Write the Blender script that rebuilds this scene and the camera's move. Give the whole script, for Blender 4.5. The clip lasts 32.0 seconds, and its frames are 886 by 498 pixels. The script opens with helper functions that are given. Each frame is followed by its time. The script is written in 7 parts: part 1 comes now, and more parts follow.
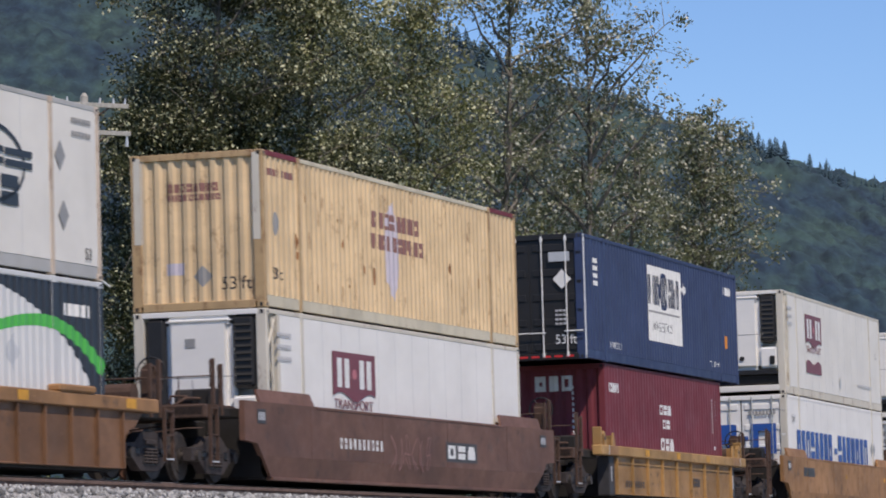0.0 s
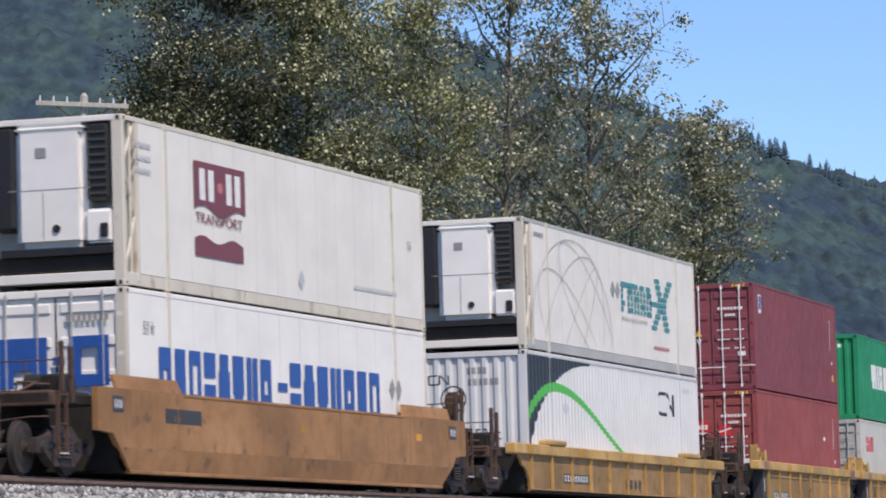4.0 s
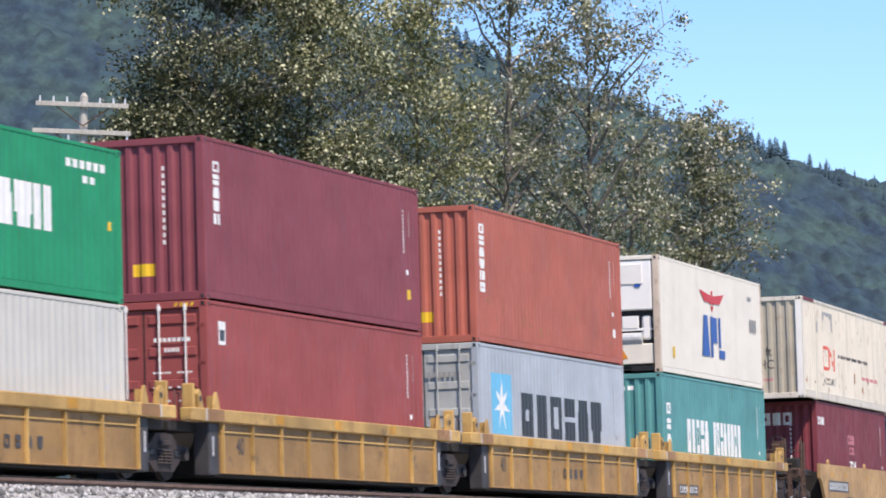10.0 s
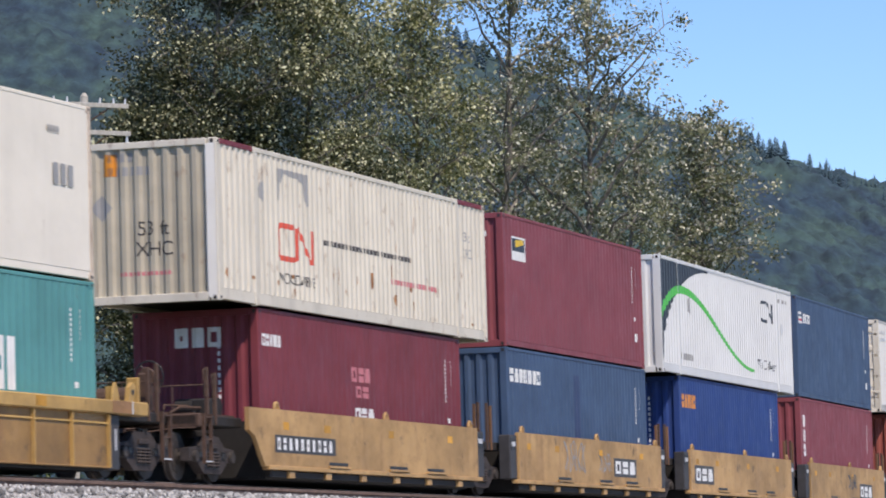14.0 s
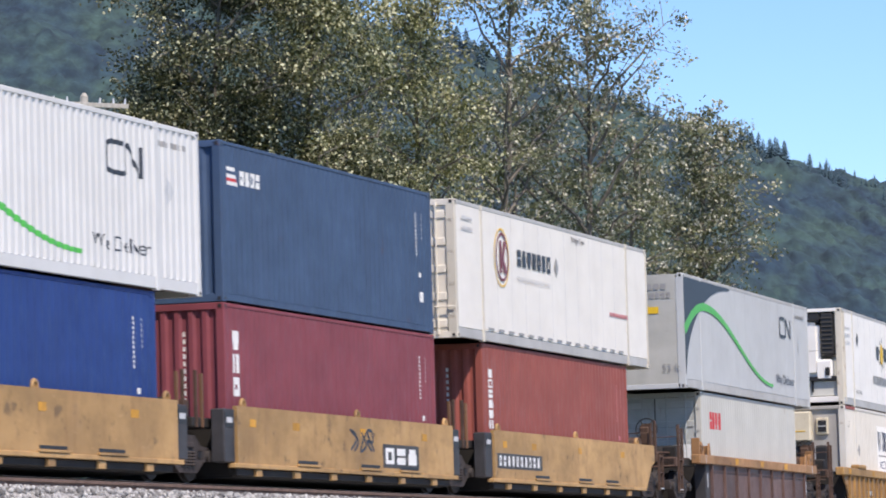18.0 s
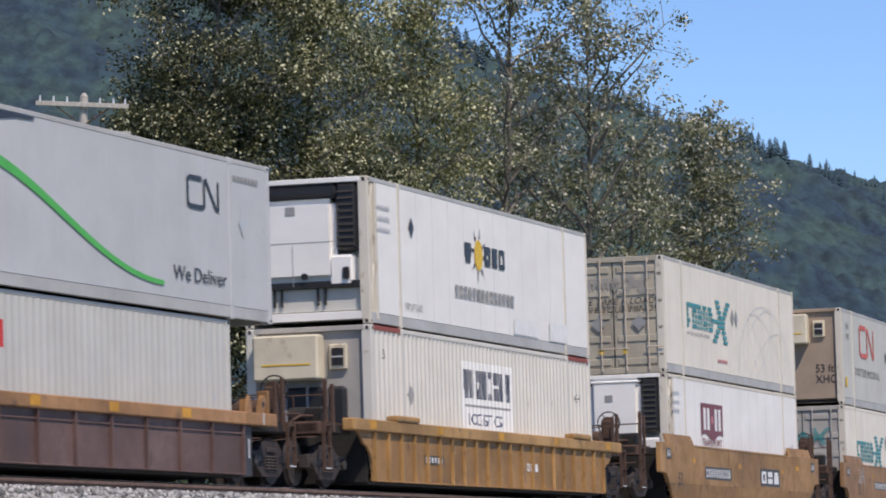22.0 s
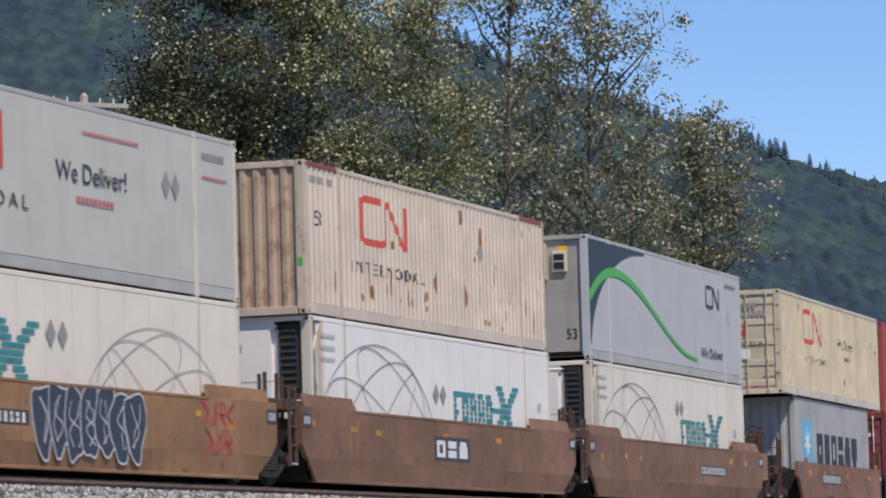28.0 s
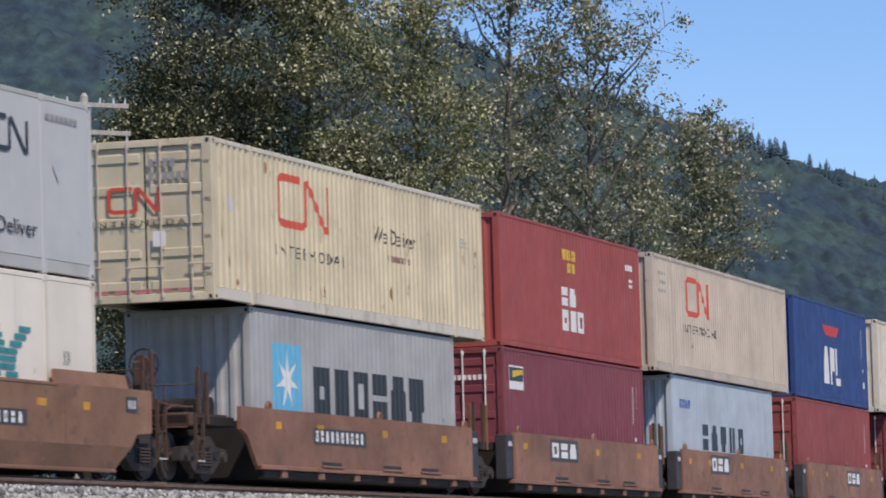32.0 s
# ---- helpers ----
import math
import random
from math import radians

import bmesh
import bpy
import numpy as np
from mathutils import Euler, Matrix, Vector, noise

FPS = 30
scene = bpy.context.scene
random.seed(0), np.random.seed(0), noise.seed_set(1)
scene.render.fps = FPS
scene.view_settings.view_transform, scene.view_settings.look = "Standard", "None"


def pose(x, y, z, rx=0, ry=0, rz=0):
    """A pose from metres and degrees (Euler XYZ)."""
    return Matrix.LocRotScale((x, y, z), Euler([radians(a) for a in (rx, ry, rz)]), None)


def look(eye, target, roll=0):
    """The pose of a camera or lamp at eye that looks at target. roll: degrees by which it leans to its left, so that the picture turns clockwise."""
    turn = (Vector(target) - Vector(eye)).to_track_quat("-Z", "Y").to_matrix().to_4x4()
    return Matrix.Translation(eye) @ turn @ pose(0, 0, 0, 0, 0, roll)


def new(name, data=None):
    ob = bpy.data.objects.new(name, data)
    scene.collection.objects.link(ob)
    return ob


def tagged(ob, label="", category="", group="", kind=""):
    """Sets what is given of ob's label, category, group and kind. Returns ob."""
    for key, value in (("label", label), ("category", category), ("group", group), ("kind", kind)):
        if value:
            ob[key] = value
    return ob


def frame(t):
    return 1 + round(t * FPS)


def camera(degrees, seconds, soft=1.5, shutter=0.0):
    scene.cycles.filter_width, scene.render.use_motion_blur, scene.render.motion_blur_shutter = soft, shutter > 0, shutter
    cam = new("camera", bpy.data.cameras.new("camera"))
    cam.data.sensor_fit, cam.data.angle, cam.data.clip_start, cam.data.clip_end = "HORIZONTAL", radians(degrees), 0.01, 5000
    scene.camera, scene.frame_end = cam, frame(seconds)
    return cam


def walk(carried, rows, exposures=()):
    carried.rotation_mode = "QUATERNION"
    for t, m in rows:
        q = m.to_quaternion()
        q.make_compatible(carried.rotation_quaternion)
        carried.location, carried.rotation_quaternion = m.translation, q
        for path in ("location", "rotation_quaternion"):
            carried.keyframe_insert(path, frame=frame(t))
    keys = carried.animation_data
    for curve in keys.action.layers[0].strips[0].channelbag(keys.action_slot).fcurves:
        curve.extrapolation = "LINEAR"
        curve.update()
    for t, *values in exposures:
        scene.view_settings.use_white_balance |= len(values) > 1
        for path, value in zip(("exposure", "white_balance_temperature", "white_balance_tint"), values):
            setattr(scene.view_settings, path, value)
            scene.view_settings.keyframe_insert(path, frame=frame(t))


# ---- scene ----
# ---------------------------------------------------------------- camera
EYE = (0.0, 0.0, -0.471)
TILT, ROLL = 3.4455, -0.389
cam = camera(11.5516, 32.0, soft=1.85, shutter=0.25)
CAM_POSE = pose(*EYE, 90 + TILT, 0, 0) @ pose(0, 0, 0, 0, 0, ROLL)
EXPOSURES = [(t, e + 0.06, 6540, 15) for t, e in ((0, -0.34), (1, -0.28), (2, 0.02), (3, 0.08), (3.5, 0.03), (5.5, -0.28), (6, -0.34), (7, 0.14), (8, 0.46), (9, 0.42), (11, 0.34), (12, 0.12), (13, 0.08), (14.5, 0.1), (17, 0.24), (18, 0.28), (19, 0.08), (21, -0.12), (23, -0.18), (25, -0.22), (28, -0.29), (30, -0.26), (32, -0.24))]
walk(cam, [(0, CAM_POSE), (32, CAM_POSE)], EXPOSURES)

# ---------------------------------------------------------------- daylight
SUN_AZ, SUN_EL = radians(148), radians(56)      # azimuth clockwise from +y
world = bpy.data.worlds.new("daylight")
scene.world = world
world.use_nodes = True
_nt = world.node_tree
_sky = _nt.nodes.new("ShaderNodeTexSky")
_sky.sky_type = "NISHITA"
_sky.sun_disc = False
_sky.sun_elevation, _sky.sun_rotation = SUN_EL, SUN_AZ
_sky.altitude, _sky.air_density, _sky.dust_density, _sky.ozone_density = 1200, 0.80, 0.1, 8.0
_nt.links.new(_sky.outputs[0], _nt.nodes["Background"].inputs[0])
_nt.nodes["Background"].inputs[1].default_value = 0.15
_sun = bpy.data.lights.new("sun", "SUN")
_sun.energy, _sun.angle, _sun.color = 4.25, radians(0.53), (1.0, 0.885, 0.745)
sun = new("sun", _sun)
_to_sun = Vector((math.sin(SUN_AZ) * math.cos(SUN_EL), math.cos(SUN_AZ) * math.cos(SUN_EL), math.sin(SUN_EL)))
sun.matrix_world = look(_to_sun * 300, (0, 0, 0))

# ---------------------------------------------------------------- the line: a gentle left-hand curve, banked
X0, Y0, HEADING = -3.815, 81.969, radians(72.121)
CURVE, BANK, GRADE = 0.000942, radians(1.5225), -0.01166


def line_at(s):
    """Place and heading of the track's middle, s metres along it (level with the rail heads)."""
    a = CURVE * s
    dx, dy = math.sin(a) / CURVE, (1 - math.cos(a)) / CURVE
    c, n = math.cos(HEADING), math.sin(HEADING)
    return X0 + dx * c - dy * n, Y0 + dx * n + dy * c, GRADE * min(max(s, -60), 110), HEADING + a


def on_line(s, z=0.0):
    x, y, zz, h = line_at(s)
    slope = math.atan(GRADE) if -60 < s < 110 else 0.0
    return Matrix.Translation((x, y, zz)) @ Matrix.Rotation(h, 4, "Z") @ Matrix.Rotation(-slope, 4, "Y") @ Matrix.Rotation(-BANK, 4, "X") @ Matrix.Translation((0, 0, z))


# train's run: metres covered towards -s at these seconds
RUN = [(0, 0.0), (1, 12.77), (2, 25.47), (3, 38.11), (3.5, 44.47), (5.5, 69.85), (6.5, 82.41), (7.5, 94.96), (8.5, 107.49),
       (9.5, 119.98), (10.5, 132.41), (11.5, 144.78), (12.5, 157.12), (13.5, 169.41), (14.5, 181.64), (16.5, 205.96),
       (17.5, 218.02), (18.5, 230.02), (19.5, 242.02), (20.4, 252.72), (21, 259.57), (21.5, 265.45), (22.5, 277.35),
       (23.5, 289.2), (24.5, 300.98), (25.5, 312.73), (27.5, 336.36), (28.5, 347.96), (29.5, 359.56), (30.5, 371.17),
       (31.5, 382.75), (32, 388.5)]


def run_at(t):
    return float(np.interp(t, [r[0] for r in RUN], [r[1] for r in RUN]))


# ---------------------------------------------------------------- materials
def node_mat(name):
    m = bpy.data.materials.new(name)
    m.use_nodes = True
    nt = m.node_tree
    return m, nt, nt.nodes["Principled BSDF"]


def noise_node(nt, scale, detail=4.0, rough=0.6, stretch=None):
    """Noise in the object's own space, shifted by chance from object to object."""
    tc, info = nt.nodes.new("ShaderNodeTexCoord"), nt.nodes.new("ShaderNodeObjectInfo")
    n = nt.nodes.new("ShaderNodeTexNoise")
    n.inputs["Scale"].default_value, n.inputs["Detail"].default_value, n.inputs["Roughness"].default_value = scale, detail, rough
    shift = nt.nodes.new("ShaderNodeVectorMath")
    shift.operation = "MULTIPLY_ADD"
    shift.inputs[1].default_value = (71, 53, 37)
    nt.links.new(info.outputs["Random"], shift.inputs[0])
    nt.links.new(tc.outputs["Object"], shift.inputs[2])
    mp = nt.nodes.new("ShaderNodeMapping")
    mp.inputs["Scale"].default_value = stretch or (1, 1, 1)
    nt.links.new(shift.outputs[0], mp.inputs[0])
    nt.links.new(mp.outputs[0], n.inputs[0])
    return n


def ramp(nt, src, stops):
    r = nt.nodes.new("ShaderNodeValToRGB")
    el = r.color_ramp.elements
    while len(el) < len(stops):
        el.new(0.5)
    for e, (p, c) in zip(el, stops):
        e.position, e.color = p, c if len(c) == 4 else (*c, 1)
    nt.links.new(src, r.inputs[0])
    return r


def mixed(nt, fac, a, b, kind="MIX"):
    m = nt.nodes.new("ShaderNodeMix")
    m.data_type, m.blend_type = "RGBA", kind
    for s, v in ((m.inputs[0], fac), (m.inputs[6], a), (m.inputs[7], b)):
        if isinstance(v, bpy.types.NodeSocket):
            nt.links.new(v, s)
        else:
            s.default_value = v if not isinstance(v, tuple) else (*v[:3], 1)
    return m.outputs[2]


def bump(nt, bsdf, src, strength, distance=0.02):
    b = nt.nodes.new("ShaderNodeBump")
    b.inputs["Strength"].default_value, b.inputs["Distance"].default_value = strength, distance
    nt.links.new(src, b.inputs["Height"])
    nt.links.new(b.outputs[0], bsdf.inputs["Normal"])


def paint(name, col, rough=0.45, dirt=0.25, rust=0.08, metal=0.0, fade=0.12):
    """Weathered paint on steel: cloudy fading, streaks that run down, specks and runs of rust."""
    m, nt, b = node_mat(name)
    big = noise_node(nt, 0.7, 6, 0.6, (1, 1, 1.6))
    streak = noise_node(nt, 1.0, 2, 0.5, (1.5, 1.5, 0.3))
    spots = noise_node(nt, 3.2, 6, 0.7, (1, 1, 0.55))
    light = tuple(min(1, c * (1 + fade) + 0.03 * fade) for c in col)
    dark = tuple(c * (1 - fade) for c in col)
    base = ramp(nt, big.outputs[0], [(0.32, dark), (0.68, light)])
    soot = ramp(nt, streak.outputs[0], [(0.50, (0, 0, 0)), (0.80, (dirt, dirt, dirt))])
    c1 = mixed(nt, soot.outputs[0], base.outputs[0], tuple(0.35 * c + 0.015 for c in col))
    rs = ramp(nt, spots.outputs[0], [(0.70 - rust, (0, 0, 0)), (0.80 - rust * 0.6, (0.75, 0.75, 0.75))])
    c2 = mixed(nt, rs.outputs[0], c1, (0.17, 0.07, 0.03))
    runs, where = noise_node(nt, 1.0, 3, 0.6, (7, 7, 0.9)), noise_node(nt, 0.9, 3, 0.5, (1, 1, 1.4))
    k = min(0.9, 5.5 * rust) if rust > 0.05 else 0.0
    dr = ramp(nt, runs.outputs[0], [(0.64, (0, 0, 0)), (0.70, (k, k, k))])
    wh = ramp(nt, where.outputs[0], [(0.56 - 0.5 * rust, (0, 0, 0)), (0.64 - 0.5 * rust, (1, 1, 1))])
    c2 = mixed(nt, mixed(nt, 1.0, dr.outputs[0], wh.outputs[0], "MULTIPLY"), c2, tuple(0.30 * a + 0.70 * q for a, q in zip(col, (0.24, 0.115, 0.05))))
    nt.links.new(c2, b.inputs["Base Color"])
    rr = ramp(nt, spots.outputs[0], [(0.3, (rough * 0.85,) * 3), (0.75, (min(1, rough + 0.25),) * 3)])
    nt.links.new(rr.outputs[0], b.inputs["Roughness"])
    b.inputs["Metallic"].default_value = metal
    bump(nt, b, spots.outputs[0], 0.12, 0.006)
    return m


def plain(name, col, rough=0.5, metal=0.0, var=0.15, scale=6.0):
    m, nt, b = node_mat(name)
    n = noise_node(nt, scale, 5)
    r = ramp(nt, n.outputs[0], [(0.3, tuple(c * (1 - var) for c in col)), (0.7, tuple(min(1, c * (1 + var)) for c in col))])
    nt.links.new(r.outputs[0], b.inputs["Base Color"])
    b.inputs["Roughness"].default_value, b.inputs["Metallic"].default_value = rough, metal
    return m


M = {}
for _k, _c, _d, _r in (
        ("cream", (0.76, 0.57, 0.34), 0.4, 0.13), ("white", (0.80, 0.78, 0.73), 0.08, 0.02), ("white2", (0.85, 0.84, 0.81), 0.05, 0.0),
        ("offwhite", (0.79, 0.745, 0.65), 0.14, 0.04), ("oldwhite", (0.66, 0.62, 0.53), 0.35, 0.12), ("pinkcream", (0.66, 0.57, 0.48), 0.22, 0.10),
        ("beige", (0.64, 0.565, 0.40), 0.3, 0.09), ("greywhite", (0.64, 0.66, 0.67), 0.08, 0.02), ("silver", (0.45, 0.455, 0.45), 0.2, 0.02),
        ("navy", (0.030, 0.052, 0.13), 0.2, 0.02), ("blue", (0.044, 0.084, 0.165), 0.2, 0.03), ("deepblue", (0.012, 0.045, 0.20), 0.2, 0.03),
        ("maroon", (0.225, 0.050, 0.066), 0.2, 0.03), ("red", (0.30, 0.064, 0.060), 0.2, 0.04), ("brick", (0.42, 0.115, 0.078), 0.2, 0.04),
        ("green", (0.004, 0.26, 0.115), 0.2, 0.03), ("teal", (0.085, 0.285, 0.285), 0.22, 0.04), ("iceblue", (0.40, 0.45, 0.50), 0.2, 0.05),
        ("palegrey", (0.55, 0.55, 0.51), 0.12, 0.03), ("paleblue", (0.45, 0.53, 0.60), 0.25, 0.04), ("tan", (0.55, 0.48, 0.40), 0.3, 0.06),
        ("shipblue", (0.022, 0.066, 0.23), 0.2, 0.03), ("winered", (0.18, 0.028, 0.040), 0.25, 0.04),
        ("rustred", (0.29, 0.074, 0.056), 0.25, 0.05), ("doorgrey", (0.42, 0.44, 0.43), 0.4, 0.08),
        ("shop_cream", (0.66, 0.60, 0.46), 0.4, 0.10), ("dirtycream", (0.44, 0.40, 0.315), 0.5, 0.08), ("ashgrey", (0.41, 0.42, 0.42), 0.3, 0.04), ("coolgrey", (0.51, 0.53, 0.54), 0.08, 0.02), ("bonewhite", (0.66, 0.64, 0.585), 0.15, 0.04), ("endgrey", (0.43, 0.43, 0.40), 0.3, 0.03),
        ("signalred", (0.37, 0.075, 0.068), 0.2, 0.03), ("rustycream", (0.52, 0.36, 0.19), 0.5, 0.17), ("rustypink", (0.60, 0.50, 0.40), 0.45, 0.17), ("rustend", (0.48, 0.36, 0.26), 0.5, 0.20), ("sootend", (0.34, 0.265, 0.20), 0.7, 0.08), ("dirtygrey", (0.40, 0.385, 0.36), 0.6, 0.04)):
    M[_k] = paint(_k, _c, 0.60, _d, _r, fade=0.05 if min(_c) > 0.5 else 0.12)


def car_paint(name, col, rust=0.5, scuff=0.5):
    """Years of weather on a rail car: clouds of fading, soot, grease blots, rust runs and pale scuffs, each to its own pattern."""
    m, nt, b = node_mat(name)
    big = noise_node(nt, 0.35, 5, 0.55, (1, 1, 1.5))
    mid = noise_node(nt, 1.7, 7, 0.68, (1, 1, 1.3))
    blot = noise_node(nt, 2.6, 5, 0.6)
    run = noise_node(nt, 1.0, 3, 0.55, (2.6, 2.6, 0.35))
    chips = noise_node(nt, 6.5, 5, 0.7, (0.55, 1, 1.3))
    a = ramp(nt, big.outputs[0], [(0.30, tuple(c * 0.62 for c in col)), (0.50, col), (0.72, tuple(min(1, c * 1.32 + 0.015) for c in col))])
    grey = tuple(0.45 * c + 0.035 for c in col)
    c1 = mixed(nt, ramp(nt, mid.outputs[0], [(0.47, (0, 0, 0)), (0.72, (0.55, 0.55, 0.55))]).outputs[0], a.outputs[0], grey)
    c2 = mixed(nt, ramp(nt, run.outputs[0], [(0.55, (0, 0, 0)), (0.80, (rust, rust, rust))]).outputs[0], c1, (0.16, 0.075, 0.035))
    c3 = mixed(nt, ramp(nt, blot.outputs[0], [(0.60, (0, 0, 0)), (0.70, (0.55, 0.55, 0.55))]).outputs[0], c2, (0.045, 0.035, 0.03))
    pale = tuple(min(1, c * 1.25 + 0.06) for c in col)
    c4 = mixed(nt, ramp(nt, chips.outputs[0], [(0.62, (0, 0, 0)), (0.72, (scuff, scuff, scuff))]).outputs[0], c3, pale)
    nt.links.new(c4, b.inputs["Base Color"])
    nt.links.new(ramp(nt, mid.outputs[0], [(0.3, (0.5,) * 3), (0.75, (0.8,) * 3)]).outputs[0], b.inputs["Roughness"])
    bump(nt, b, chips.outputs[0], 0.15, 0.006)
    return m


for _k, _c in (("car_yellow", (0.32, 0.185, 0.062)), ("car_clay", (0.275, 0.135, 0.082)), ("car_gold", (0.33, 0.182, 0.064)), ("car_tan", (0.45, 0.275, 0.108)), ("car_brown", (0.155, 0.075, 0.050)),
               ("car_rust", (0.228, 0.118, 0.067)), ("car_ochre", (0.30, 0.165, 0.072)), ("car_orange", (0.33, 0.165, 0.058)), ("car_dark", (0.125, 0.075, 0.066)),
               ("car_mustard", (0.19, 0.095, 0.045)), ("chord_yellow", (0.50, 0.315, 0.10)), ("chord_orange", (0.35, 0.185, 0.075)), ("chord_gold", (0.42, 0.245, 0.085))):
    M[_k] = car_paint(_k, _c)
M["rail"] = plain("rail_steel", (0.52, 0.49, 0.47), 0.4, 0.35)
M["rail_side"] = plain("rusty_rail", (0.15, 0.098, 0.076), 0.85, 0.0, 0.3)
M["rail_worn"] = plain("dull_rail_steel", (0.36, 0.27, 0.22), 0.6, 0.2, 0.2)
M["frame"] = plain("dusty_cast_steel", (0.040, 0.032, 0.031), 0.85, 0.0, 0.4, 5)
M["column"] = plain("sooty_grey_paint", (0.042, 0.041, 0.045), 0.6, 0.0, 0.35, 2.5)
M["rust"] = plain("rusty_steel", (0.085, 0.050, 0.036), 0.8, 0.1, 0.35)
M["rust_bloom"] = plain("rust_bloom", (0.30, 0.145, 0.060), 0.9, 0.0, 0.5, 7)
M["black"] = plain("black_paint", (0.018, 0.018, 0.02), 0.5)
M["underframe"] = plain("grimy_underframe", (0.020, 0.018, 0.017), 0.75, 0.1, 0.35, 3)
M["wheel"] = plain("wheel_steel", (0.055, 0.047, 0.043), 0.65, 0.2, 0.3)
M["bright"] = plain("bare_steel", (0.45, 0.45, 0.44), 0.35, 0.8)
M["patch"] = car_paint("faded_yellow_patch", (0.62, 0.31, 0.030))
M["galv"] = plain("zinc_bars", (0.62, 0.63, 0.63), 0.45, 0.3)
M["rubber"] = plain("black_rubber", (0.02, 0.02, 0.02), 0.8)
M["tie"] = plain("creosoted_tie", (0.075, 0.055, 0.042), 0.9, 0, 0.35)
for _k, _c in (("k_white", (0.80, 0.80, 0.78)), ("k_black", (0.025, 0.027, 0.03)), ("k_red", (0.60, 0.03, 0.03)), ("k_signred", (0.62, 0.09, 0.05)),
               ("k_blue", (0.02, 0.09, 0.36)), ("k_teal", (0.03, 0.26, 0.28)), ("k_green", (0.075, 0.45, 0.08)), ("k_slate", (0.028, 0.037, 0.052)),
               ("k_brown", (0.20, 0.045, 0.06)), ("k_yellow", (0.75, 0.48, 0.02)), ("k_grey", (0.30, 0.30, 0.30)), ("k_sky", (0.14, 0.48, 0.72)),
               ("k_orange", (0.70, 0.26, 0.02)), ("k_palegrey", (0.55, 0.56, 0.58)), ("k_faded", (0.27, 0.13, 0.11)), ("k_silver", (0.5, 0.53, 0.56)),
               ("k_pink", (0.55, 0.18, 0.20)), ("k_plate", (0.05, 0.045, 0.045)), ("k_lilac", (0.60, 0.55, 0.62)), ("k_graf", (0.035, 0.042, 0.06)), ("k_brownred", (0.42, 0.055, 0.045))):
    M[_k] = plain("mark_" + _k[2:], _c, 0.5, 0, 0.07, 4)


def gravel_mat():
    m, nt, b = node_mat("crushed_granite")
    g = nt.nodes.new("ShaderNodeNewGeometry")
    r = ramp(nt, g.outputs["Random Per Island"], [(0.0, (0.12, 0.12, 0.12)), (0.5, (0.26, 0.26, 0.255)), (1.0, (0.52, 0.52, 0.51))])
    n = noise_node(nt, 30, 4)
    nt.links.new(mixed(nt, 0.5, r.outputs[0], n.outputs[0], "OVERLAY"), b.inputs["Base Color"])
    b.inputs["Roughness"].default_value = 0.9
    return m


def bed_mat():
    m, nt, b = node_mat("ballast_bed")
    v = nt.nodes.new("ShaderNodeTexVoronoi")
    tc = nt.nodes.new("ShaderNodeTexCoord")
    v.inputs["Scale"].default_value = 17
    nt.links.new(tc.outputs["Object"], v.inputs[0])
    r = ramp(nt, v.outputs["Color"], [(0.1, (0.20, 0.19, 0.18)), (0.9, (0.50, 0.50, 0.49))])
    nt.links.new(r.outputs[0], b.inputs["Base Color"])
    b.inputs["Roughness"].default_value = 0.95
    bump(nt, b, v.outputs["Distance"], 0.8, 0.05)
    return m


def leaf_mat(name, dark, mid, pale, share, rough=0.42, glow=0.35):
    """Leaves: light goes partly through them."""
    m, nt, b = node_mat(name)
    g = nt.nodes.new("ShaderNodeNewGeometry")
    r = ramp(nt, g.outputs["Random Per Island"], [(0.0, dark), (1 - share - 0.05, mid), (1 - share, pale), (1.0, pale)])
    nt.links.new(r.outputs[0], b.inputs["Base Color"])
    b.inputs["Roughness"].default_value = rough
    if glow:
        t = nt.nodes.new("ShaderNodeBsdfTranslucent")
        mx = nt.nodes.new("ShaderNodeMixShader")
        mx.inputs[0].default_value = glow
        nt.links.new(r.outputs[0], t.inputs[0])
        nt.links.new(b.outputs[0], mx.inputs[1])
        nt.links.new(t.outputs[0], mx.inputs[2])
        nt.links.new(mx.outputs[0], nt.nodes["Material Output"].inputs[0])
    return m


def wood_mat(name, a, c, scale=4):
    m, nt, b = node_mat(name)
    n = noise_node(nt, scale, 6, 0.7, (3, 3, 0.5))
    r = ramp(nt, n.outputs[0], [(0.3, a), (0.7, c)])
    nt.links.new(r.outputs[0], b.inputs["Base Color"])
    b.inputs["Roughness"].default_value = 0.9
    bump(nt, b, n.outputs[0], 0.5, 0.02)
    return m


def grass_mat():
    m, nt, b = node_mat("meadow")
    n1, n2 = noise_node(nt, 0.06, 4), noise_node(nt, 2.5, 6)
    r1 = ramp(nt, n1.outputs[0], [(0.35, (0.07, 0.10, 0.03)), (0.65, (0.17, 0.16, 0.06))])
    r2 = ramp(nt, n2.outputs[0], [(0.3, (0.35, 0.35, 0.35)), (0.7, (0.7, 0.7, 0.7))])
    nt.links.new(mixed(nt, 0.6, r1.outputs[0], r2.outputs[0], "OVERLAY"), b.inputs["Base Color"])
    b.inputs["Roughness"].default_value = 0.95
    return m


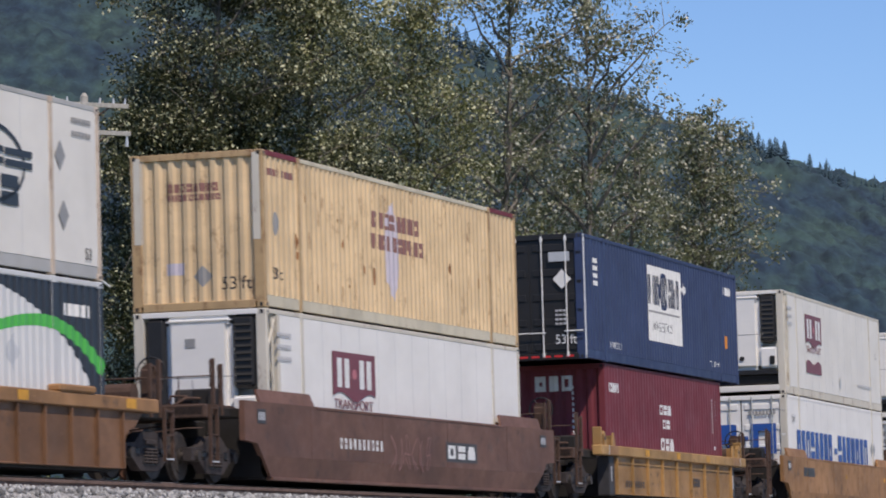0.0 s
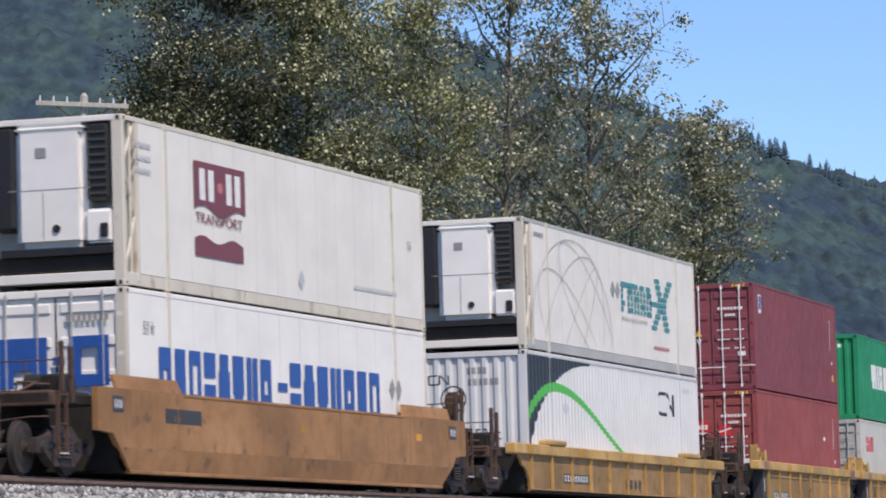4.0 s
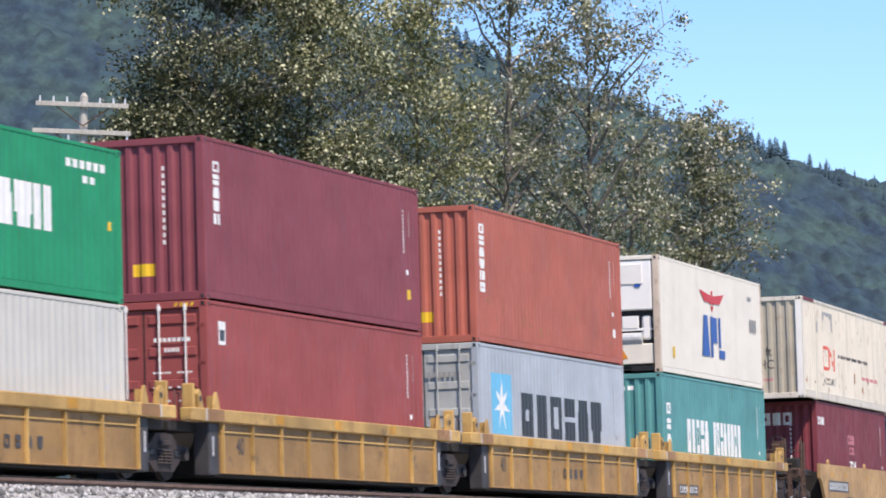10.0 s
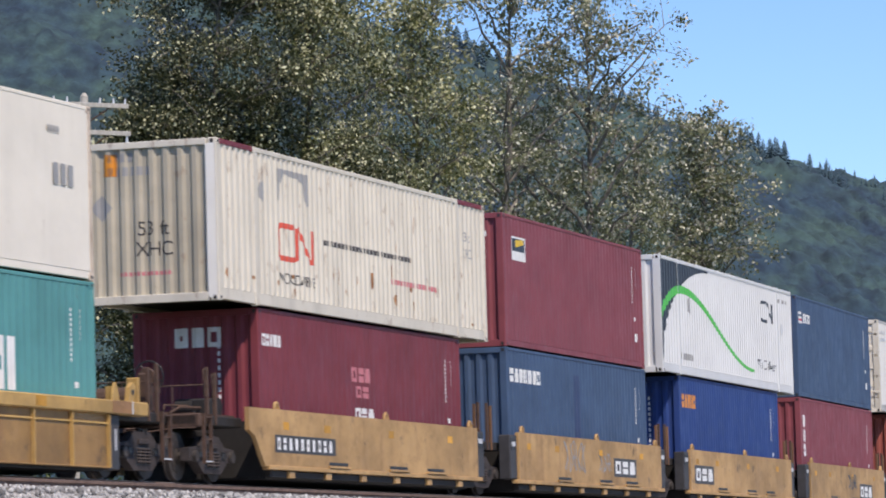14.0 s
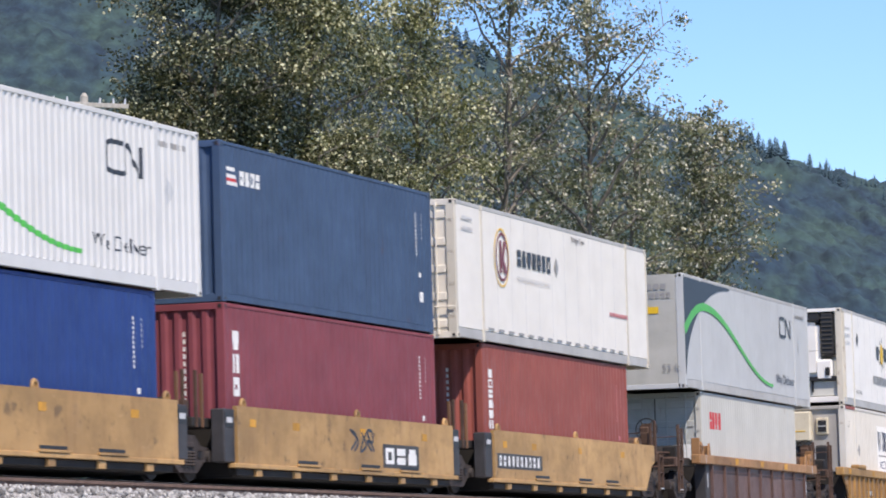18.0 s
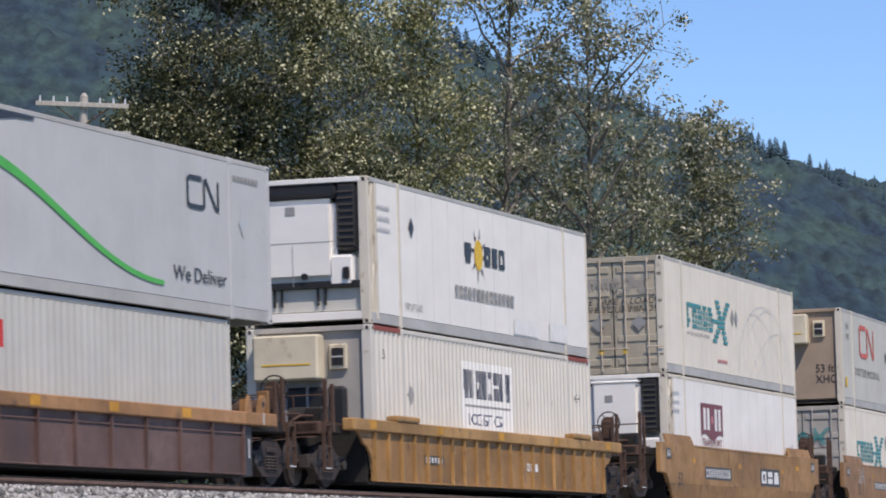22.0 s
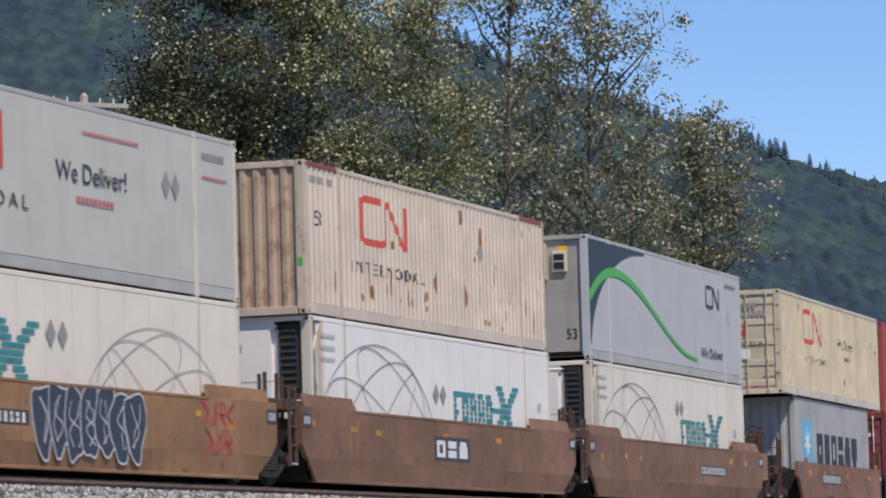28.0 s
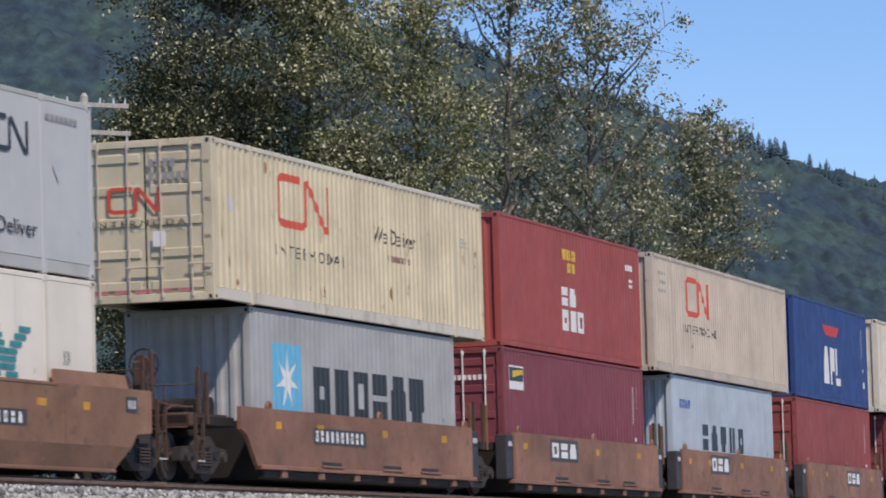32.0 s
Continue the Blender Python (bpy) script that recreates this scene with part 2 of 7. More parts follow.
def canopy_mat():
    """Far forest canopy: stands of fir and broadleaf, tree by tree a little different; distance haze is mixed in as
    blue.
    """
    m, nt, b = node_mat("hazy_forest_canopy")
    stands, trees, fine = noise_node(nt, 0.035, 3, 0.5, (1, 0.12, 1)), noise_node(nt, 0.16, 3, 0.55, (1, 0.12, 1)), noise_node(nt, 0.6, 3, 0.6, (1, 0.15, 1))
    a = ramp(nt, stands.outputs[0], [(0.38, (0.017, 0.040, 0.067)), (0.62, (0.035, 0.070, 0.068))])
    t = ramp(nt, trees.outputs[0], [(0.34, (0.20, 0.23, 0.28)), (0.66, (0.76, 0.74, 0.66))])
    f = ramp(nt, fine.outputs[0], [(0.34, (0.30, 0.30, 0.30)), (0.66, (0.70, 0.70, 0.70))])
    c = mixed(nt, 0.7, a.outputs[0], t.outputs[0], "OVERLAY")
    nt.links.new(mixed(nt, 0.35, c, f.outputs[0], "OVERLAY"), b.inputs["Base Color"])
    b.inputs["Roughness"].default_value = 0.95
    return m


M["gravel"], M["bed"] = gravel_mat(), bed_mat()
# Poplar leaves: shade and sun put in the tones; pale share, undersides and glints
M["leaf_shaded"] = leaf_mat("poplar_leaves", (0.032, 0.042, 0.018), (0.090, 0.100, 0.042), (0.62, 0.62, 0.40), 0.12, glow=0.30)
M["leaf_lit"] = leaf_mat("lit_poplar_leaves", (0.060, 0.074, 0.031), (0.205, 0.220, 0.088), (0.70, 0.70, 0.46), 0.22, glow=0.40)
M["leaf_sunny"] = leaf_mat("sunlit_poplar_leaves", (0.090, 0.106, 0.044), (0.260, 0.272, 0.108), (0.74, 0.73, 0.46), 0.23, glow=0.44)
M["leaf_light"] = leaf_mat("pale_poplar_leaves", (0.115, 0.132, 0.072), (0.245, 0.265, 0.145), (0.80, 0.78, 0.64), 0.17, glow=0.46)
M["leaf_bush"] = leaf_mat("bramble_leaves", (0.03, 0.05, 0.02), (0.08, 0.12, 0.04), (0.20, 0.24, 0.10), 0.05)
M["bark"] = wood_mat("grey_bark", (0.11, 0.098, 0.082), (0.25, 0.23, 0.20))
M["pole"] = wood_mat("weathered_pole", (0.36, 0.34, 0.30), (0.55, 0.53, 0.48))
# distance haze is part of these firs' blue base colour
M["conifer"] = leaf_mat("hazy_fir_forest", (0.060, 0.115, 0.155), (0.070, 0.125, 0.160), (0.080, 0.135, 0.165), 0.2, 0.95, 0)
M["canopy"] = canopy_mat()
M["meadow"] = grass_mat()

# ---------------------------------------------------------------- mesh helpers
CACHE = {}


def mesh_from(name, verts, faces, smooth=False):
    me = bpy.data.meshes.new(name)
    me.from_pydata([tuple(v) for v in verts], [], faces)
    me.materials.append(None)
    if smooth:
        me.polygons.foreach_set("use_smooth", [True] * len(me.polygons))
    return me


def mesh_bm(name, bm, smooth=False):
    me = bpy.data.meshes.new(name)
    bm.to_mesh(me)
    bm.free()
    me.materials.append(None)
    if smooth:
        me.polygons.foreach_set("use_smooth", [True] * len(me.polygons))
    return me


def put(name, me, mat, parent=None, loc=(0, 0, 0), rot=(0, 0, 0), label=""):
    """One mesh object, with its own material slot, under a thing or a part."""
    ob = new(name, me)
    ob.material_slots[0].link = "OBJECT"
    ob.material_slots[0].material = mat
    ob.parent = parent
    ob.location = loc
    ob.rotation_euler = [radians(a) for a in rot]
    if label:
        ob["label"] = label
    return ob


def box_mesh(dx, dy, dz, bev=0.0, seg=1):
    key = ("box", round(dx, 3), round(dy, 3), round(dz, 3), bev, seg)
    if key not in CACHE:
        bm = bmesh.new()
        bmesh.ops.create_cube(bm, size=1)
        bmesh.ops.scale(bm, vec=(dx, dy, dz), verts=bm.verts)
        if bev:
            bmesh.ops.bevel(bm, geom=bm.edges[:], offset=bev, segments=seg, affect="EDGES")
        CACHE[key] = mesh_bm("block", bm)
    return CACHE[key]


def B(name, parent, mat, x0, x1, y0, y1, z0, z1, bev=0.0, label="", seg=1):
    """A bevelled block between these bounds."""
    return put(name, box_mesh(abs(x1 - x0), abs(y1 - y0), abs(z1 - z0), bev, seg), mat, parent, ((x0 + x1) / 2, (y0 + y1) / 2, (z0 + z1) / 2), label=label)


def tube_mesh(r, h, n=10, r2=None):
    key = ("tube", round(r, 3), round(h, 3), n, r2)
    if key not in CACHE:
        bm = bmesh.new()
        bmesh.ops.create_cone(bm, cap_ends=True, segments=n, radius1=r, radius2=r if r2 is None else r2, depth=h)
        CACHE[key] = mesh_bm("bar", bm)
    return CACHE[key]


def bar(name, parent, mat, a, b, r=0.02, n=8, label=""):
    a, b = Vector(a), Vector(b)
    d = b - a
    ob = put(name, tube_mesh(r, d.length, n), mat, parent, label=label)
    ob.matrix_basis = Matrix.Translation((a + b) / 2) @ d.to_track_quat("Z", "Y").to_matrix().to_4x4()
    return ob


def bent(name, parent, mat, pts, r=0.02, label=""):
    """A bar bent along several points, as one mesh."""
    verts, faces, n = [], [], 6
    pts = [Vector(p) for p in pts]
    for i, p in enumerate(pts):
        d = (pts[min(i + 1, len(pts) - 1)] - pts[max(i - 1, 0)]).normalized()
        q = d.to_track_quat("Z", "Y").to_matrix()
        for k in range(n):
            a = 2 * math.pi * k / n
            verts.append(p + q @ Vector((r * math.cos(a), r * math.sin(a), 0)))
    for i in range(len(pts) - 1):
        for k in range(n):
            faces.append((i * n + k, i * n + (k + 1) % n, (i + 1) * n + (k + 1) % n, (i + 1) * n + k))
    faces += [tuple(range(n))[::-1], tuple(range((len(pts) - 1) * n, len(pts) * n))]
    return put(name, mesh_from("bent_bar", verts, faces, True), mat, parent, label=label)


def slab(name, parent, mat, outline, y0, y1, label="", key=None):
    """A plate cut to an outline in the x-z plane, from y0 to y1."""
    k = ("slab", key, y0, y1)
    if key is None or k not in CACHE:
        n = len(outline)
        v = [(x, y0, z) for x, z in outline] + [(x, y1, z) for x, z in outline]
        f = [tuple(range(n)), tuple(range(2 * n - 1, n - 1, -1))] + [((i + 1) % n, i, i + n, (i + 1) % n + n) for i in range(n)]
        me = mesh_from("plate", v, f)
        if key is None:
            return put(name, me, mat, parent, label=label)
        CACHE[k] = me
    return put(name, CACHE[k], mat, parent, label=label)


def corrugated(length, height, pitch, depth, back=0.03, flat=0.26):
    """A wall of vertical trapezoid ribs, face at y = 0 towards -y, centred on x, from z = 0."""
    key = ("corr", round(length, 3), round(height, 3), pitch, depth, flat)
    if key not in CACHE:
        n = max(2, round(length / pitch))
        p = length / n
        xs, ys = [], []
        for i in range(n):
            x = -length / 2 + i * p
            xs += [x, x + flat * p, x + 0.50 * p, x + (0.5 + flat) * p]
            ys += [0, 0, depth, depth]
        xs.append(length / 2), ys.append(0)
        k = len(xs)
        v = [(x, y, 0) for x, y in zip(xs, ys)] + [(x, y, height) for x, y in zip(xs, ys)]
        v += [(-length / 2, depth + back, 0), (length / 2, depth + back, 0), (length / 2, depth + back, height), (-length / 2, depth + back, height)]
        f = [(i, i + 1, k + i + 1, k + i) for i in range(k - 1)]
        f += [(2 * k + 1, 2 * k, 2 * k + 3, 2 * k + 2), tuple(range(k, 2 * k)) + (2 * k + 2, 2 * k + 3), tuple(range(k - 1, -1, -1)) + (2 * k, 2 * k + 1),
              (0, k, 2 * k + 3, 2 * k), (k - 1, 2 * k + 1, 2 * k + 2, 2 * k - 1)]
        me = mesh_from("ribbed_wall", v, f)
        CACHE[key] = me
    return CACHE[key]


def lie_of(a, b, pitch, depth, flat, base):
    """Strips of a ribbed wall between a and b, as corrugated() folds it."""
    n = max(2, round((b - a) / pitch))
    p, out = (b - a) / n, []
    for i in range(n):
        x = a + i * p
        for f0, e0, f1, e1 in ((0, 0, flat, 0), (flat, 0, 0.5, depth), (0.5, depth, 0.5 + flat, depth), (0.5 + flat, depth, 1, 0)):
            out.append((x + f0 * p, base + e0, x + f1 * p, base + e1))
    return out


def thing(name, m, label, category, group=""):
    ob = new(name)
    ob.empty_display_size = 0.5
    ob.matrix_basis = m
    return tagged(ob, label, category, group)


def batch(name, temp_v, temp_f, mats, mat, parent=None, label="", smooth=False):
    """Many copies of one small shape in a single mesh. mats: array n x 4 x 4."""
    tv = np.c_[np.array(temp_v, float), np.ones(len(temp_v))]
    v = np.einsum("nij,kj->nki", mats, tv)[:, :, :3].reshape(-1, 3)
    k, n = len(temp_v), len(mats)
    sizes = np.array([len(f) for f in temp_f])
    flat = np.concatenate([np.array(f) for f in temp_f])
    loops = (flat[None, :] + (np.arange(n) * k)[:, None]).ravel()
    tot = np.tile(sizes, n)
    me = bpy.data.meshes.new(name)
    me.vertices.add(len(v)), me.loops.add(len(loops)), me.polygons.add(len(tot))
    me.vertices.foreach_set("co", v.ravel())
    me.loops.foreach_set("vertex_index", loops.astype(np.int32))
    me.polygons.foreach_set("loop_start", np.r_[0, np.cumsum(tot)[:-1]].astype(np.int32))
    me.update(calc_edges=True)
    me.materials.append(None)
    if smooth:
        me.polygons.foreach_set("use_smooth", np.ones(len(tot), bool))
    return put(name, me, mat, parent, label=label)


def facing(pos, out, scale, rng, jitter=0.38, lead=None):
    """Matrices for leaves whose faces look outwards and up, each a little its own way."""
    n = len(pos)
    z = out + np.array([0.10, -0.30, 0.65]) + rng.normal(0, jitter, (n, 3)) + (0 if lead is None else lead)
    z /= np.linalg.norm(z, axis=1)[:, None] + 1e-9
    x = np.cross(rng.normal(0, 1, (n, 3)), z)
    x /= np.linalg.norm(x, axis=1)[:, None] + 1e-9
    m = np.zeros((n, 4, 4))
    m[:, :3, :3] = np.stack([x, np.cross(z, x), z], 2) * np.asarray(scale)[:, None, None]
    m[:, :3, 3] = pos
    m[:, 3, 3] = 1
    return m


def placements(pos, scale, rng, tilt=0.0, full=False):
    """Matrices at these places, turned at random: about z (and tilted a little), or any way."""
    n = len(pos)
    out = np.zeros((n, 4, 4))
    scale = np.broadcast_to(np.array(scale, float).reshape(n, -1) if np.ndim(scale) else np.full((n, 1), scale), (n, 3)) if np.ndim(scale) < 2 else scale
    if full:
        q = rng.normal(size=(n, 4))
        q /= np.linalg.norm(q, axis=1)[:, None]
        w, x, y, z = q.T
        r = np.stack([1 - 2 * (y * y + z * z), 2 * (x * y - w * z), 2 * (x * z + w * y), 2 * (x * y + w * z), 1 - 2 * (x * x + z * z), 2 * (y * z - w * x),
                      2 * (x * z - w * y), 2 * (y * z + w * x), 1 - 2 * (x * x + y * y)], 1).reshape(n, 3, 3)
    else:
        a = rng.uniform(0, 2 * np.pi, n)
        c, s, o = np.cos(a), np.sin(a), np.zeros(n)
        tx, ty = rng.normal(0, tilt, n) if tilt else o, rng.normal(0, tilt, n) if tilt else o
        r = np.stack([c, -s, tx, s, c, ty, o, o, o + 1], 1).reshape(n, 3, 3)
    out[:, :3, :3] = r * scale[:, None, :]
    out[:, :3, 3] = pos
    out[:, 3, 3] = 1
    return out

# ================================================================ SETTING
RNG = np.random.default_rng(7)


def beyond(x, y):
    """Signed distance of a place from the line: positive on the far side from the camera."""
    cx, cy = X0 - math.sin(HEADING) / CURVE, Y0 + math.cos(HEADING) / CURVE
    return 1 / CURVE - math.hypot(x - cx, y - cy)


def ground_z(x, y):
    return -2.15 + 0.25 * noise.noise(Vector((x * 0.05, y * 0.05, 0)))


def build_ground():
    xs = np.concatenate([np.linspace(-4500, -140, 14), np.linspace(-120, 120, 61), np.linspace(140, 4500, 14)])
    ys = np.concatenate([np.linspace(-4500, -80, 14), np.linspace(-60, 260, 81), np.linspace(280, 4500, 16)])
    v = [(x, y, ground_z(x, y) if abs(x) < 130 and -70 < y < 270 else -2.3) for y in ys for x in xs]
    nx = len(xs)
    f = [(j * nx + i, j * nx + i + 1, (j + 1) * nx + i + 1, (j + 1) * nx + i) for j in range(len(ys) - 1) for i in range(nx - 1)]
    ob = put("ground", mesh_from("ground", v, f, True), M["meadow"])
    tagged(ob, "dry green meadow running along the railway embankment", "ground", kind="structure")


def sweep(name, profile, s0, s1, step, mat, wobble=0.0):
    """A cross-section (y, z) drawn along the line."""
    ss = np.arange(s0, s1 + step / 2, step)
    v, n = [], len(profile)
    for s in ss:
        m = on_line(float(s))
        for j, (y, z) in enumerate(profile):
            dz = wobble * noise.noise(Vector((s * 0.7, y * 2.1, 3))) if wobble and 0 < j < n - 1 else 0
            v.append(m @ Vector((0, y, z + dz)))
    closed = [(i * n + j, (i + 1) * n + j, (i + 1) * n + (j + 1) % n, i * n + (j + 1) % n) for i in range(len(ss) - 1) for j in range(n)]
    closed += [tuple(range(n)), tuple(range(len(v) - 1, len(v) - n - 1, -1))]
    return put(name, mesh_from(name, v, closed, False), mat)


SIDING, SIDING_Z = -4.15, -0.335                  # the empty track beside the train's, and its level


def build_track():
    bed = sweep("ballast_bed", [(5.9, -2.6), (-9.6, -2.6), (-9.0, -2.1), (-7.4, -1.15), (-6.2, -0.60), (-5.2, -0.50), (-4.9, -0.48), (-3.4, -0.46), (-2.6, -0.36), (-1.6, -0.24), (-0.9, -0.2), (0, -0.24),
                                (0.9, -0.2), (1.6, -0.21), (1.95, -0.25), (2.6, 0.0), (3.3, 0.12), (4.0, 0.0), (5.6, -2.2)], -440, 560, 1.0, M["bed"], 0.05)
    tagged(bed, "pale crushed-granite ballast embankment under the tracks", "ballast", kind="structure")
    head = [(-0.037, 0), (-0.03, 0.004), (0.03, 0.004), (0.037, 0), (0.037, -0.035), (0.011, -0.05), (0.011, -0.135), (0.07, -0.155), (0.07, -0.172),
            (-0.07, -0.172), (-0.07, -0.155), (-0.011, -0.135), (-0.011, -0.05), (-0.037, -0.035)]
    for y, z, lab in ((-0.755, 0, "worn steel running rail under the train"), (0.755, 0, "worn steel running rail under the train"),
                      (SIDING - 0.755, SIDING_Z, "rusty brown rail of the empty siding"), (SIDING + 0.755, SIDING_Z, "rusty brown rail of the empty siding")):
        r = sweep("rail", [(a + y, b - 0.004 + z) for a, b in head], -440, 560, 2.0, M["rail_side"])
        tagged(r, lab, "rail", "running rails", "structure")
        top = sweep("rail_tread", [(y + 0.03, 0.0035 + z), (y + 0.03, 0.001 + z), (y - 0.03, 0.001 + z), (y - 0.03, 0.0035 + z)], -440, 560, 2.0, M["rail"] if z == 0 else M["rail_worn"])
        top.parent = r
        tagged(top, "polished running surface" if z == 0 else "dull running surface")
    # stones on the shoulder, thickest where the line comes nearest
    n = 14000
    s = RNG.uniform(-30, 24, n)
    y = -RNG.uniform(4.2, 7.4, n)
    z = np.interp(-y, [3.4, 4.9, 5.2, 6.2, 7.4, 9.0], [-0.46, -0.48, -0.50, -0.60, -1.15, -2.1]) + RNG.uniform(-0.01, 0.04, n)
    pos = [tuple(on_line(float(a)) @ Vector((0, b, c))) for a, b, c in zip(s, y, z)]
    bm = bmesh.new()
    bmesh.ops.create_icosphere(bm, subdivisions=1, radius=1)
    tv = [tuple(v.co * (0.8 + 0.45 * noise.noise(v.co * 1.7))) for v in bm.verts]
    tf = [tuple(v.index for v in f.verts) for f in bm.faces]
    bm.free()
    sc = RNG.uniform(0.028, 0.062, (n, 1)) * RNG.uniform(0.7, 1.3, (n, 3))
    g = batch("ballast_stones", tv, tf, placements(pos, sc, RNG, full=True), M["gravel"])
    tagged(g, "loose sharp-edged pale granite ballast stones", "gravel", kind="stuff")


def build_ties():
    """Timber ties with their plates, where the camera sees the line."""
    me = box_mesh(0.23, 2.6, 0.17, 0.012)
    for i in range(180):
        s = -30 + (i // 2) * 0.9
        t = put("tie", me, M["tie"], None)
        t.matrix_basis = on_line(s, -0.265 if i % 2 else SIDING_Z - 0.26) @ Matrix.Translation((0, 0 if i % 2 else SIDING, 0)) @ Matrix.Rotation(radians(0.6 * math.sin(i * 7.1)), 4, "Z")
        tagged(t, "dark creosoted timber railway tie in the ballast", "railway tie", "ties of the track")


def hill_height(az, d):
    """Height of the wooded hill: its ridge falls evenly from left to right."""
    ridge = math.tan(radians(TILT) + 620 / 7751 - 0.336 * (784 / 7751 + az)) * 2600
    k = min(max((d - 1300) / 1300, 0), 1)
    over = max(0.0, d - 2600)
    return -3 + (max(ridge, 20) + 3) * (k ** 0.8) - over * 0.12 + 5 * noise.noise(Vector((az * 60, d * 0.006, 0)))


def canopy_height(az, d):
    """Ground of the hill with its forest on it: rounded crowns with creases between them."""
    x, y = math.sin(az) * d, math.cos(az) * d
    crowns = 6.5 * abs(noise.noise(Vector((x * 0.11, y * 0.028, 2)))) + 2.8 * abs(noise.noise(Vector((x * 0.27, y * 0.06, 7))))
    return hill_height(az, d) + crowns + 4 * noise.noise(Vector((x * 0.02, y * 0.012, 4)))


def build_hills():
    azs = np.concatenate([np.linspace(-0.55, -0.13, 16), np.linspace(-0.125, 0.125, 330), np.linspace(0.13, 0.45, 14)])
    ds = np.concatenate([np.linspace(1300, 2660, 260), np.linspace(2700, 3200, 8)])
    v = [(math.sin(a) * d, math.cos(a) * d, canopy_height(a, d)) for d in ds for a in azs]
    n = len(azs)
    f = [(j * n + i, j * n + i + 1, (j + 1) * n + i + 1, (j + 1) * n + i) for j in range(len(ds) - 1) for i in range(n - 1)]
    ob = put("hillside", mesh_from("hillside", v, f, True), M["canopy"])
    tagged(ob, "steep mountainside under hazy blue-green mixed forest", "hill", kind="structure")

    # firs: a mast with drooping boughs, each a pointed blade
    tv, tf, rf = [(0.02, 0, 0), (-0.01, 0.02, 0), (-0.01, -0.02, 0), (0, 0, 1)], [(0, 1, 3), (1, 2, 3), (2, 0, 3)], random.Random(3)
    for i in range(52):
        z, a = 0.03 + 0.92 * (i / 52), i * 2.4 + rf.uniform(-0.3, 0.3)
        r, w = (0.26 * (1 - z) ** 0.8 + 0.015) * rf.uniform(0.65, 1.15), 0.42
        k = len(tv)
        tv += [(0, 0, z + 0.07), (r * math.cos(a - w), r * math.sin(a - w), z - 0.01), (1.15 * r * math.cos(a), 1.15 * r * math.sin(a), z - 0.05 * rf.random()), (r * math.cos(a + w), r * math.sin(a + w), z - 0.01)]
        tf += [(k, k + 1, k + 2), (k, k + 2, k + 3)]
    count = 2600
    a = RNG.uniform(-0.115, 0.115, count)
    d = np.sqrt(RNG.uniform(1500 ** 2, 2640 ** 2, count))
    mix = np.array([noise.noise(Vector((x * 55, y * 0.0045, 5))) for x, y in zip(a, d)]) - 0.9 * (a + 0.02)
    ridge = (d > 2480) & (((a > 0.062) & (a < 0.0785)) | ((a > 0.083) & (a < 0.091)) | ((a < 0.05) & (np.sin(a * 170) + 0.5 * np.sin(a * 410) > 0.1)))
    keep = ridge | ((mix < 0.0) & (d > 2400))
    a, d, ridge = a[keep], d[keep], ridge[keep]
    pos = np.c_[np.sin(a) * d, np.cos(a) * d, np.array([canopy_height(x, y) for x, y in zip(a, d)]) - 3]
    h = RNG.uniform(6, 10, len(a)) * np.where(ridge, np.where(a < 0.08, 1.75, 1.25), 0.9)
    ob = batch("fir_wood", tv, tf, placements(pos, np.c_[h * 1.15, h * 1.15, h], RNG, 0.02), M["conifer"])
    tagged(ob, "distant haze-blue firs standing out of the forest", "forest", kind="stuff")


LEAF_V = [(0, 0, 0), (0.32, 0.42, 0.10), (0, 1.0, 0), (-0.32, 0.42, 0.10)]
LEAF_F = [(0, 1, 2), (0, 2, 3)]
SWAY = []


def limb_mesh(pts, r0, r1):
    verts, faces, n = [], [], 6
    for i, p in enumerate(pts):
        d = (pts[min(i + 1, len(pts) - 1)] - pts[max(i - 1, 0)]).normalized()
        q = d.to_track_quat("Z", "Y").to_matrix()
        r = r0 + (r1 - r0) * i / (len(pts) - 1)
        verts += [p + q @ Vector((r * math.cos(2 * math.pi * k / n), r * math.sin(2 * math.pi * k / n), 0)) for k in range(n)]
    for i in range(len(pts) - 1):
        faces += [(i * n + k, i * n + (k + 1) % n, (i + 1) * n + (k + 1) % n, (i + 1) * n + k) for k in range(n)]
    faces.append(tuple(range((len(pts) - 1) * n, len(pts) * n)))
    return verts, faces


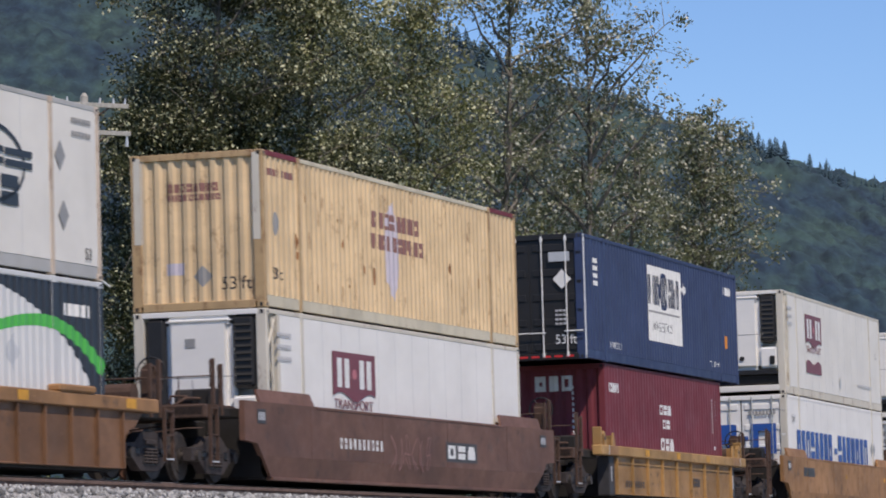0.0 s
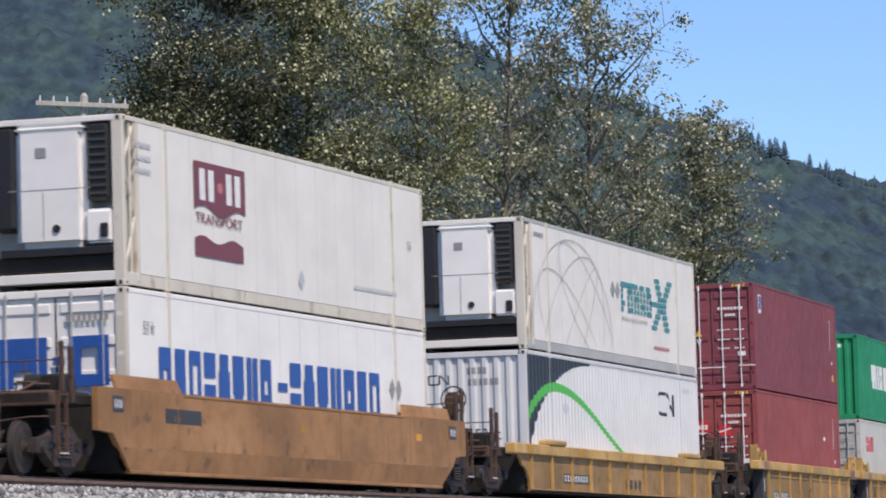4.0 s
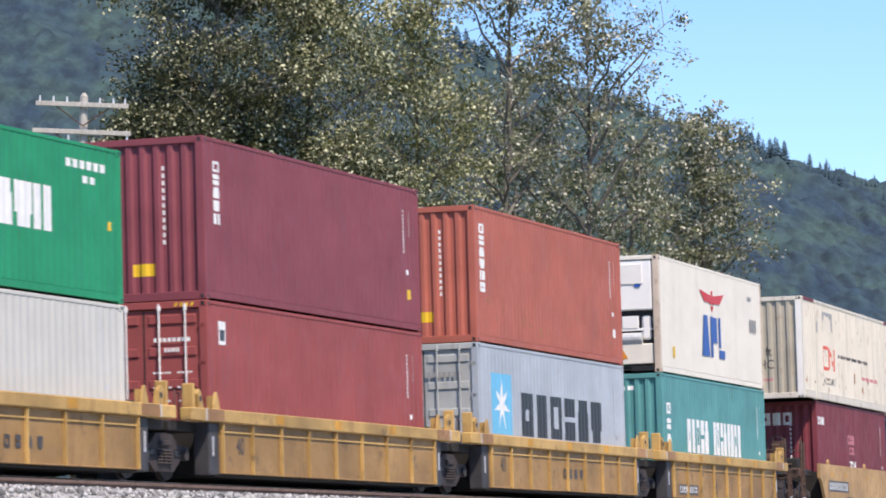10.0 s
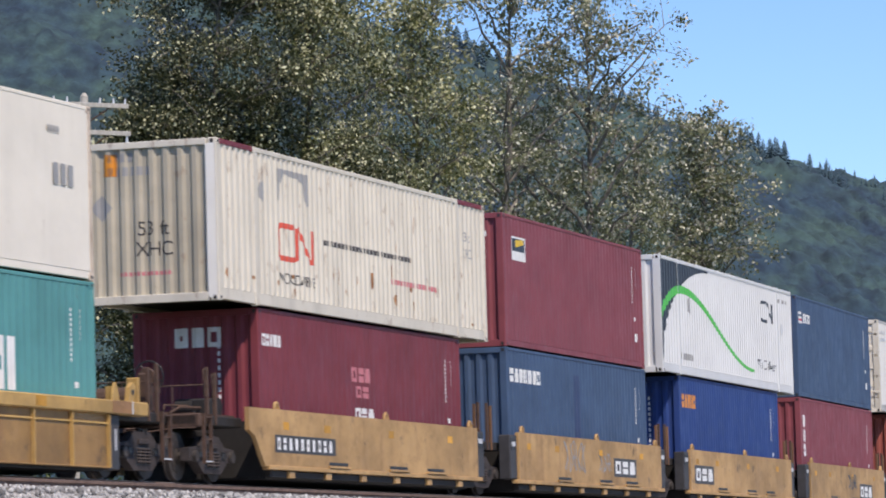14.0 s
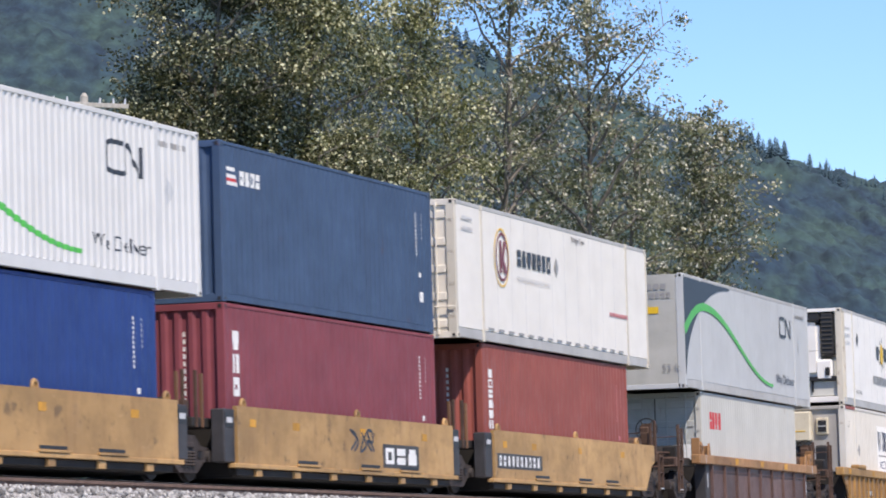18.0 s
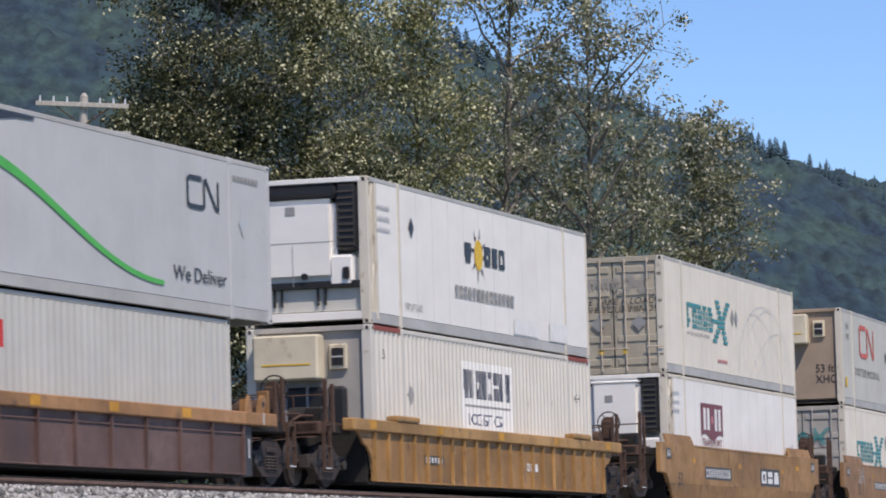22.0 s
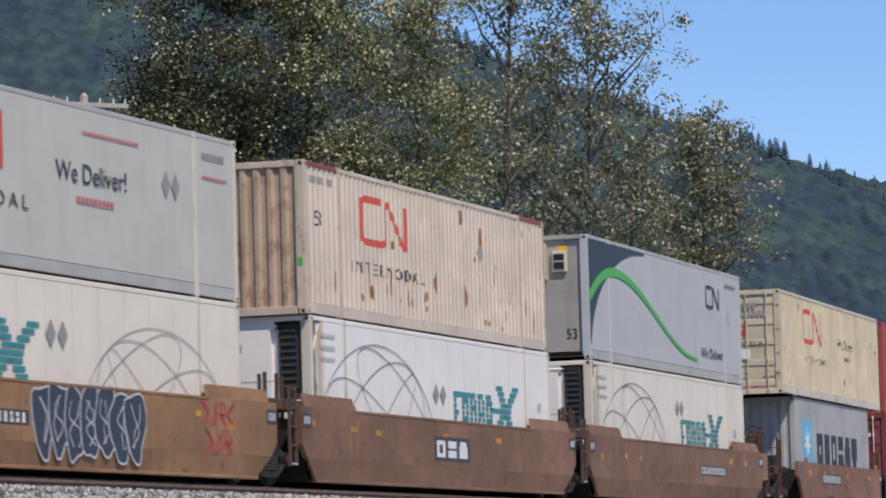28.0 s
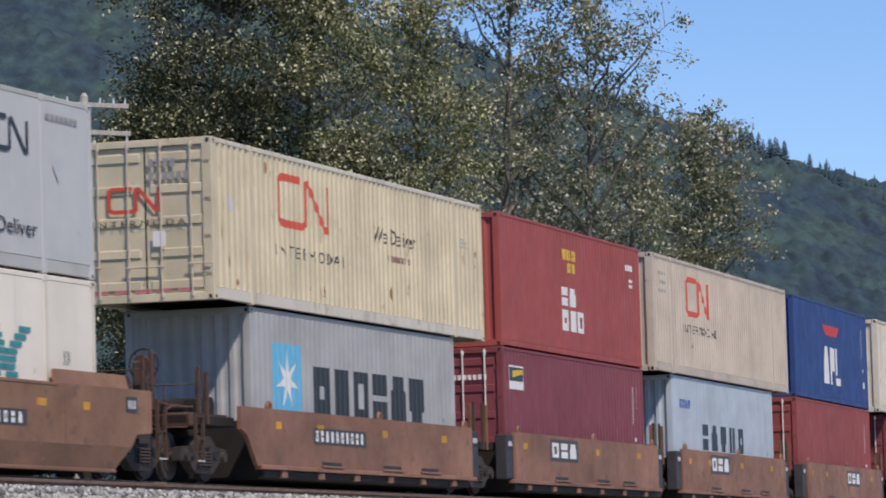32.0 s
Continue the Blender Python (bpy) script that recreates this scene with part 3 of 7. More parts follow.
def tree(x, y, height, spread, limbs, clumps, per_clump, leaf, mat, label, seed, lean=(0, 0), low=0.25, clump_r=0.42, trunk_r=0.2, steep=1.0):
    """A tapered trunk, limbs that sway, and leaves in clumps round the twigs of each limb."""
    rng, rd = np.random.default_rng(seed), random.Random(seed)
    base = Vector((x, y, ground_z(x, y) - 0.1))
    root = thing("tree", Matrix.Translation(base), label, "tree", "trees behind the line")
    trunk = [Vector((lean[0] * (i / 8) ** 1.4 + 0.15 * math.sin(i * 1.3 + seed), lean[1] * (i / 8) + 0.15 * math.cos(i * 1.7 + seed), height * 0.93 * i / 8)) for i in range(9)]
    v, f = limb_mesh(trunk, trunk_r, 0.03)
    put("trunk", mesh_from("trunk", v, f, True), M["bark"], root, label="pale grey-brown trunk")
    for b in range(limbs):
        u = low + (0.97 - low) * (b + rd.random() * 0.6) / limbs
        k = u * 8
        i0 = min(int(k), 7)
        o = trunk[i0].lerp(trunk[i0 + 1], k - i0)
        ang = b * 2.39996 + rd.uniform(-0.4, 0.4)
        ln = spread * (1.0 - 0.65 * max(0, (u - 0.45) / 0.55)) * rd.uniform(0.75, 1.15)
        rise = ln * rd.uniform(0.25, 0.8) * steep
        tip = Vector((math.cos(ang) * ln, math.sin(ang) * ln, rise))
        pts = [tip * (j / 5) + Vector((0.12 * math.sin(j * 2 + b), 0.12 * math.cos(j * 2.3 + b), 0.10 * ln * math.sin(j / 5 * math.pi))) * (j > 0) for j in range(6)]
        verts, faces = limb_mesh(pts, 0.07 * (1.25 - u) + 0.02, 0.012)
        nodes = []
        for _ in range(clumps):
            j = rd.uniform(0.25, 1.0)
            c = pts[int(j * 4.99)].lerp(pts[int(j * 4.99) + 1], j * 4.99 % 1)
            off = Vector((rd.gauss(0, 1), rd.gauss(0, 1), rd.gauss(0, 0.8))) * (0.16 * ln + 0.25)
            e = c + off
            nodes.append(e)
            tv, tf = limb_mesh([c, c.lerp(e, 0.5) + Vector((0, 0, 0.06)), e], 0.016, 0.006)
            n0 = len(verts)
            verts += tv
            faces += [tuple(q + n0 for q in g) for g in tf]
        limb = put("branch", mesh_from("branch", verts, faces, True), M["bark"], root, o)
        cen = np.array([tuple(e) for e in nodes])
        off = rng.normal(0, clump_r, (len(nodes) * per_clump, 3)) * np.array([1, 1, 0.7])
        sc = rng.uniform(0.7, 1.25, len(off)) * leaf
        batch("foliage", LEAF_V, LEAF_F, facing(np.repeat(cen, per_clump, 0) + off, off / clump_r * 0.30, sc, rng, lead=np.repeat(rng.normal(0, 0.75, cen.shape), per_clump, 0)), M[mat], limb)
        SWAY.append((limb, o.copy(), rd.uniform(0, 6.28), rd.uniform(0.6, 1.5)))
    return root


def build_trees():
    D = "tall leafy poplar with dark olive leaves glinting in the sun"
    L = "slender sparse poplar with pale trunk and airy sunlit leaves"
    S = "bushy poplar with sunlit yellow-olive leaves"
    tree(-8.3, 127, 15.0, 2.5, 36, 10, 140, 0.13, "leaf_shaded", "low dark poplar at the edge of the grove", 19, clump_r=0.34)
    tree(-6.6, 128, 22, 3.5, 36, 10, 140, 0.13, "leaf_shaded", D, 11, clump_r=0.34)
    tree(-4.0, 130, 22, 3.7, 40, 10, 130, 0.13, "leaf_lit", D, 12, clump_r=0.34)
    tree(-2.7, 128, 13.0, 3.4, 30, 10, 130, 0.13, "leaf_shaded", D, 20, clump_r=0.34)
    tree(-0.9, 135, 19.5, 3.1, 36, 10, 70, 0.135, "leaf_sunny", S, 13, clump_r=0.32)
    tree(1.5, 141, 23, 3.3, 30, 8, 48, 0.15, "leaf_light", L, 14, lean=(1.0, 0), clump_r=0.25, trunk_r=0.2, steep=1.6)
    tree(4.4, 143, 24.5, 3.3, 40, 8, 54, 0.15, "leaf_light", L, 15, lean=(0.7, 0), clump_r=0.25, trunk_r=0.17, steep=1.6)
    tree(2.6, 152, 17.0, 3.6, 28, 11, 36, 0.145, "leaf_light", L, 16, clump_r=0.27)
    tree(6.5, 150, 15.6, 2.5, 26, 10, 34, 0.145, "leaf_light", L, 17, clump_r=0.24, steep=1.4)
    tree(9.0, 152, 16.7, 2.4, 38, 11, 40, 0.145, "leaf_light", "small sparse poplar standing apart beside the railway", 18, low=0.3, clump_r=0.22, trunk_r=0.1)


def build_bushes():
    lab = "tangled green bramble thicket beside the embankment"
    for i in range(14):
        x, y = -13 + i * 1.35 + RNG.uniform(-0.5, 0.5), 112 + i * 1.7 + RNG.uniform(-2, 2)
        root = thing("bush", Matrix.Translation((x, y, ground_z(x, y))), lab, "bush", "bushes behind the line")
        h = RNG.uniform(2.2, 3.8)
        for k in range(7):
            a = k * 0.9
            bar("stem", root, M["bark"], (0.1 * math.cos(a), 0.1 * math.sin(a), -0.1), (0.9 * math.cos(a), 0.9 * math.sin(a), h * (0.6 + 0.05 * k)), 0.02, 5)
        n = 1500
        p = RNG.normal(0, 1, (n, 3))
        p /= np.linalg.norm(p, axis=1)[:, None]
        p *= (RNG.uniform(0.55, 1.0, n) * (1 + 0.25 * np.sin(p[:, 0] * 5 + i) * np.cos(p[:, 1] * 4)))[:, None] * np.array([1.6, 1.5, h * 0.55])
        p[:, 2] += h * 0.5
        batch("foliage", LEAF_V, LEAF_F, placements(p, RNG.uniform(0.12, 0.2, n)[:, None] * np.ones((1, 3)), RNG, full=True), M["leaf_bush"], root)


def build_pole():
    m = pose(-9.62, 113, -2.2, 0, 1.6, 0)
    p = thing("utility_pole", m, "weathered wooden utility pole with two crossarms", "pole")
    put("post", tube_mesh(0.16, 12.55, 12, 0.105), M["pole"], p, (0, 0, 6.27))
    put("pole_top", tube_mesh(0.105, 0.1, 12, 0.04), M["pole"], p, (0, 0, 12.6))
    for z, w in ((12.33, 2.4), (11.62, 2.55)):
        arm = B("crossarm", p, M["pole"], -w / 2 - 0.03, w / 2 - 0.03, -0.20, -0.09, z - 0.06, z + 0.06, 0.008)
        arm.rotation_euler = (0, radians(1.0), 0)
        for x in ((-1.1, -0.75, -0.4, 0.45, 0.8, 1.1) if z > 12 else ()):
            put("insulator", tube_mesh(0.035, 0.14, 8, 0.02), M["galv"], arm, (x, 0, 0.13))
        for s in (-1, 1):
            bar("brace", p, M["rust"], (s * 0.7, -0.15, z - 0.05), (0, -0.15, z - 0.55), 0.018)
    for x in (-0.37, 1.15):
        put("hanging_insulator", tube_mesh(0.05, 0.3, 8, 0.03), M["galv"], p, (x, -0.15, 11.41))
    g = thing("guy_wire", Matrix.Identity(4), "pale taut guy strut beside the pole", "guy wire")
    bar("strut", g, M["galv"], (-12.6, 112, 8.6), (-8.6, 113, 5.4), 0.028)


build_ground()
build_track()
build_hills()
build_trees()
build_bushes()
build_pole()

# ================================================================ CONTAINERS
# own axes: x along the box (-x is the end that faces the camera), -y the side that faces it, z up from the floor
SIZES = {53: (16.15, 2.59, 2.9), 40: (12.19, 2.44, 2.9), 39: (12.19, 2.44, 2.59)}


class Box:
    """A thing under construction: its root, its bounds and the lie of its faces."""
    lie = {}


def strips_of(c, face):
    """The lie of one face from left to right: (u0, depth0, u1, depth1), metres behind its outer plane."""
    return c.lie.get(face)


def on_face(c, face, u, v, depth):
    return (-c.L / 2 + u, -c.W / 2 + depth, v) if face == "side" else (-c.L / 2 + depth - c.proud, c.W / 2 - u, v)


def clipped(poly, u0, u1):
    """The piece of an outline between two uprights."""
    for side, lim in ((1, u0), (-1, u1)):
        out = []
        for i, (a, b) in enumerate(poly):
            pa, pb = poly[i - 1]
            ina, inp = side * (a - lim) >= 0, side * (pa - lim) >= 0
            if ina != inp:
                k = (lim - pa) / (a - pa)
                out.append((lim, pb + (b - pb) * k))
            if ina:
                out.append((a, b))
        poly = out
        if len(poly) < 3:
            return []
    return poly


def quads(c, name, mat, polys, face="side", d=0.006, label=""):
    """Painted shapes on one face, lying on its ribs: u from its left edge, v from the floor, in metres."""
    v, f, lie = [], [], strips_of(c, face)
    for p in polys:
        if not lie:
            f.append(tuple(range(len(v), len(v) + len(p))))
            v += [on_face(c, face, a, b, -d) for a, b in p]
            continue
        lo, hi = min(a for a, b in p), max(a for a, b in p)
        for u0, d0, u1, d1 in lie:
            if u1 <= lo or u0 >= hi:
                continue
            q = clipped([tuple(x) for x in p], u0, u1)
            if q and max(a for a, b in q) - min(a for a, b in q) > 1e-5:
                f.append(tuple(range(len(v), len(v) + len(q))))
                v += [on_face(c, face, a, b, d0 + (d1 - d0) * (a - u0) / (u1 - u0) - 0.0015 - 0.5 * max(0, d - 0.003)) for a, b in q]
    return put(name, mesh_from("marking", v, f), M[mat], c.root, label=label)


def rect(u, v, w, h):
    return [(u, v), (u + w, v), (u + w, v + h), (u, v + h)]


GLYPH = [[(0, 0, .30, 1), (.70, 0, .30, 1), (.30, 0, .40, .24), (.30, .76, .40, .24)], [(0, 0, .36, 1), (.64, 0, .36, 1), (.36, 0, .28, .36), (.36, .62, .28, .38)], [(0, .3, 1, .7), (.12, 0, .76, .3)], [(0, 0, 1, .44), (0, .56, 1, .44)], [(.06, 0, .88, 1)],
         [(0, 0, .44, 1), (.56, 0, .44, 1)], [(0, 0, 1, .7), (.12, .7, .76, .3)]]


def blocks(c, name, mat, u, v, w, h, n, face="side", k=0, gap=0.18, up=False, label=""):
    """A run of plain block shapes where a trade name stands; up: one above the other."""
    st = (h if up else w) / n
    for i in range(n):
        if up:
            polys = [rect(u + x * w, v + h - (i + 1) * st + y * st * (1 - gap), a * w, b * st * (1 - gap)) for x, y, a, b in GLYPH[(i * 3 + k) % 7]]
        else:
            polys = [rect(u + i * st + x * st * (1 - gap), v + y * h, a * st * (1 - gap), b * h) for x, y, a, b in GLYPH[(i * 3 + k) % 7]]
        quads(c, name, mat, polys, face, label=label)


def dashes(c, name, mat, u, v, w, h, n, face="side", up=False):
    """Small print that cannot be read: plain bars."""
    st = (h if up else w) / n
    polys = [rect(u, v + i * st, w, st * 0.62) if up else rect(u + i * st, v, st * 0.7, h) for i in range(n)]
    return tagged(quads(c, name, mat, polys, face), kind="stuff")


def band(pts, w):
    """A stripe of width w along points, as quads with mitred joints."""
    out, P = [], [Vector(p) for p in pts]
    off = []
    for i, p in enumerate(P):
        d0 = (P[i] - P[i - 1]).normalized() if i else (P[1] - P[0]).normalized()
        d1 = (P[i + 1] - P[i]).normalized() if i < len(P) - 1 else d0
        t = (d0 + d1).normalized()
        nrm = Vector((-t.y, t.x))
        k = max(0.5, nrm.dot(Vector((-d0.y, d0.x))))
        ww = w(i / (len(P) - 1)) if callable(w) else w
        off.append((p + nrm * ww / 2 / k, p - nrm * ww / 2 / k))
    for a, b in zip(off, off[1:]):
        out.append([tuple(a[0]), tuple(a[1]), tuple(b[1]), tuple(b[0])])
    return out


def words(c, string, u, v, size, mat, face="side", name="lettering", shear=0.0, wide=1.0):
    key = ("text", string, size, shear, wide)
    if key not in CACHE:
        cu = bpy.data.curves.new("words", "FONT")
        cu.body, cu.size, cu.shear, cu.extrude = string, size * 1.4, shear, 0.001
        if string == "INTERMODAL":
            cu.space_character = 1.5
        ob = bpy.data.objects.new("words", cu)
        me = bpy.data.meshes.new_from_object(ob)
        bpy.data.objects.remove(ob)
        me.transform(Matrix.Diagonal((wide, 1, 1, 1)))
        me.materials.clear()
        me.materials.append(None)
        CACHE[key] = me
    lie, me, deep = strips_of(c, face), CACHE[key], -0.008
    if lie:
        bm = bmesh.new()
        bm.from_mesh(me)
        bmesh.ops.delete(bm, geom=[q for q in bm.faces if q.normal.z < 0.5], context="FACES")
        lo, hi = min(q.co.x for q in bm.verts) + u, max(q.co.x for q in bm.verts) + u
        for u0 in sorted({a[0] for a in lie if lo < a[0] < hi}):
            bmesh.ops.bisect_plane(bm, geom=bm.verts[:] + bm.edges[:] + bm.faces[:], plane_co=(u0 - u, 0, 0), plane_no=(1, 0, 0))
        us, ds = [q for a in lie for q in (a[0], a[2] - 1e-6)], [q for a in lie for q in (a[1], a[3])]
        for q in bm.verts:
            q.co.z = 0.004 - float(np.interp(q.co.x + u, us, ds))
        me, deep = mesh_bm("lettering", bm), 0.0
    return tagged(put(name, me, M[mat], c.root, on_face(c, face, u, v, deep), (90, 0, 0) if face == "side" else (90, 0, -90)), kind="stuff")


def diamonds(c, mat, u, v, w, h, n=1, face="side"):
    for i in range(n):
        a = u + i * w * 1.15
        quads(c, "diamond_mark", mat, [[(a + w / 2, v), (a + w, v + h / 2), (a + w / 2, v + h), (a, v + h / 2)]], face)


def door_end(c, mat, rods, beads=5, hinge=True):
    """Two door leaves with pressed beads, bars, handles and hinges."""
    L, W, H = c.L, c.W, c.H
    x = -L / 2
    B("door_header", c.root, mat, x, x + 0.12, -W / 2 + 0.15, W / 2 - 0.15, H - 0.13, H, 0.01)
    B("door_sill", c.root, mat, x, x + 0.14, -W / 2 + 0.15, W / 2 - 0.15, 0, 0.15, 0.01)
    for side in (-1, 1):
        y0, y1 = (0.012, W / 2 - 0.14) if side > 0 else (-W / 2 + 0.14, -0.012)
        leaf = B("door_leaf", c.root, mat, x + 0.045, x + 0.085, y0, y1, 0.16, H - 0.14, 0.006)
        cx, cy, cz = leaf.location
        for i in range(beads):
            z = 0.30 + (H - 0.62) * i / (beads - 1)
            put("pressed_bead", box_mesh(0.03, y1 - y0 - 0.16, 0.16, 0.012), mat, leaf, (-0.032, 0, z - cz))
        for k, yy in enumerate((y0 + 0.30, y1 - 0.27) if side > 0 else (y1 - 0.30, y0 + 0.27)):
            put("locking_bar", tube_mesh(0.017, H - 0.10, 8), rods, leaf, (-0.085, yy - cy, 0.0))
            for zz in (0.12, H - 0.12):
                put("cam", box_mesh(0.05, 0.06, 0.10, 0.01), rods, leaf, (-0.075, yy - cy, zz - cz))
            put("handle", box_mesh(0.025, 0.46, 0.03, 0.008), rods, leaf, (-0.11, yy - cy + 0.16 * side * (1 if k else -1), 0.62 - cz + 0.03 * k))
        if hinge:
            for i in range(4):
                put("hinge", box_mesh(0.07, 0.13, 0.09, 0.01), mat, leaf, (-0.03, (y1 if side > 0 else y0) - cy + 0.03 * side, 0.45 + (H - 0.9) * i / 3 - cz))
    B("door_seal", c.root, M["rubber"], x + 0.04, x + 0.06, -0.012, 0.012, 0.16, H - 0.14)


def reefer_end(c, mat, style, fm):
    """A recessed bulkhead with its cooling unit."""
    L, W, H = c.L, c.W, c.H
    x = -L / 2
    B("bulkhead", c.root, M["palegrey"], x + 0.42, x + 0.5, -W / 2 + 0.1, W / 2 - 0.1, 0.1, H - 0.06)
    B("header_beam", c.root, mat, x, x + 0.14, -W / 2 + 0.16, W / 2 - 0.16, H - 0.10, H, 0.01)
    if style == "ocean":
        u = B("cooling_unit", c.root, M["white2"], x + 0.02, x + 0.42, -W / 2 + 0.18, W / 2 - 0.18, 1.55, H - 0.12, 0.03, "white cooling unit casing")
        for i, y in enumerate((-0.5, 0.5)):
            put("access_hatch", box_mesh(0.03, 0.62, 0.5, 0.012), M["white"], u, (-0.21, y, 0.28))
        u2 = B("condenser_bay", c.root, M["black"], x + 0.16, x + 0.42, -W / 2 + 0.18, W / 2 - 0.18, 0.72, 1.55, 0.0, "dark open condenser bay")
        put("control_box", box_mesh(0.12, 0.42, 0.32, 0.02), M["white2"], u2, (-0.14, -0.45, 0.12))
        put("control_box", box_mesh(0.12, 0.28, 0.26, 0.02), M["palegrey"], u2, (-0.14, 0.05, 0.1))
        put("fan_ring", tube_mesh(0.26, 0.05, 20), M["navy"], u2, (-0.12, 0.55, 0.15), (0, 90, 0))
        put("compressor", tube_mesh(0.15, 0.5, 14), M["galv"], u2, (-0.14, -0.5, -0.28), (90, 0, 0))
        put("compressor", tube_mesh(0.12, 0.4, 14), M["black"], u2, (-0.16, 0.4, -0.28), (90, 0, 0))
        put("cross_bar", box_mesh(0.05, W - 0.4, 0.06, 0.01), M["white2"], u2, (-0.16, 0, -0.06))
        put("curved_guard", box_mesh(0.10, 0.24, 0.6, 0.05), M["white2"], u2, (-0.14, -0.86, -0.02))
        B("lower_panel", c.root, M["offwhite"], x + 0.06, x + 0.3, -W / 2 + 0.18, W / 2 - 0.18, 0.22, 0.72, 0.02)
        for y in (-0.75, 0.75):
            B("fork_pocket", c.root, M["black"], x + 0.02, x + 0.1, y - 0.28, y + 0.28, 0.05, 0.17)
        quads(c, "warning_triangle", "k_orange", [[(1.35, 0.36), (1.60, 0.36), (1.475, 0.58)]], "end", -0.05)
        return
    lo = {"cased": 0.68, "capped": 0.86, "boxy": 1.55, "slim": 1.55}[style]
    if style in ("boxy", "slim"):
        c.proud = -0.074
        B("carrier_plate", c.root, mat, x + 0.08, x + 0.42, -W / 2 + 0.16, W / 2 - 0.16, 0.2, H - 0.1, 0.01)
        u = B("cooling_unit", c.root, M["shop_cream"], x - 0.34, x + 0.10, -0.30, W / 2 - 0.24, 1.85, H - 0.16, 0.04, "cream cooling unit casing")
        put("yellow_stripe", box_mesh(0.01, 1.0, 0.03), M["k_yellow"], u, (-0.225, -0.02, -0.14))
        put("small_vent", box_mesh(0.10, 0.36, 0.5, 0.02), M["shop_cream"], u, (0.16, -0.98, 0.0))
        put("vent_grille", box_mesh(0.03, 0.24, 0.34), M["black"], u, (0.10, -0.98, 0.0))
        put("vent_bar", box_mesh(0.02, 0.24, 0.03), M["galv"], u, (0.08, -0.98, 0.0))
        if style == "slim":
            return
        tank = B("fuel_tank", c.root, M["black"], x - 0.05, x + 0.42, -0.75, W / 2 - 0.28, 0.85, 1.72, 0.06, "dark fuel tank")
        for yy in (-0.5, -0.1, 0.35):
            put("tank_strap", box_mesh(0.49, 0.05, 0.89, 0.01), M["k_grey"], tank, (-0.005, yy, 0))
        # dark plate put in for the shade below the fuel tank
        B("shade_plate", c.root, M["column"], x + 0.02, x + 0.3, -W / 2 + 0.2, W / 2 - 0.2, 0.3, 0.85)
        return
    body = B("cooling_unit", c.root, M["white2"], x - 0.03, x + 0.42, -0.62, 0.92 if style == "capped" else 0.68, lo, H - (0.38 if style == "capped" else 0.12), 0.13, "glossy white cooling unit casing", 4)
    g = B("grille_panel", c.root, M["black"], x + 0.0, x + 0.42, -W / 2 + 0.24, -0.62, 1.45, H - 0.1, 0.07, "black louvred grille")
    for i in range(9):
        put("louvre", box_mesh(0.02, 0.34, 0.05), M["rubber"], g, (-0.215, 0, -0.55 + i * 0.13), (0, 30, 0))
    if style == "cased":
        B("grille_panel", c.root, M["black"], x + 0.0, x + 0.42, 0.68, W / 2 - 0.22, 1.0, H - 0.1, 0.07, "black louvred grille")
    put("lower_case", box_mesh(0.40, 0.50, 0.58 if style == "cased" else 0.62, 0.05, 3), M["white2"], body, (0.0, -0.87, -0.62 if style == "capped" else -0.70))
    put("fuse_box", box_mesh(0.05, 0.14, 0.24, 0.02), M["black"], body, (-0.225, -0.98, -0.68 if style == "capped" else -0.78))
    B("casing_cap", c.root, M["black"] if style == "capped" else M["white2"], x - (0.02 if style == "capped" else 0.035), x + 0.42, -0.66 if style == "capped" else -0.62, 1.0 if style == "capped" else 0.68, H - (0.40 if style == "capped" else 0.26), H - 0.1, 0.07, seg=3)
    if style == "capped":
        B("side_trim", c.root, M["black"], x - 0.02, x + 0.42, 0.88, 1.02, 1.5, H - 0.14, 0.04)
    put("casing_seam", box_mesh(0.008, 1.5, 0.014), M["k_grey"], body, (-0.226, 0, -0.05))
    put("casing_seam", box_mesh(0.008, 0.014, 0.8), M["k_grey"], body, (-0.226, 0.12, -0.5))
    put("badge", box_mesh(0.012, 0.20, 0.17, 0.004), M["k_grey"], body, (-0.23, 0.15, 0.58))
    put("filler_cap", tube_mesh(0.07, 0.03, 14), M["black"], body, (-0.235, -0.12, -0.72), (0, 90, 0))
    B("unit_base", c.root, M["black"], x + 0.0, x + 0.42, -W / 2 + 0.22, 0.96, lo - 0.12, lo + 0.01, 0.01)
    B("lower_beam", c.root, M["palegrey"] if style == "capped" else M["underframe"], x + 0.12, x + 0.42, -W / 2 + 0.16, W / 2 - 0.16, 0.28, lo - 0.12, 0.02)
    n = 0.60 if style == "cased" else 0.45
    y = -W / 2 + 0.05
    for a, b in (((x + 0.12, y, 0.25), (x + n, y, 1.2)), ((x + n, y, 1.2), (x + 0.12, y, 2.1)), ((x + 0.12, y, 2.1), (x + n, y, H - 0.1)), ((x + 0.7 * n, y, 0.2), (x + 0.7 * n, y, H - 0.1))):
        bar("nose_brace", c.root, fm, a, b, 0.026, 6)
    B("nose_post", c.root, fm, x + n + 0.02, x + n + 0.14, y + 0.06, y - 0.045, 0.1, H - 0.05, 0.008)
    B("nose_wall", c.root, M["palegrey"], x + 0.5, x + n + 0.1, W / 2 - 0.02, W / 2 - 0.06, 0.1, H - 0.05)
    if style == "capped":
        for y in (-0.35, -0.2, 0.55, 0.7):
            bar("support_post", c.root, M["black"], (x + 0.08, y, 0.4), (x + 0.08, y, lo - 0.1), 0.03)
    B("sill_beam", c.root, mat, x, x + 0.14, -W / 2 + 0.16, W / 2 - 0.16, 0.1, 0.26, 0.01)


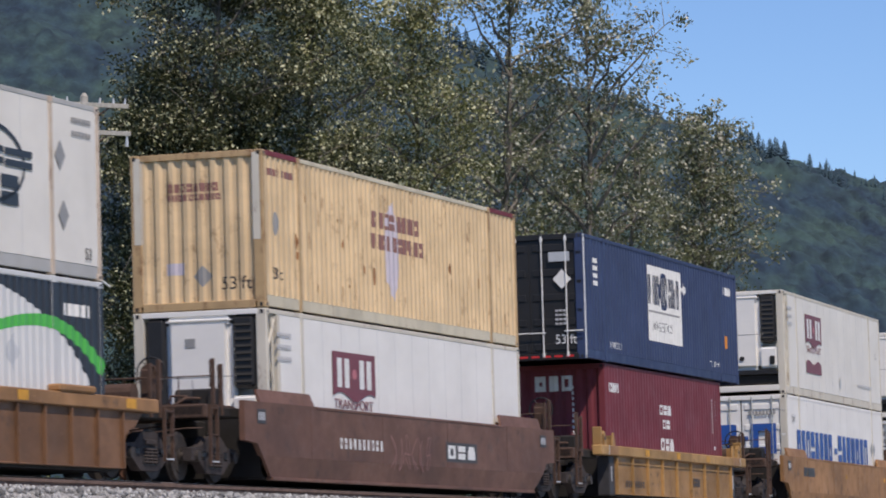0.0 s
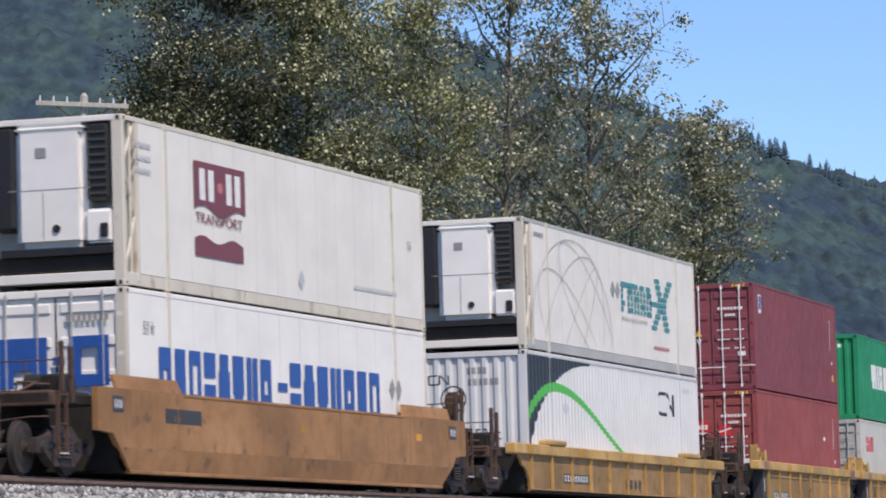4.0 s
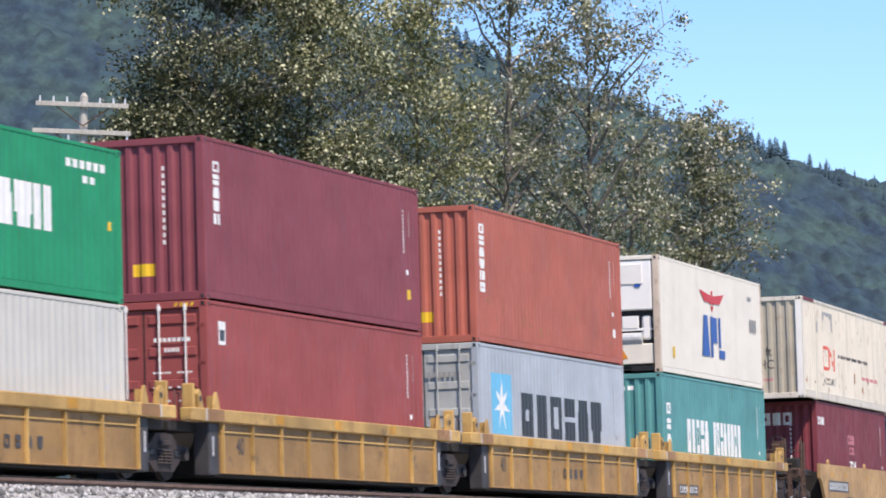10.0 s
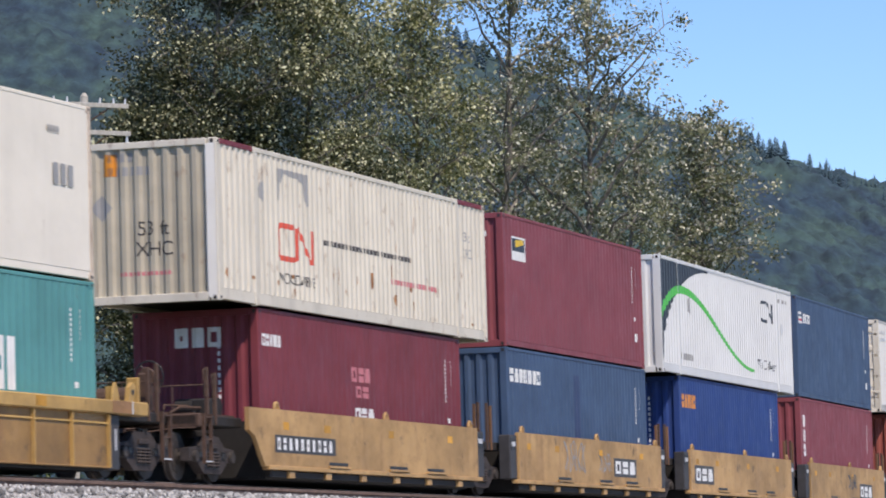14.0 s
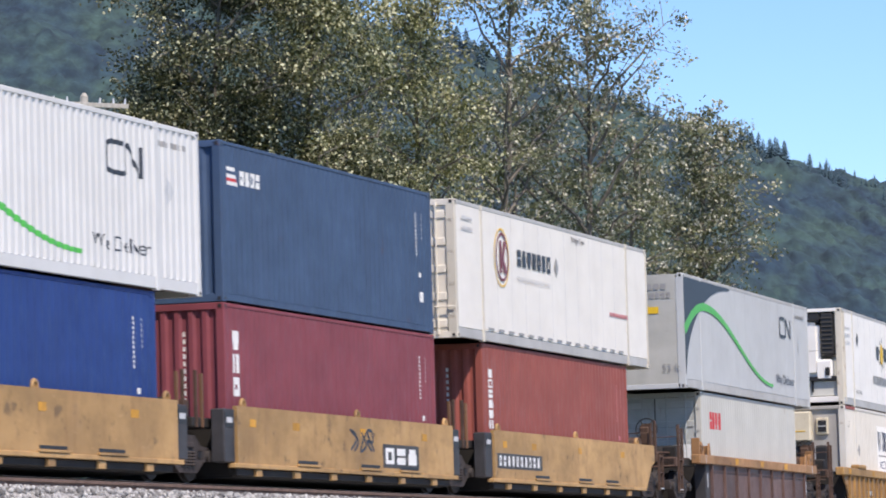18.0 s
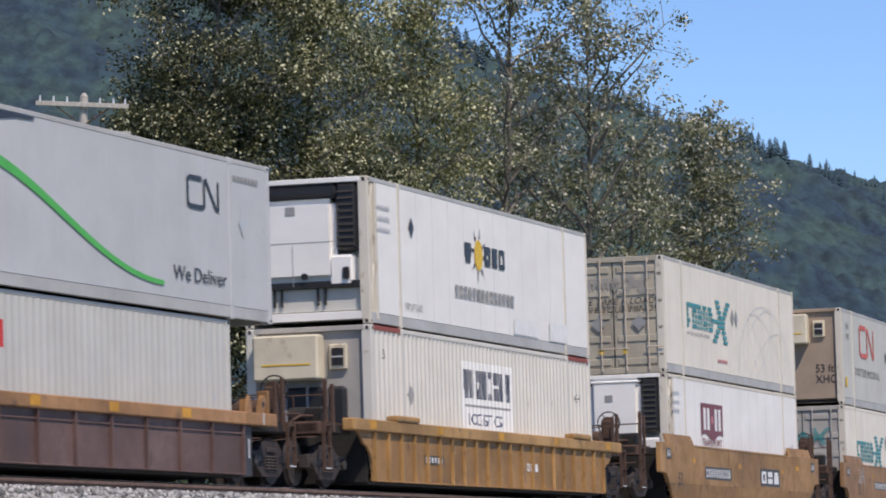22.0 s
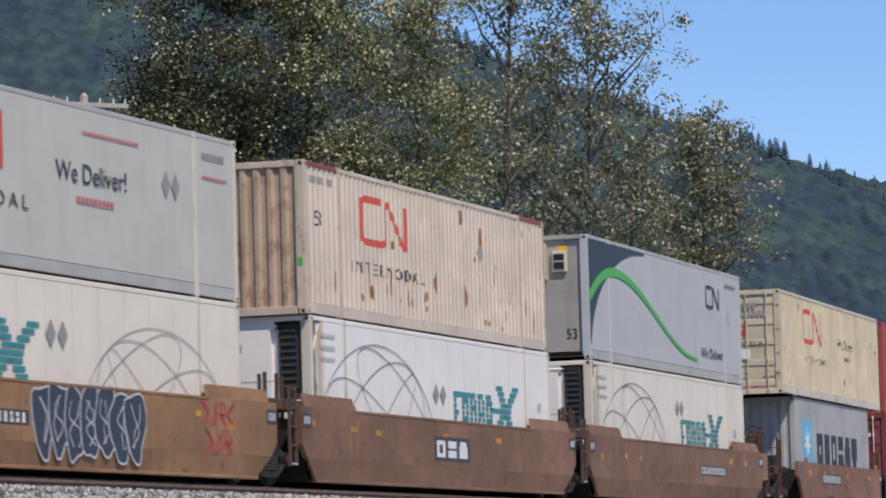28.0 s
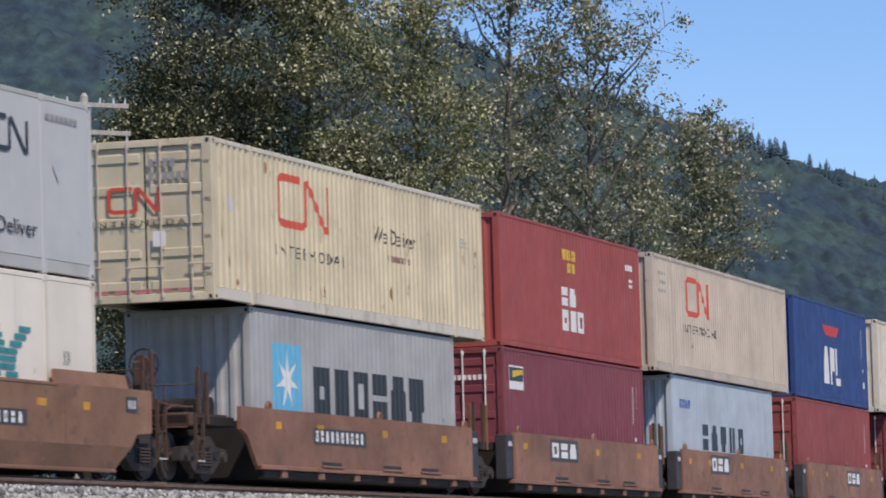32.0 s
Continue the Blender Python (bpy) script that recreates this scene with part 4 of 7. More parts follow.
def container(label, size, mat, end="ribs", wall="ribs", rail=None, endmat=None, style="cased", rods="galv", frame_mat=None):
    """A freight container in all its panels, posts, rails and corner castings."""
    c = Box()
    c.L, c.W, c.H = SIZES[size]
    c.proud, c.lie = 0.0, {}
    L, W, H = c.L, c.W, c.H
    c.root = thing("shipping_container", Matrix.Identity(4), label, "container", "containers on the train")
    m = M[mat]
    em = M[endmat or mat]
    fm = M[frame_mat or ("oldwhite" if size == 53 and mat in ("white", "white2", "offwhite", "palegrey") else mat)]
    rm = M[rail or mat]
    big = size == 53
    pw = 0.20 if big else 0.16
    br, tr = (0.24, 0.09) if big else (0.16, 0.07)
    for sx in (-1, 1):
        for sy in (-1, 1):
            x, y = sx * L / 2, sy * W / 2
            B("corner_post", c.root, fm, x, x - sx * 0.12, y, y - sy * pw, 0.10, H - 0.10, 0.012)
            for z in (0.0, H - 0.118):
                k = B("corner_casting", c.root, fm, x + sx * 0.003, x - sx * 0.178, y + sy * 0.003, y - sy * 0.162, z, z + 0.118, 0.012)
                if sy < 0:
                    put("casting_hole", box_mesh(0.075, 0.004, 0.05, 0.0), M["black"], k, (0, sy * 0.083, 0))
                if sx < 0:
                    put("casting_hole", box_mesh(0.004, 0.06, 0.07, 0.0), M["black"], k, (sx * 0.0925, 0, 0))
    for sy in (-1, 1):
        y = sy * W / 2
        B("top_rail", c.root, rm, -L / 2 + 0.12, L / 2 - 0.12, y - sy * 0.004, y - sy * 0.10, H - tr, H - 0.005, 0.008)
        B("bottom_rail", c.root, rm if big else m, -L / 2 + 0.12, L / 2 - 0.12, y - sy * 0.018, y - sy * 0.12, 0.03, br, 0.008)
        nose = {"cased": 0.60, "capped": 0.45}.get(style, 0.0) if end == "reefer" else 0.0
        spans = [(-6.17 - 1.77 + nose, -6.17), (-6.02, 6.02), (6.17, 6.17 + 1.77)] if big else [(-L / 2 + 0.12, L / 2 - 0.12)]
        for a, b in spans:
            if wall == "ribs":
                shape = (0.274, 0.033, 0.39) if big else (0.278, 0.012, 0.16)
                if sy < 0:
                    c.lie.setdefault("side", [])
                    c.lie["side"] += lie_of(a + L / 2, b + L / 2, *shape, 0.010)
                w = put("side_wall", corrugated(b - a, H - br - tr, *shape[:2], flat=shape[2]), m, c.root, ((a + b) / 2, y - sy * 0.010, br), (0, 0, 0 if sy < 0 else 180))
            else:
                w = B("side_wall", c.root, m, a, b, y - sy * 0.012, y - sy * 0.05, br, H - tr)
                if sy < 0 and big and b - a > 5:
                    for i in range(1, 11):
                        put("panel_joint", box_mesh(0.012, 0.002, H - br - tr), M["k_palegrey"], w, (-6.02 + i * 12.04 / 11, -0.0195, 0))
        if sy < 0 and "side" in c.lie:
            posts = [(0, 0.13), (L - 0.13, L)] + ([(L / 2 + q - 0.075, L / 2 + q + 0.075) for q in (-6.095, 6.095)] if big else [])
            c.lie["side"] = sorted(c.lie["side"] + [(q0, -0.003, q1, -0.003) for q0, q1 in posts])
        if big:
            for sx in (-1, 1):
                B("stacking_post", c.root, fm, sx * 6.095 - 0.075, sx * 6.095 + 0.075, y + sy * 0.002, y - sy * 0.11, 0.0, H - 0.004, 0.01)
                B("lifting_casting", c.root, fm, sx * 6.095 - 0.09, sx * 6.095 + 0.09, y + sy * 0.006, y - sy * 0.17, H - 0.12, H + 0.002, 0.01)
    B("roof", c.root, m, -L / 2 + 0.12, L / 2 - 0.12, -W / 2 + 0.10, W / 2 - 0.10, H - 0.045, H - 0.015)
    B("floor", c.root, M["underframe"], -L / 2 + 0.12, L / 2 - 0.12, -W / 2 + 0.12, W / 2 - 0.12, 0.12, 0.17)
    B("end_header", c.root, m, L / 2 - 0.10, L / 2, -W / 2 + pw, W / 2 - pw, H - 0.14, H, 0.008)
    B("end_sill", c.root, m, L / 2 - 0.12, L / 2, -W / 2 + pw, W / 2 - pw, 0, 0.16, 0.008)
    put("end_wall", corrugated(W - 2 * pw, H - 0.30, 0.27, 0.04), m, c.root, (L / 2 - 0.025, 0, 0.16), (0, 0, 90))
    if end == "ribs":
        B("end_header", c.root, fm, -L / 2, -L / 2 + 0.10, -W / 2 + pw, W / 2 - pw, H - 0.12, H, 0.008)
        B("end_sill", c.root, fm, -L / 2, -L / 2 + 0.12, -W / 2 + pw, W / 2 - pw, 0, 0.15, 0.008)
        put("end_wall", corrugated(W - 2 * pw, H - 0.27, 0.27, 0.05, flat=0.3), em, c.root, (-L / 2 + 0.02, 0, 0.15), (0, 0, -90))
        c.lie["end"] = [(0, -0.002, pw, -0.002)] + lie_of(pw, W - pw, 0.27, 0.05, 0.3, 0.02) + [(W - pw, -0.002, W, -0.002)]
    elif end == "plain":
        B("end_wall", c.root, em, -L / 2 + 0.012, -L / 2 + 0.06, -W / 2 + pw, W / 2 - pw, 0.12, H - 0.02, 0.004)
        B("end_sill", c.root, fm, -L / 2 - 0.002, -L / 2 + 0.12, -W / 2 + pw, W / 2 - pw, 0, 0.12, 0.008)
    elif end == "doors":
        c.proud = 0.0
        door_end(c, em, M[rods])
    else:
        reefer_end(c, em, style, fm)
    return c


# ================================================================ WELL CARS
def wheelset_meshes():
    bm = bmesh.new()
    for sy in (-1, 1):
        for r, a, w in ((0.42, 0.735, 0.09), (0.455, 0.69, 0.03), (0.14, 0.735, 0.17)):
            bmesh.ops.create_cone(bm, cap_ends=True, segments=28, radius1=r, radius2=r, depth=w, matrix=Matrix.Translation((0, sy * a, 0)) @ Matrix.Rotation(math.pi / 2, 4, "X"))
        bmesh.ops.create_cone(bm, cap_ends=True, segments=24, radius1=0.30, radius2=0.30, depth=0.02, matrix=Matrix.Translation((0, sy * 0.785, 0)) @ Matrix.Rotation(math.pi / 2, 4, "X"))
    bmesh.ops.create_cone(bm, cap_ends=True, segments=10, radius1=0.085, radius2=0.085, depth=2.1, matrix=Matrix.Rotation(math.pi / 2, 4, "X"))
    return mesh_bm("wheelset", bm)


WHEELSET = None
WHEELSETS = []


def truck(car, x):
    """A two-axle truck: bolster, two cast side frames with springs and bearing caps, two wheelsets."""
    global WHEELSET
    if WHEELSET is None:
        WHEELSET = wheelset_meshes()
    bol = B("truck", car, M["underframe"], x - 0.22, x + 0.22, -1.05, 1.05, 0.45, 0.80, 0.03, "grimy cast-steel truck")
    out = [(-1.12, 0.38), (-1.12, 0.60), (-0.62, 0.64), (-0.35, 0.82), (0.35, 0.82), (0.62, 0.64), (1.12, 0.60), (1.12, 0.38), (0.75, 0.36), (0.42, 0.16), (-0.42, 0.16), (-0.75, 0.36)]
    for sy in (-1, 1):
        f = slab("side_frame", bol, M["frame"], [(a, b - 0.625) for a, b in out], sy * 0.93, sy * 1.10, key="frame%d" % sy)
        for sx in (-1, 1):
            put("bearing_cap", tube_mesh(0.10, 0.10, 12), M["wheel"], bol, (sx * 0.89, sy * 1.12, -0.165), (90, 0, 0))
        if sy > 0:
            continue
        put("spring_window", box_mesh(0.62, 0.01, 0.30), M["black"], bol, (0, sy * 1.104, -0.22))
        for k in (-0.2, 0, 0.2):
            put("spring", coil_mesh(0.075, 0.27), M["frame"], bol, (k, sy * 1.10, -0.22))
        put("friction_plate", box_mesh(0.46, 0.05, 0.10, 0.02), M["frame"], bol, (0, sy * 1.12, 0.02))
        for sx in (-1, 1):
            put("frame_opening", box_mesh(0.20, 0.012, 0.13, 0.02), M["black"], bol, (sx * 0.55, sy * 1.104, -0.14))
    for sx in (-1, 1):
        w = put("wheelset", WHEELSET, M["wheel"], bol)
        w.matrix_parent_inverse = Matrix.Translation((sx * 0.89, 0, 0.46 - 0.625))
        WHEELSETS.append(w)


def coil_mesh(r, h):
    """A coil spring: stacked turns."""
    key = ("coil", r, h)
    if key not in CACHE:
        v, f, n = [], [], 8
        rings = [(r if i % 2 else r * 0.72, h * (i / 10 - 0.5)) for i in range(11)]
        for rr, z in rings:
            v += [(rr * math.cos(2 * math.pi * k / n), rr * math.sin(2 * math.pi * k / n), z) for k in range(n)]
        f = [(i * n + k, i * n + (k + 1) % n, (i + 1) * n + (k + 1) % n, (i + 1) * n + k) for i in range(10) for k in range(n)]
        CACHE[key] = mesh_from("coil", v, f)
    return CACHE[key]


def ladder(car, mat, x, y, z0, z1, w=0.36):
    lad = B("ladder", car, mat, x - w / 2 - 0.02, x - w / 2 + 0.02, y - 0.03, y + 0.03, z0, z1, 0.0)
    cx, cy, cz = lad.location
    put("stile", box_mesh(0.04, 0.06, z1 - z0), mat, lad, (w, 0, 0))
    n = max(2, round((z1 - z0) / 0.3))
    for i in range(n):
        put("rung", box_mesh(w, 0.025, 0.025), M["galv"] if i == 0 else mat, lad, (w / 2, -0.02, z0 + 0.04 + i * (z1 - z0 - 0.1) / (n - 1) - cz))


def guide(car, mat, x, z, sy, h=0.28, w=0.26):
    """A pointed container guide on the top chord."""
    slab("container_guide", car, mat, [(x - w / 2, z), (x + w / 2, z), (x + w * 0.42, z + h * 0.35), (x + 0.03, z + h), (x - 0.03, z + h), (x - w * 0.42, z + h * 0.35)], sy * 1.46, sy * 1.42)
    slab("guide_gusset", car, mat, [(x - 0.02, z), (x + 0.02, z), (x + 0.02, z + h * 0.8), (x - 0.02, z + h * 0.8)], sy * 1.42, sy * 1.28)


def eye_bracket(car, mat, x, z, sy, lean):
    """A leaning bracket with an eye through it."""
    b = slab("tie_down_bracket", car, mat, [(x - 0.11, z), (x + 0.11, z), (x + 0.11 + lean, z + 0.26), (x + lean, z + 0.33), (x - 0.11 + lean * 0.6, z + 0.24)], sy * 1.44, sy * 1.36)
    put("eye", tube_mesh(0.05, 0.01, 10), M["black"], b, (x + lean * 0.5, sy * 1.446, z + 0.16), (90, 0, 0))


def end_deck(car, mat, sx, x0, x1, z, kind, wheel=False):
    """The platform over the truck, with posts, steps, hoses, valves and coupler."""
    dk = M["rust"]
    B("end_platform", car, M["underframe"], sx * x0, sx * x1, -1.2, 1.2, z - 0.30, z - 0.12, 0.02)
    B("end_sill", car, dk, sx * (x1 - 0.16), sx * x1, -1.25, 1.25, z - 0.34, z - 0.10, 0.02)
    B("draft_sill", car, M["underframe"], sx * (x0 - 0.6), sx * (x1 + 0.15), -0.28, 0.28, 0.62, z - 0.30, 0.02)
    B("grating", car, dk, sx * (x0 + 0.1), sx * (x1 - 0.1), -1.1, 1.1, z - 0.117, z - 0.08)
    for sy in (-1, 1):
        for dx, h in ((0.55, 0.72), (0.95, 0.64)):
            xx = sx * (x1 - dx)
            p = B("end_post", car, dk, xx - 0.035, xx + 0.035, sy * 1.16, sy * 1.23, z - 0.28, z + h, 0.008)
            bent("grab_iron", p, dk, [(sx * 0.03, 0, 0.0), (sx * 0.15, 0, 0.0), (sx * 0.15, 0, (h + 0.2) / 2), (sx * 0.03, 0, (h + 0.2) / 2)], 0.012)
        ladder(car, dk, sx * (x1 - 0.35), sy * 1.27, 0.32, z - 0.1, 0.34)
        bent("uncoupling_lever", car, dk, [(sx * (x1 + 0.02), sy * 1.2, 0.95), (sx * (x1 + 0.12), sy * 0.9, 0.95), (sx * (x1 + 0.12), sy * 0.35, 0.9), (sx * (x1 + 0.3), sy * 0.2, 0.95)], 0.014)
    bent("hand_rail", car, dk, [(sx * (x1 - 0.55), -1.2, z + 0.42), (sx * (x1 - 0.55), -0.4, z + 0.42), (sx * (x1 - 0.55), 0.4, z + 0.42), (sx * (x1 - 0.55), 1.2, z + 0.42)], 0.014)
    for y in (-0.55, 0.25):
        bar("rail_post", car, dk, (sx * (x1 - 0.55), y, z - 0.1), (sx * (x1 - 0.55), y, z + 0.42), 0.014, 6)
    bent("air_hose", car, M["rubber"], [(sx * (x1 - 0.1), -0.35, 0.75), (sx * (x1 + 0.1), -0.35, 0.62), (sx * (x1 + 0.3), -0.3, 0.45), (sx * (x1 + 0.5), -0.2, 0.42)], 0.028)
    B("coupler", car, dk, sx * (x1 + 0.05), sx * (x1 + 0.62), -0.16, 0.16, 0.70, 0.98, 0.05)
    bent("piping", car, dk, [(sx * x0, -0.8, z - 0.02), (sx * (x0 + 0.3), -0.8, z + 0.06), (sx * (x1 - 0.5), -0.7, z + 0.04), (sx * (x1 - 0.3), -0.5, z - 0.12)], 0.03)
    bent("piping", car, dk, [(sx * x0, -0.3, z + 0.02), (sx * (x0 + 0.4), -0.35, z + 0.12), (sx * (x1 - 0.8), -0.3, z + 0.10), (sx * (x1 - 0.7), -0.3, z - 0.10)], 0.022)
    if wheel:
        st = B("brake_stand", car, dk, sx * (x1 - 0.42), sx * (x1 - 0.24), -1.02, -0.78, z - 0.1, z + 0.58, 0.03)
        put("brake_wheel", ring_mesh(0.27, 0.016), M["black"], st, (sx * 0.16, 0, 0.28), (0, 90, 0))
        put("gear_case", tube_mesh(0.15, 0.12, 14), dk, st, (sx * 0.08, 0, 0.28), (0, 90, 0))
        put("reservoir", tube_mesh(0.19, 0.95, 14), dk, car, (sx * (x1 - 1.0), -0.45, z + 0.12), (90, 0, 0))
    else:
        put("reservoir", tube_mesh(0.17, 0.8, 14), M["underframe"], car, (sx * (x0 + 0.35), -0.5, z + 0.08), (90, 0, 0))
        B("valve_box", car, M["underframe"], sx * (x0 + 0.6), sx * (x0 + 0.95), -0.95, -0.6, z - 0.09, z + 0.22, 0.03)


def ring_mesh(r, t):
    key = ("ring", r, t)
    if key not in CACHE:
        v, f, n, k = [], [], 20, 6
        for i in range(n):
            a = 2 * math.pi * i / n
            for j in range(k):
                b = 2 * math.pi * j / k
                v.append(((r + t * math.cos(b)) * math.cos(a), (r + t * math.cos(b)) * math.sin(a), t * math.sin(b)))
        f = [(i * k + j, ((i + 1) % n) * k + j, ((i + 1) % n) * k + (j + 1) % k, i * k + (j + 1) % k) for i in range(n) for j in range(k)]
        for i in range(5):
            a = 2 * math.pi * i / 5
            c, s = math.cos(a), math.sin(a)
            b0 = len(v)
            for rr in (0, r):
                v += [(rr * c - 0.012 * s, rr * s + 0.012 * c, -0.01), (rr * c + 0.012 * s, rr * s - 0.012 * c, -0.01), (rr * c, rr * s, 0.014)]
            f += [(b0, b0 + 1, b0 + 4, b0 + 3), (b0 + 1, b0 + 2, b0 + 5, b0 + 4), (b0 + 2, b0, b0 + 3, b0 + 5)]
        CACHE[key] = mesh_from("hand_wheel", v, f, True)
    return CACHE[key]


def well_car(label, kind, mat, ends, half=None, pitch=1.05):
    """kind: rib40, rib53, flat40, flat53. ends: (front, rear), each 'own' (its own truck and coupler), 'share' (half a joint, truck carried here) or 'rest'."""
    car = thing("well_car", Matrix.Identity(4), label, "rail car", "cars of the train")
    m = M[mat]
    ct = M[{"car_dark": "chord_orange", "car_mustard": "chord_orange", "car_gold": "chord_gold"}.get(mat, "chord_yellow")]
    long = kind.endswith("53")
    rib = kind.startswith("rib")
    hb = (8.5 if long else 6.1)                      # half length of the well's side sheets
    top = (1.14 if mat == "car_yellow" else 1.34) if rib and long else (1.27 if rib else (1.47 if long else 1.36))
    he = 9.9 if long else 7.65                       # half length of the chord
    own = 10.4 if long else 8.3
    B("well_floor", car, M["underframe"], -hb, hb, -1.3, 1.3, 0.10, 0.16)
    for sx in (-1, 1):
        B("well_bulkhead", car, M["underframe"], sx * hb, sx * (hb + 0.08), -1.3, 1.3, 0.14, top - 0.2)
    c = Box()
    c.root, c.L, c.W, c.proud, c.face = car, 2 * hb, 3.0, 0, 2.83 if rib else 3.0
    for sy in (-1, 1):
        if rib:
            ch = 0.23
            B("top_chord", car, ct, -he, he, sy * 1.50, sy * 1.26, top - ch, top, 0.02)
            if long:
                arch = [(-hb - 0.9, top - ch)] + [(-hb - 0.55 + 0.55 * math.sin(a), top - ch - 0.25 - 0.55 * (1 - math.cos(a))) for a in np.linspace(0, 1.57, 5)] + [(-hb, 0.15)]
                out = arch + [(-a, b) for a, b in reversed(arch)]
                slab("side_sheet", car, m, out, sy * 1.41, sy * 1.36, key=("arch", top, sy))
            else:
                B("side_sheet", car, m, -hb, hb, sy * 1.41, sy * 1.36, 0.15, top - ch)
            B("side_sill", car, m, -hb, hb, sy * 1.44, sy * 1.35, 0.145, 0.175, 0.008)
            pt = m if mat in ("car_dark", "car_mustard") else ct
            if not long:
                B("inner_rail", car, pt, -hb, hb, sy * 1.435, sy * 1.41, top - ch - 0.17, top - ch - 0.14)
            n = round(2 * hb / pitch)
            for i in range(n + 1):
                x = -hb + 0.05 + (2 * hb - 0.10) * i / n
                B("side_post", car, pt, x - 0.02, x + 0.02, sy * 1.475, sy * 1.41, 0.15, top - ch, 0.004)
            if not long:
                for sx in (-1, 1) if sy < 0 else ():
                    B("end_column", car, M["column"], sx * (hb + 0.02), sx * (hb + 0.5), sy * 1.40, sy * 1.1, 0.12, top - ch, 0.02, "dark grimy end column")
                    B("stripe_plate", car, M["k_palegrey"], sx * (hb + 0.30), sx * (hb + 0.36), sy * 1.402, sy * 1.41, 0.45, 0.8)
                    guide(car, ct, sx * 6.35, top, sy, 0.30, 0.30)
                    eye_bracket(car, ct, sx * 7.05, top, sy, 0.10 * sx)
                    B("guide_stop", car, ct, sx * 7.35, sx * 7.43, sy * 1.44, sy * 1.22, top, top + 0.42, 0.015)
                    B("wear_plate", car, M["chord_orange"], sx * 6.1, sx * 6.9, sy * 1.502, sy * 1.506, top - 0.21, top - 0.01)
                    B("chord_seam", car, M["k_palegrey"], sx * 6.93, sx * 6.98, sy * 1.502, sy * 1.507, top - 0.22, top - 0.005)
            else:
                for sx in (-1, 1):
                    B("guide_box", car, ct, sx * 5.75, sx * 7.2, sy * 1.53, sy * 1.28, top, top + 0.12, 0.03)
            for k in range(5 if sy < 0 else 0):
                x = -he + 1.2 + k * (2 * he - 2.4) / 4
                B("paint_patch", car, M["patch"], x - 0.2, x + 0.2, sy * 1.502, sy * 1.505, top - 0.19, top - 0.03)
        elif long:
            e0, e1 = (9.9 if e == "own" else 9.3 for e in ends)
            out = [(-e0, top), (-e0, 0.76), (-9.25, 0.72), (-8.99, 0.5), (8.99, 0.5), (9.25, 0.72), (e1, 0.76), (e1, top)]
            slab("side_sheet", car, m, out, sy * 1.50, sy * 1.40, key=("flat53", e0, e1, sy))
            low = slab("lower_sheet", car, m, [(-8.99, 0), (-8.4, -0.385), (8.4, -0.385), (8.99, 0)], 0, -sy * 0.06, key=("low53", sy))
            low.location, low.rotation_euler = (0, sy * 1.499, 0.499), (radians(-9 * sy), 0, 0)
            B("side_sill", car, m, -8.4, 8.4, sy * 1.47, sy * 1.34, 0.07, 0.13, 0.01)
            for x in (-6.3, -2.1, 2.1, 6.3) if sy < 0 else ():
                B("sheet_seam", car, m, x - 0.02, x + 0.02, sy * 1.50, sy * 1.504, 0.51, top - 0.02)
            B("top_lip", car, m, -6.0, 6.0, sy * 1.512, sy * 1.42, top - 0.05, top + 0.004, 0.008)
            rd = random.Random(label)
            for x in (-8.2, -6.1, -4.6, -0.4, 3.1, 5.2, 7.3) if sy < 0 and mat != "car_brown" else ():
                x, w, z = x + rd.uniform(-0.5, 0.5), rd.uniform(0.10, 0.22), top - rd.uniform(0.30, 0.46)
                if rd.random() < 0.75:
                    B("paint_patch", car, M["patch"], x - w, x + w, sy * 1.502, sy * 1.504, z - rd.uniform(0.05, 0.09), z + 0.05)
            for sx in (-1, 1):
                fl = slab("flared_guide", car, m, [(sx * 6.0, 0.0), (sx * 9.0, 0.0), (sx * 9.0, 0.24), (sx * 6.1, 0.24)], 0, sy * 0.05)
                fl.location, fl.rotation_euler = (0, sy * 1.42, top - 0.01), (radians(16 * sy), 0, 0)
                for xx in (6.4, 7.4, 8.5):
                    B("gusset", car, m, sx * xx - 0.02, sx * xx + 0.02, sy * 1.40, sy * 1.30, top - 0.02, top + 0.2)
                tag = B("tag_plate", car, M["k_plate"], sx * 9.25, sx * 8.8, sy * 1.502, sy * 1.510, 1.08, 1.34, 0.0, "dark capacity plate")
                for k in (-0.12, 0.0, 0.12):
                    put("tag_bar", box_mesh(0.07, 0.003, 0.14), M["k_palegrey"], tag, (k, sy * 0.0055, 0))
        else:
            e0 = -7.45 if ends[0] == "own" else -6.3
            e1 = 7.45 if ends[1] == "own" else 6.3
            out = [(e0, top)] + ([(-7.45, 0.95), (-7.15, 0.85), (-6.65, 0.32)] if ends[0] == "own" else [(-6.3, 0.26)])
            out += ([(6.65, 0.32), (7.15, 0.85), (7.45, 0.95)] if ends[1] == "own" else [(6.3, 0.26)]) + [(e1, top)]
            slab("side_sheet", car, m, out, sy * 1.50, sy * 1.42, key=("flat40", ends, sy))
            B("side_sill", car, m, -6.5, 6.5, sy * 1.53, sy * 1.38, 0.26, 0.34, 0.01)
            B("under_sill", car, M["underframe"], -6.2, 6.2, sy * 1.44, sy * 1.30, 0.12, 0.26, 0.02)
            for k in range(6):
                x = -5.2 + k * 2.05
                B("foot_bracket", car, m, x - 0.14, x + 0.14, sy * 1.50, sy * 1.40, 0.12, 0.25, 0.01)
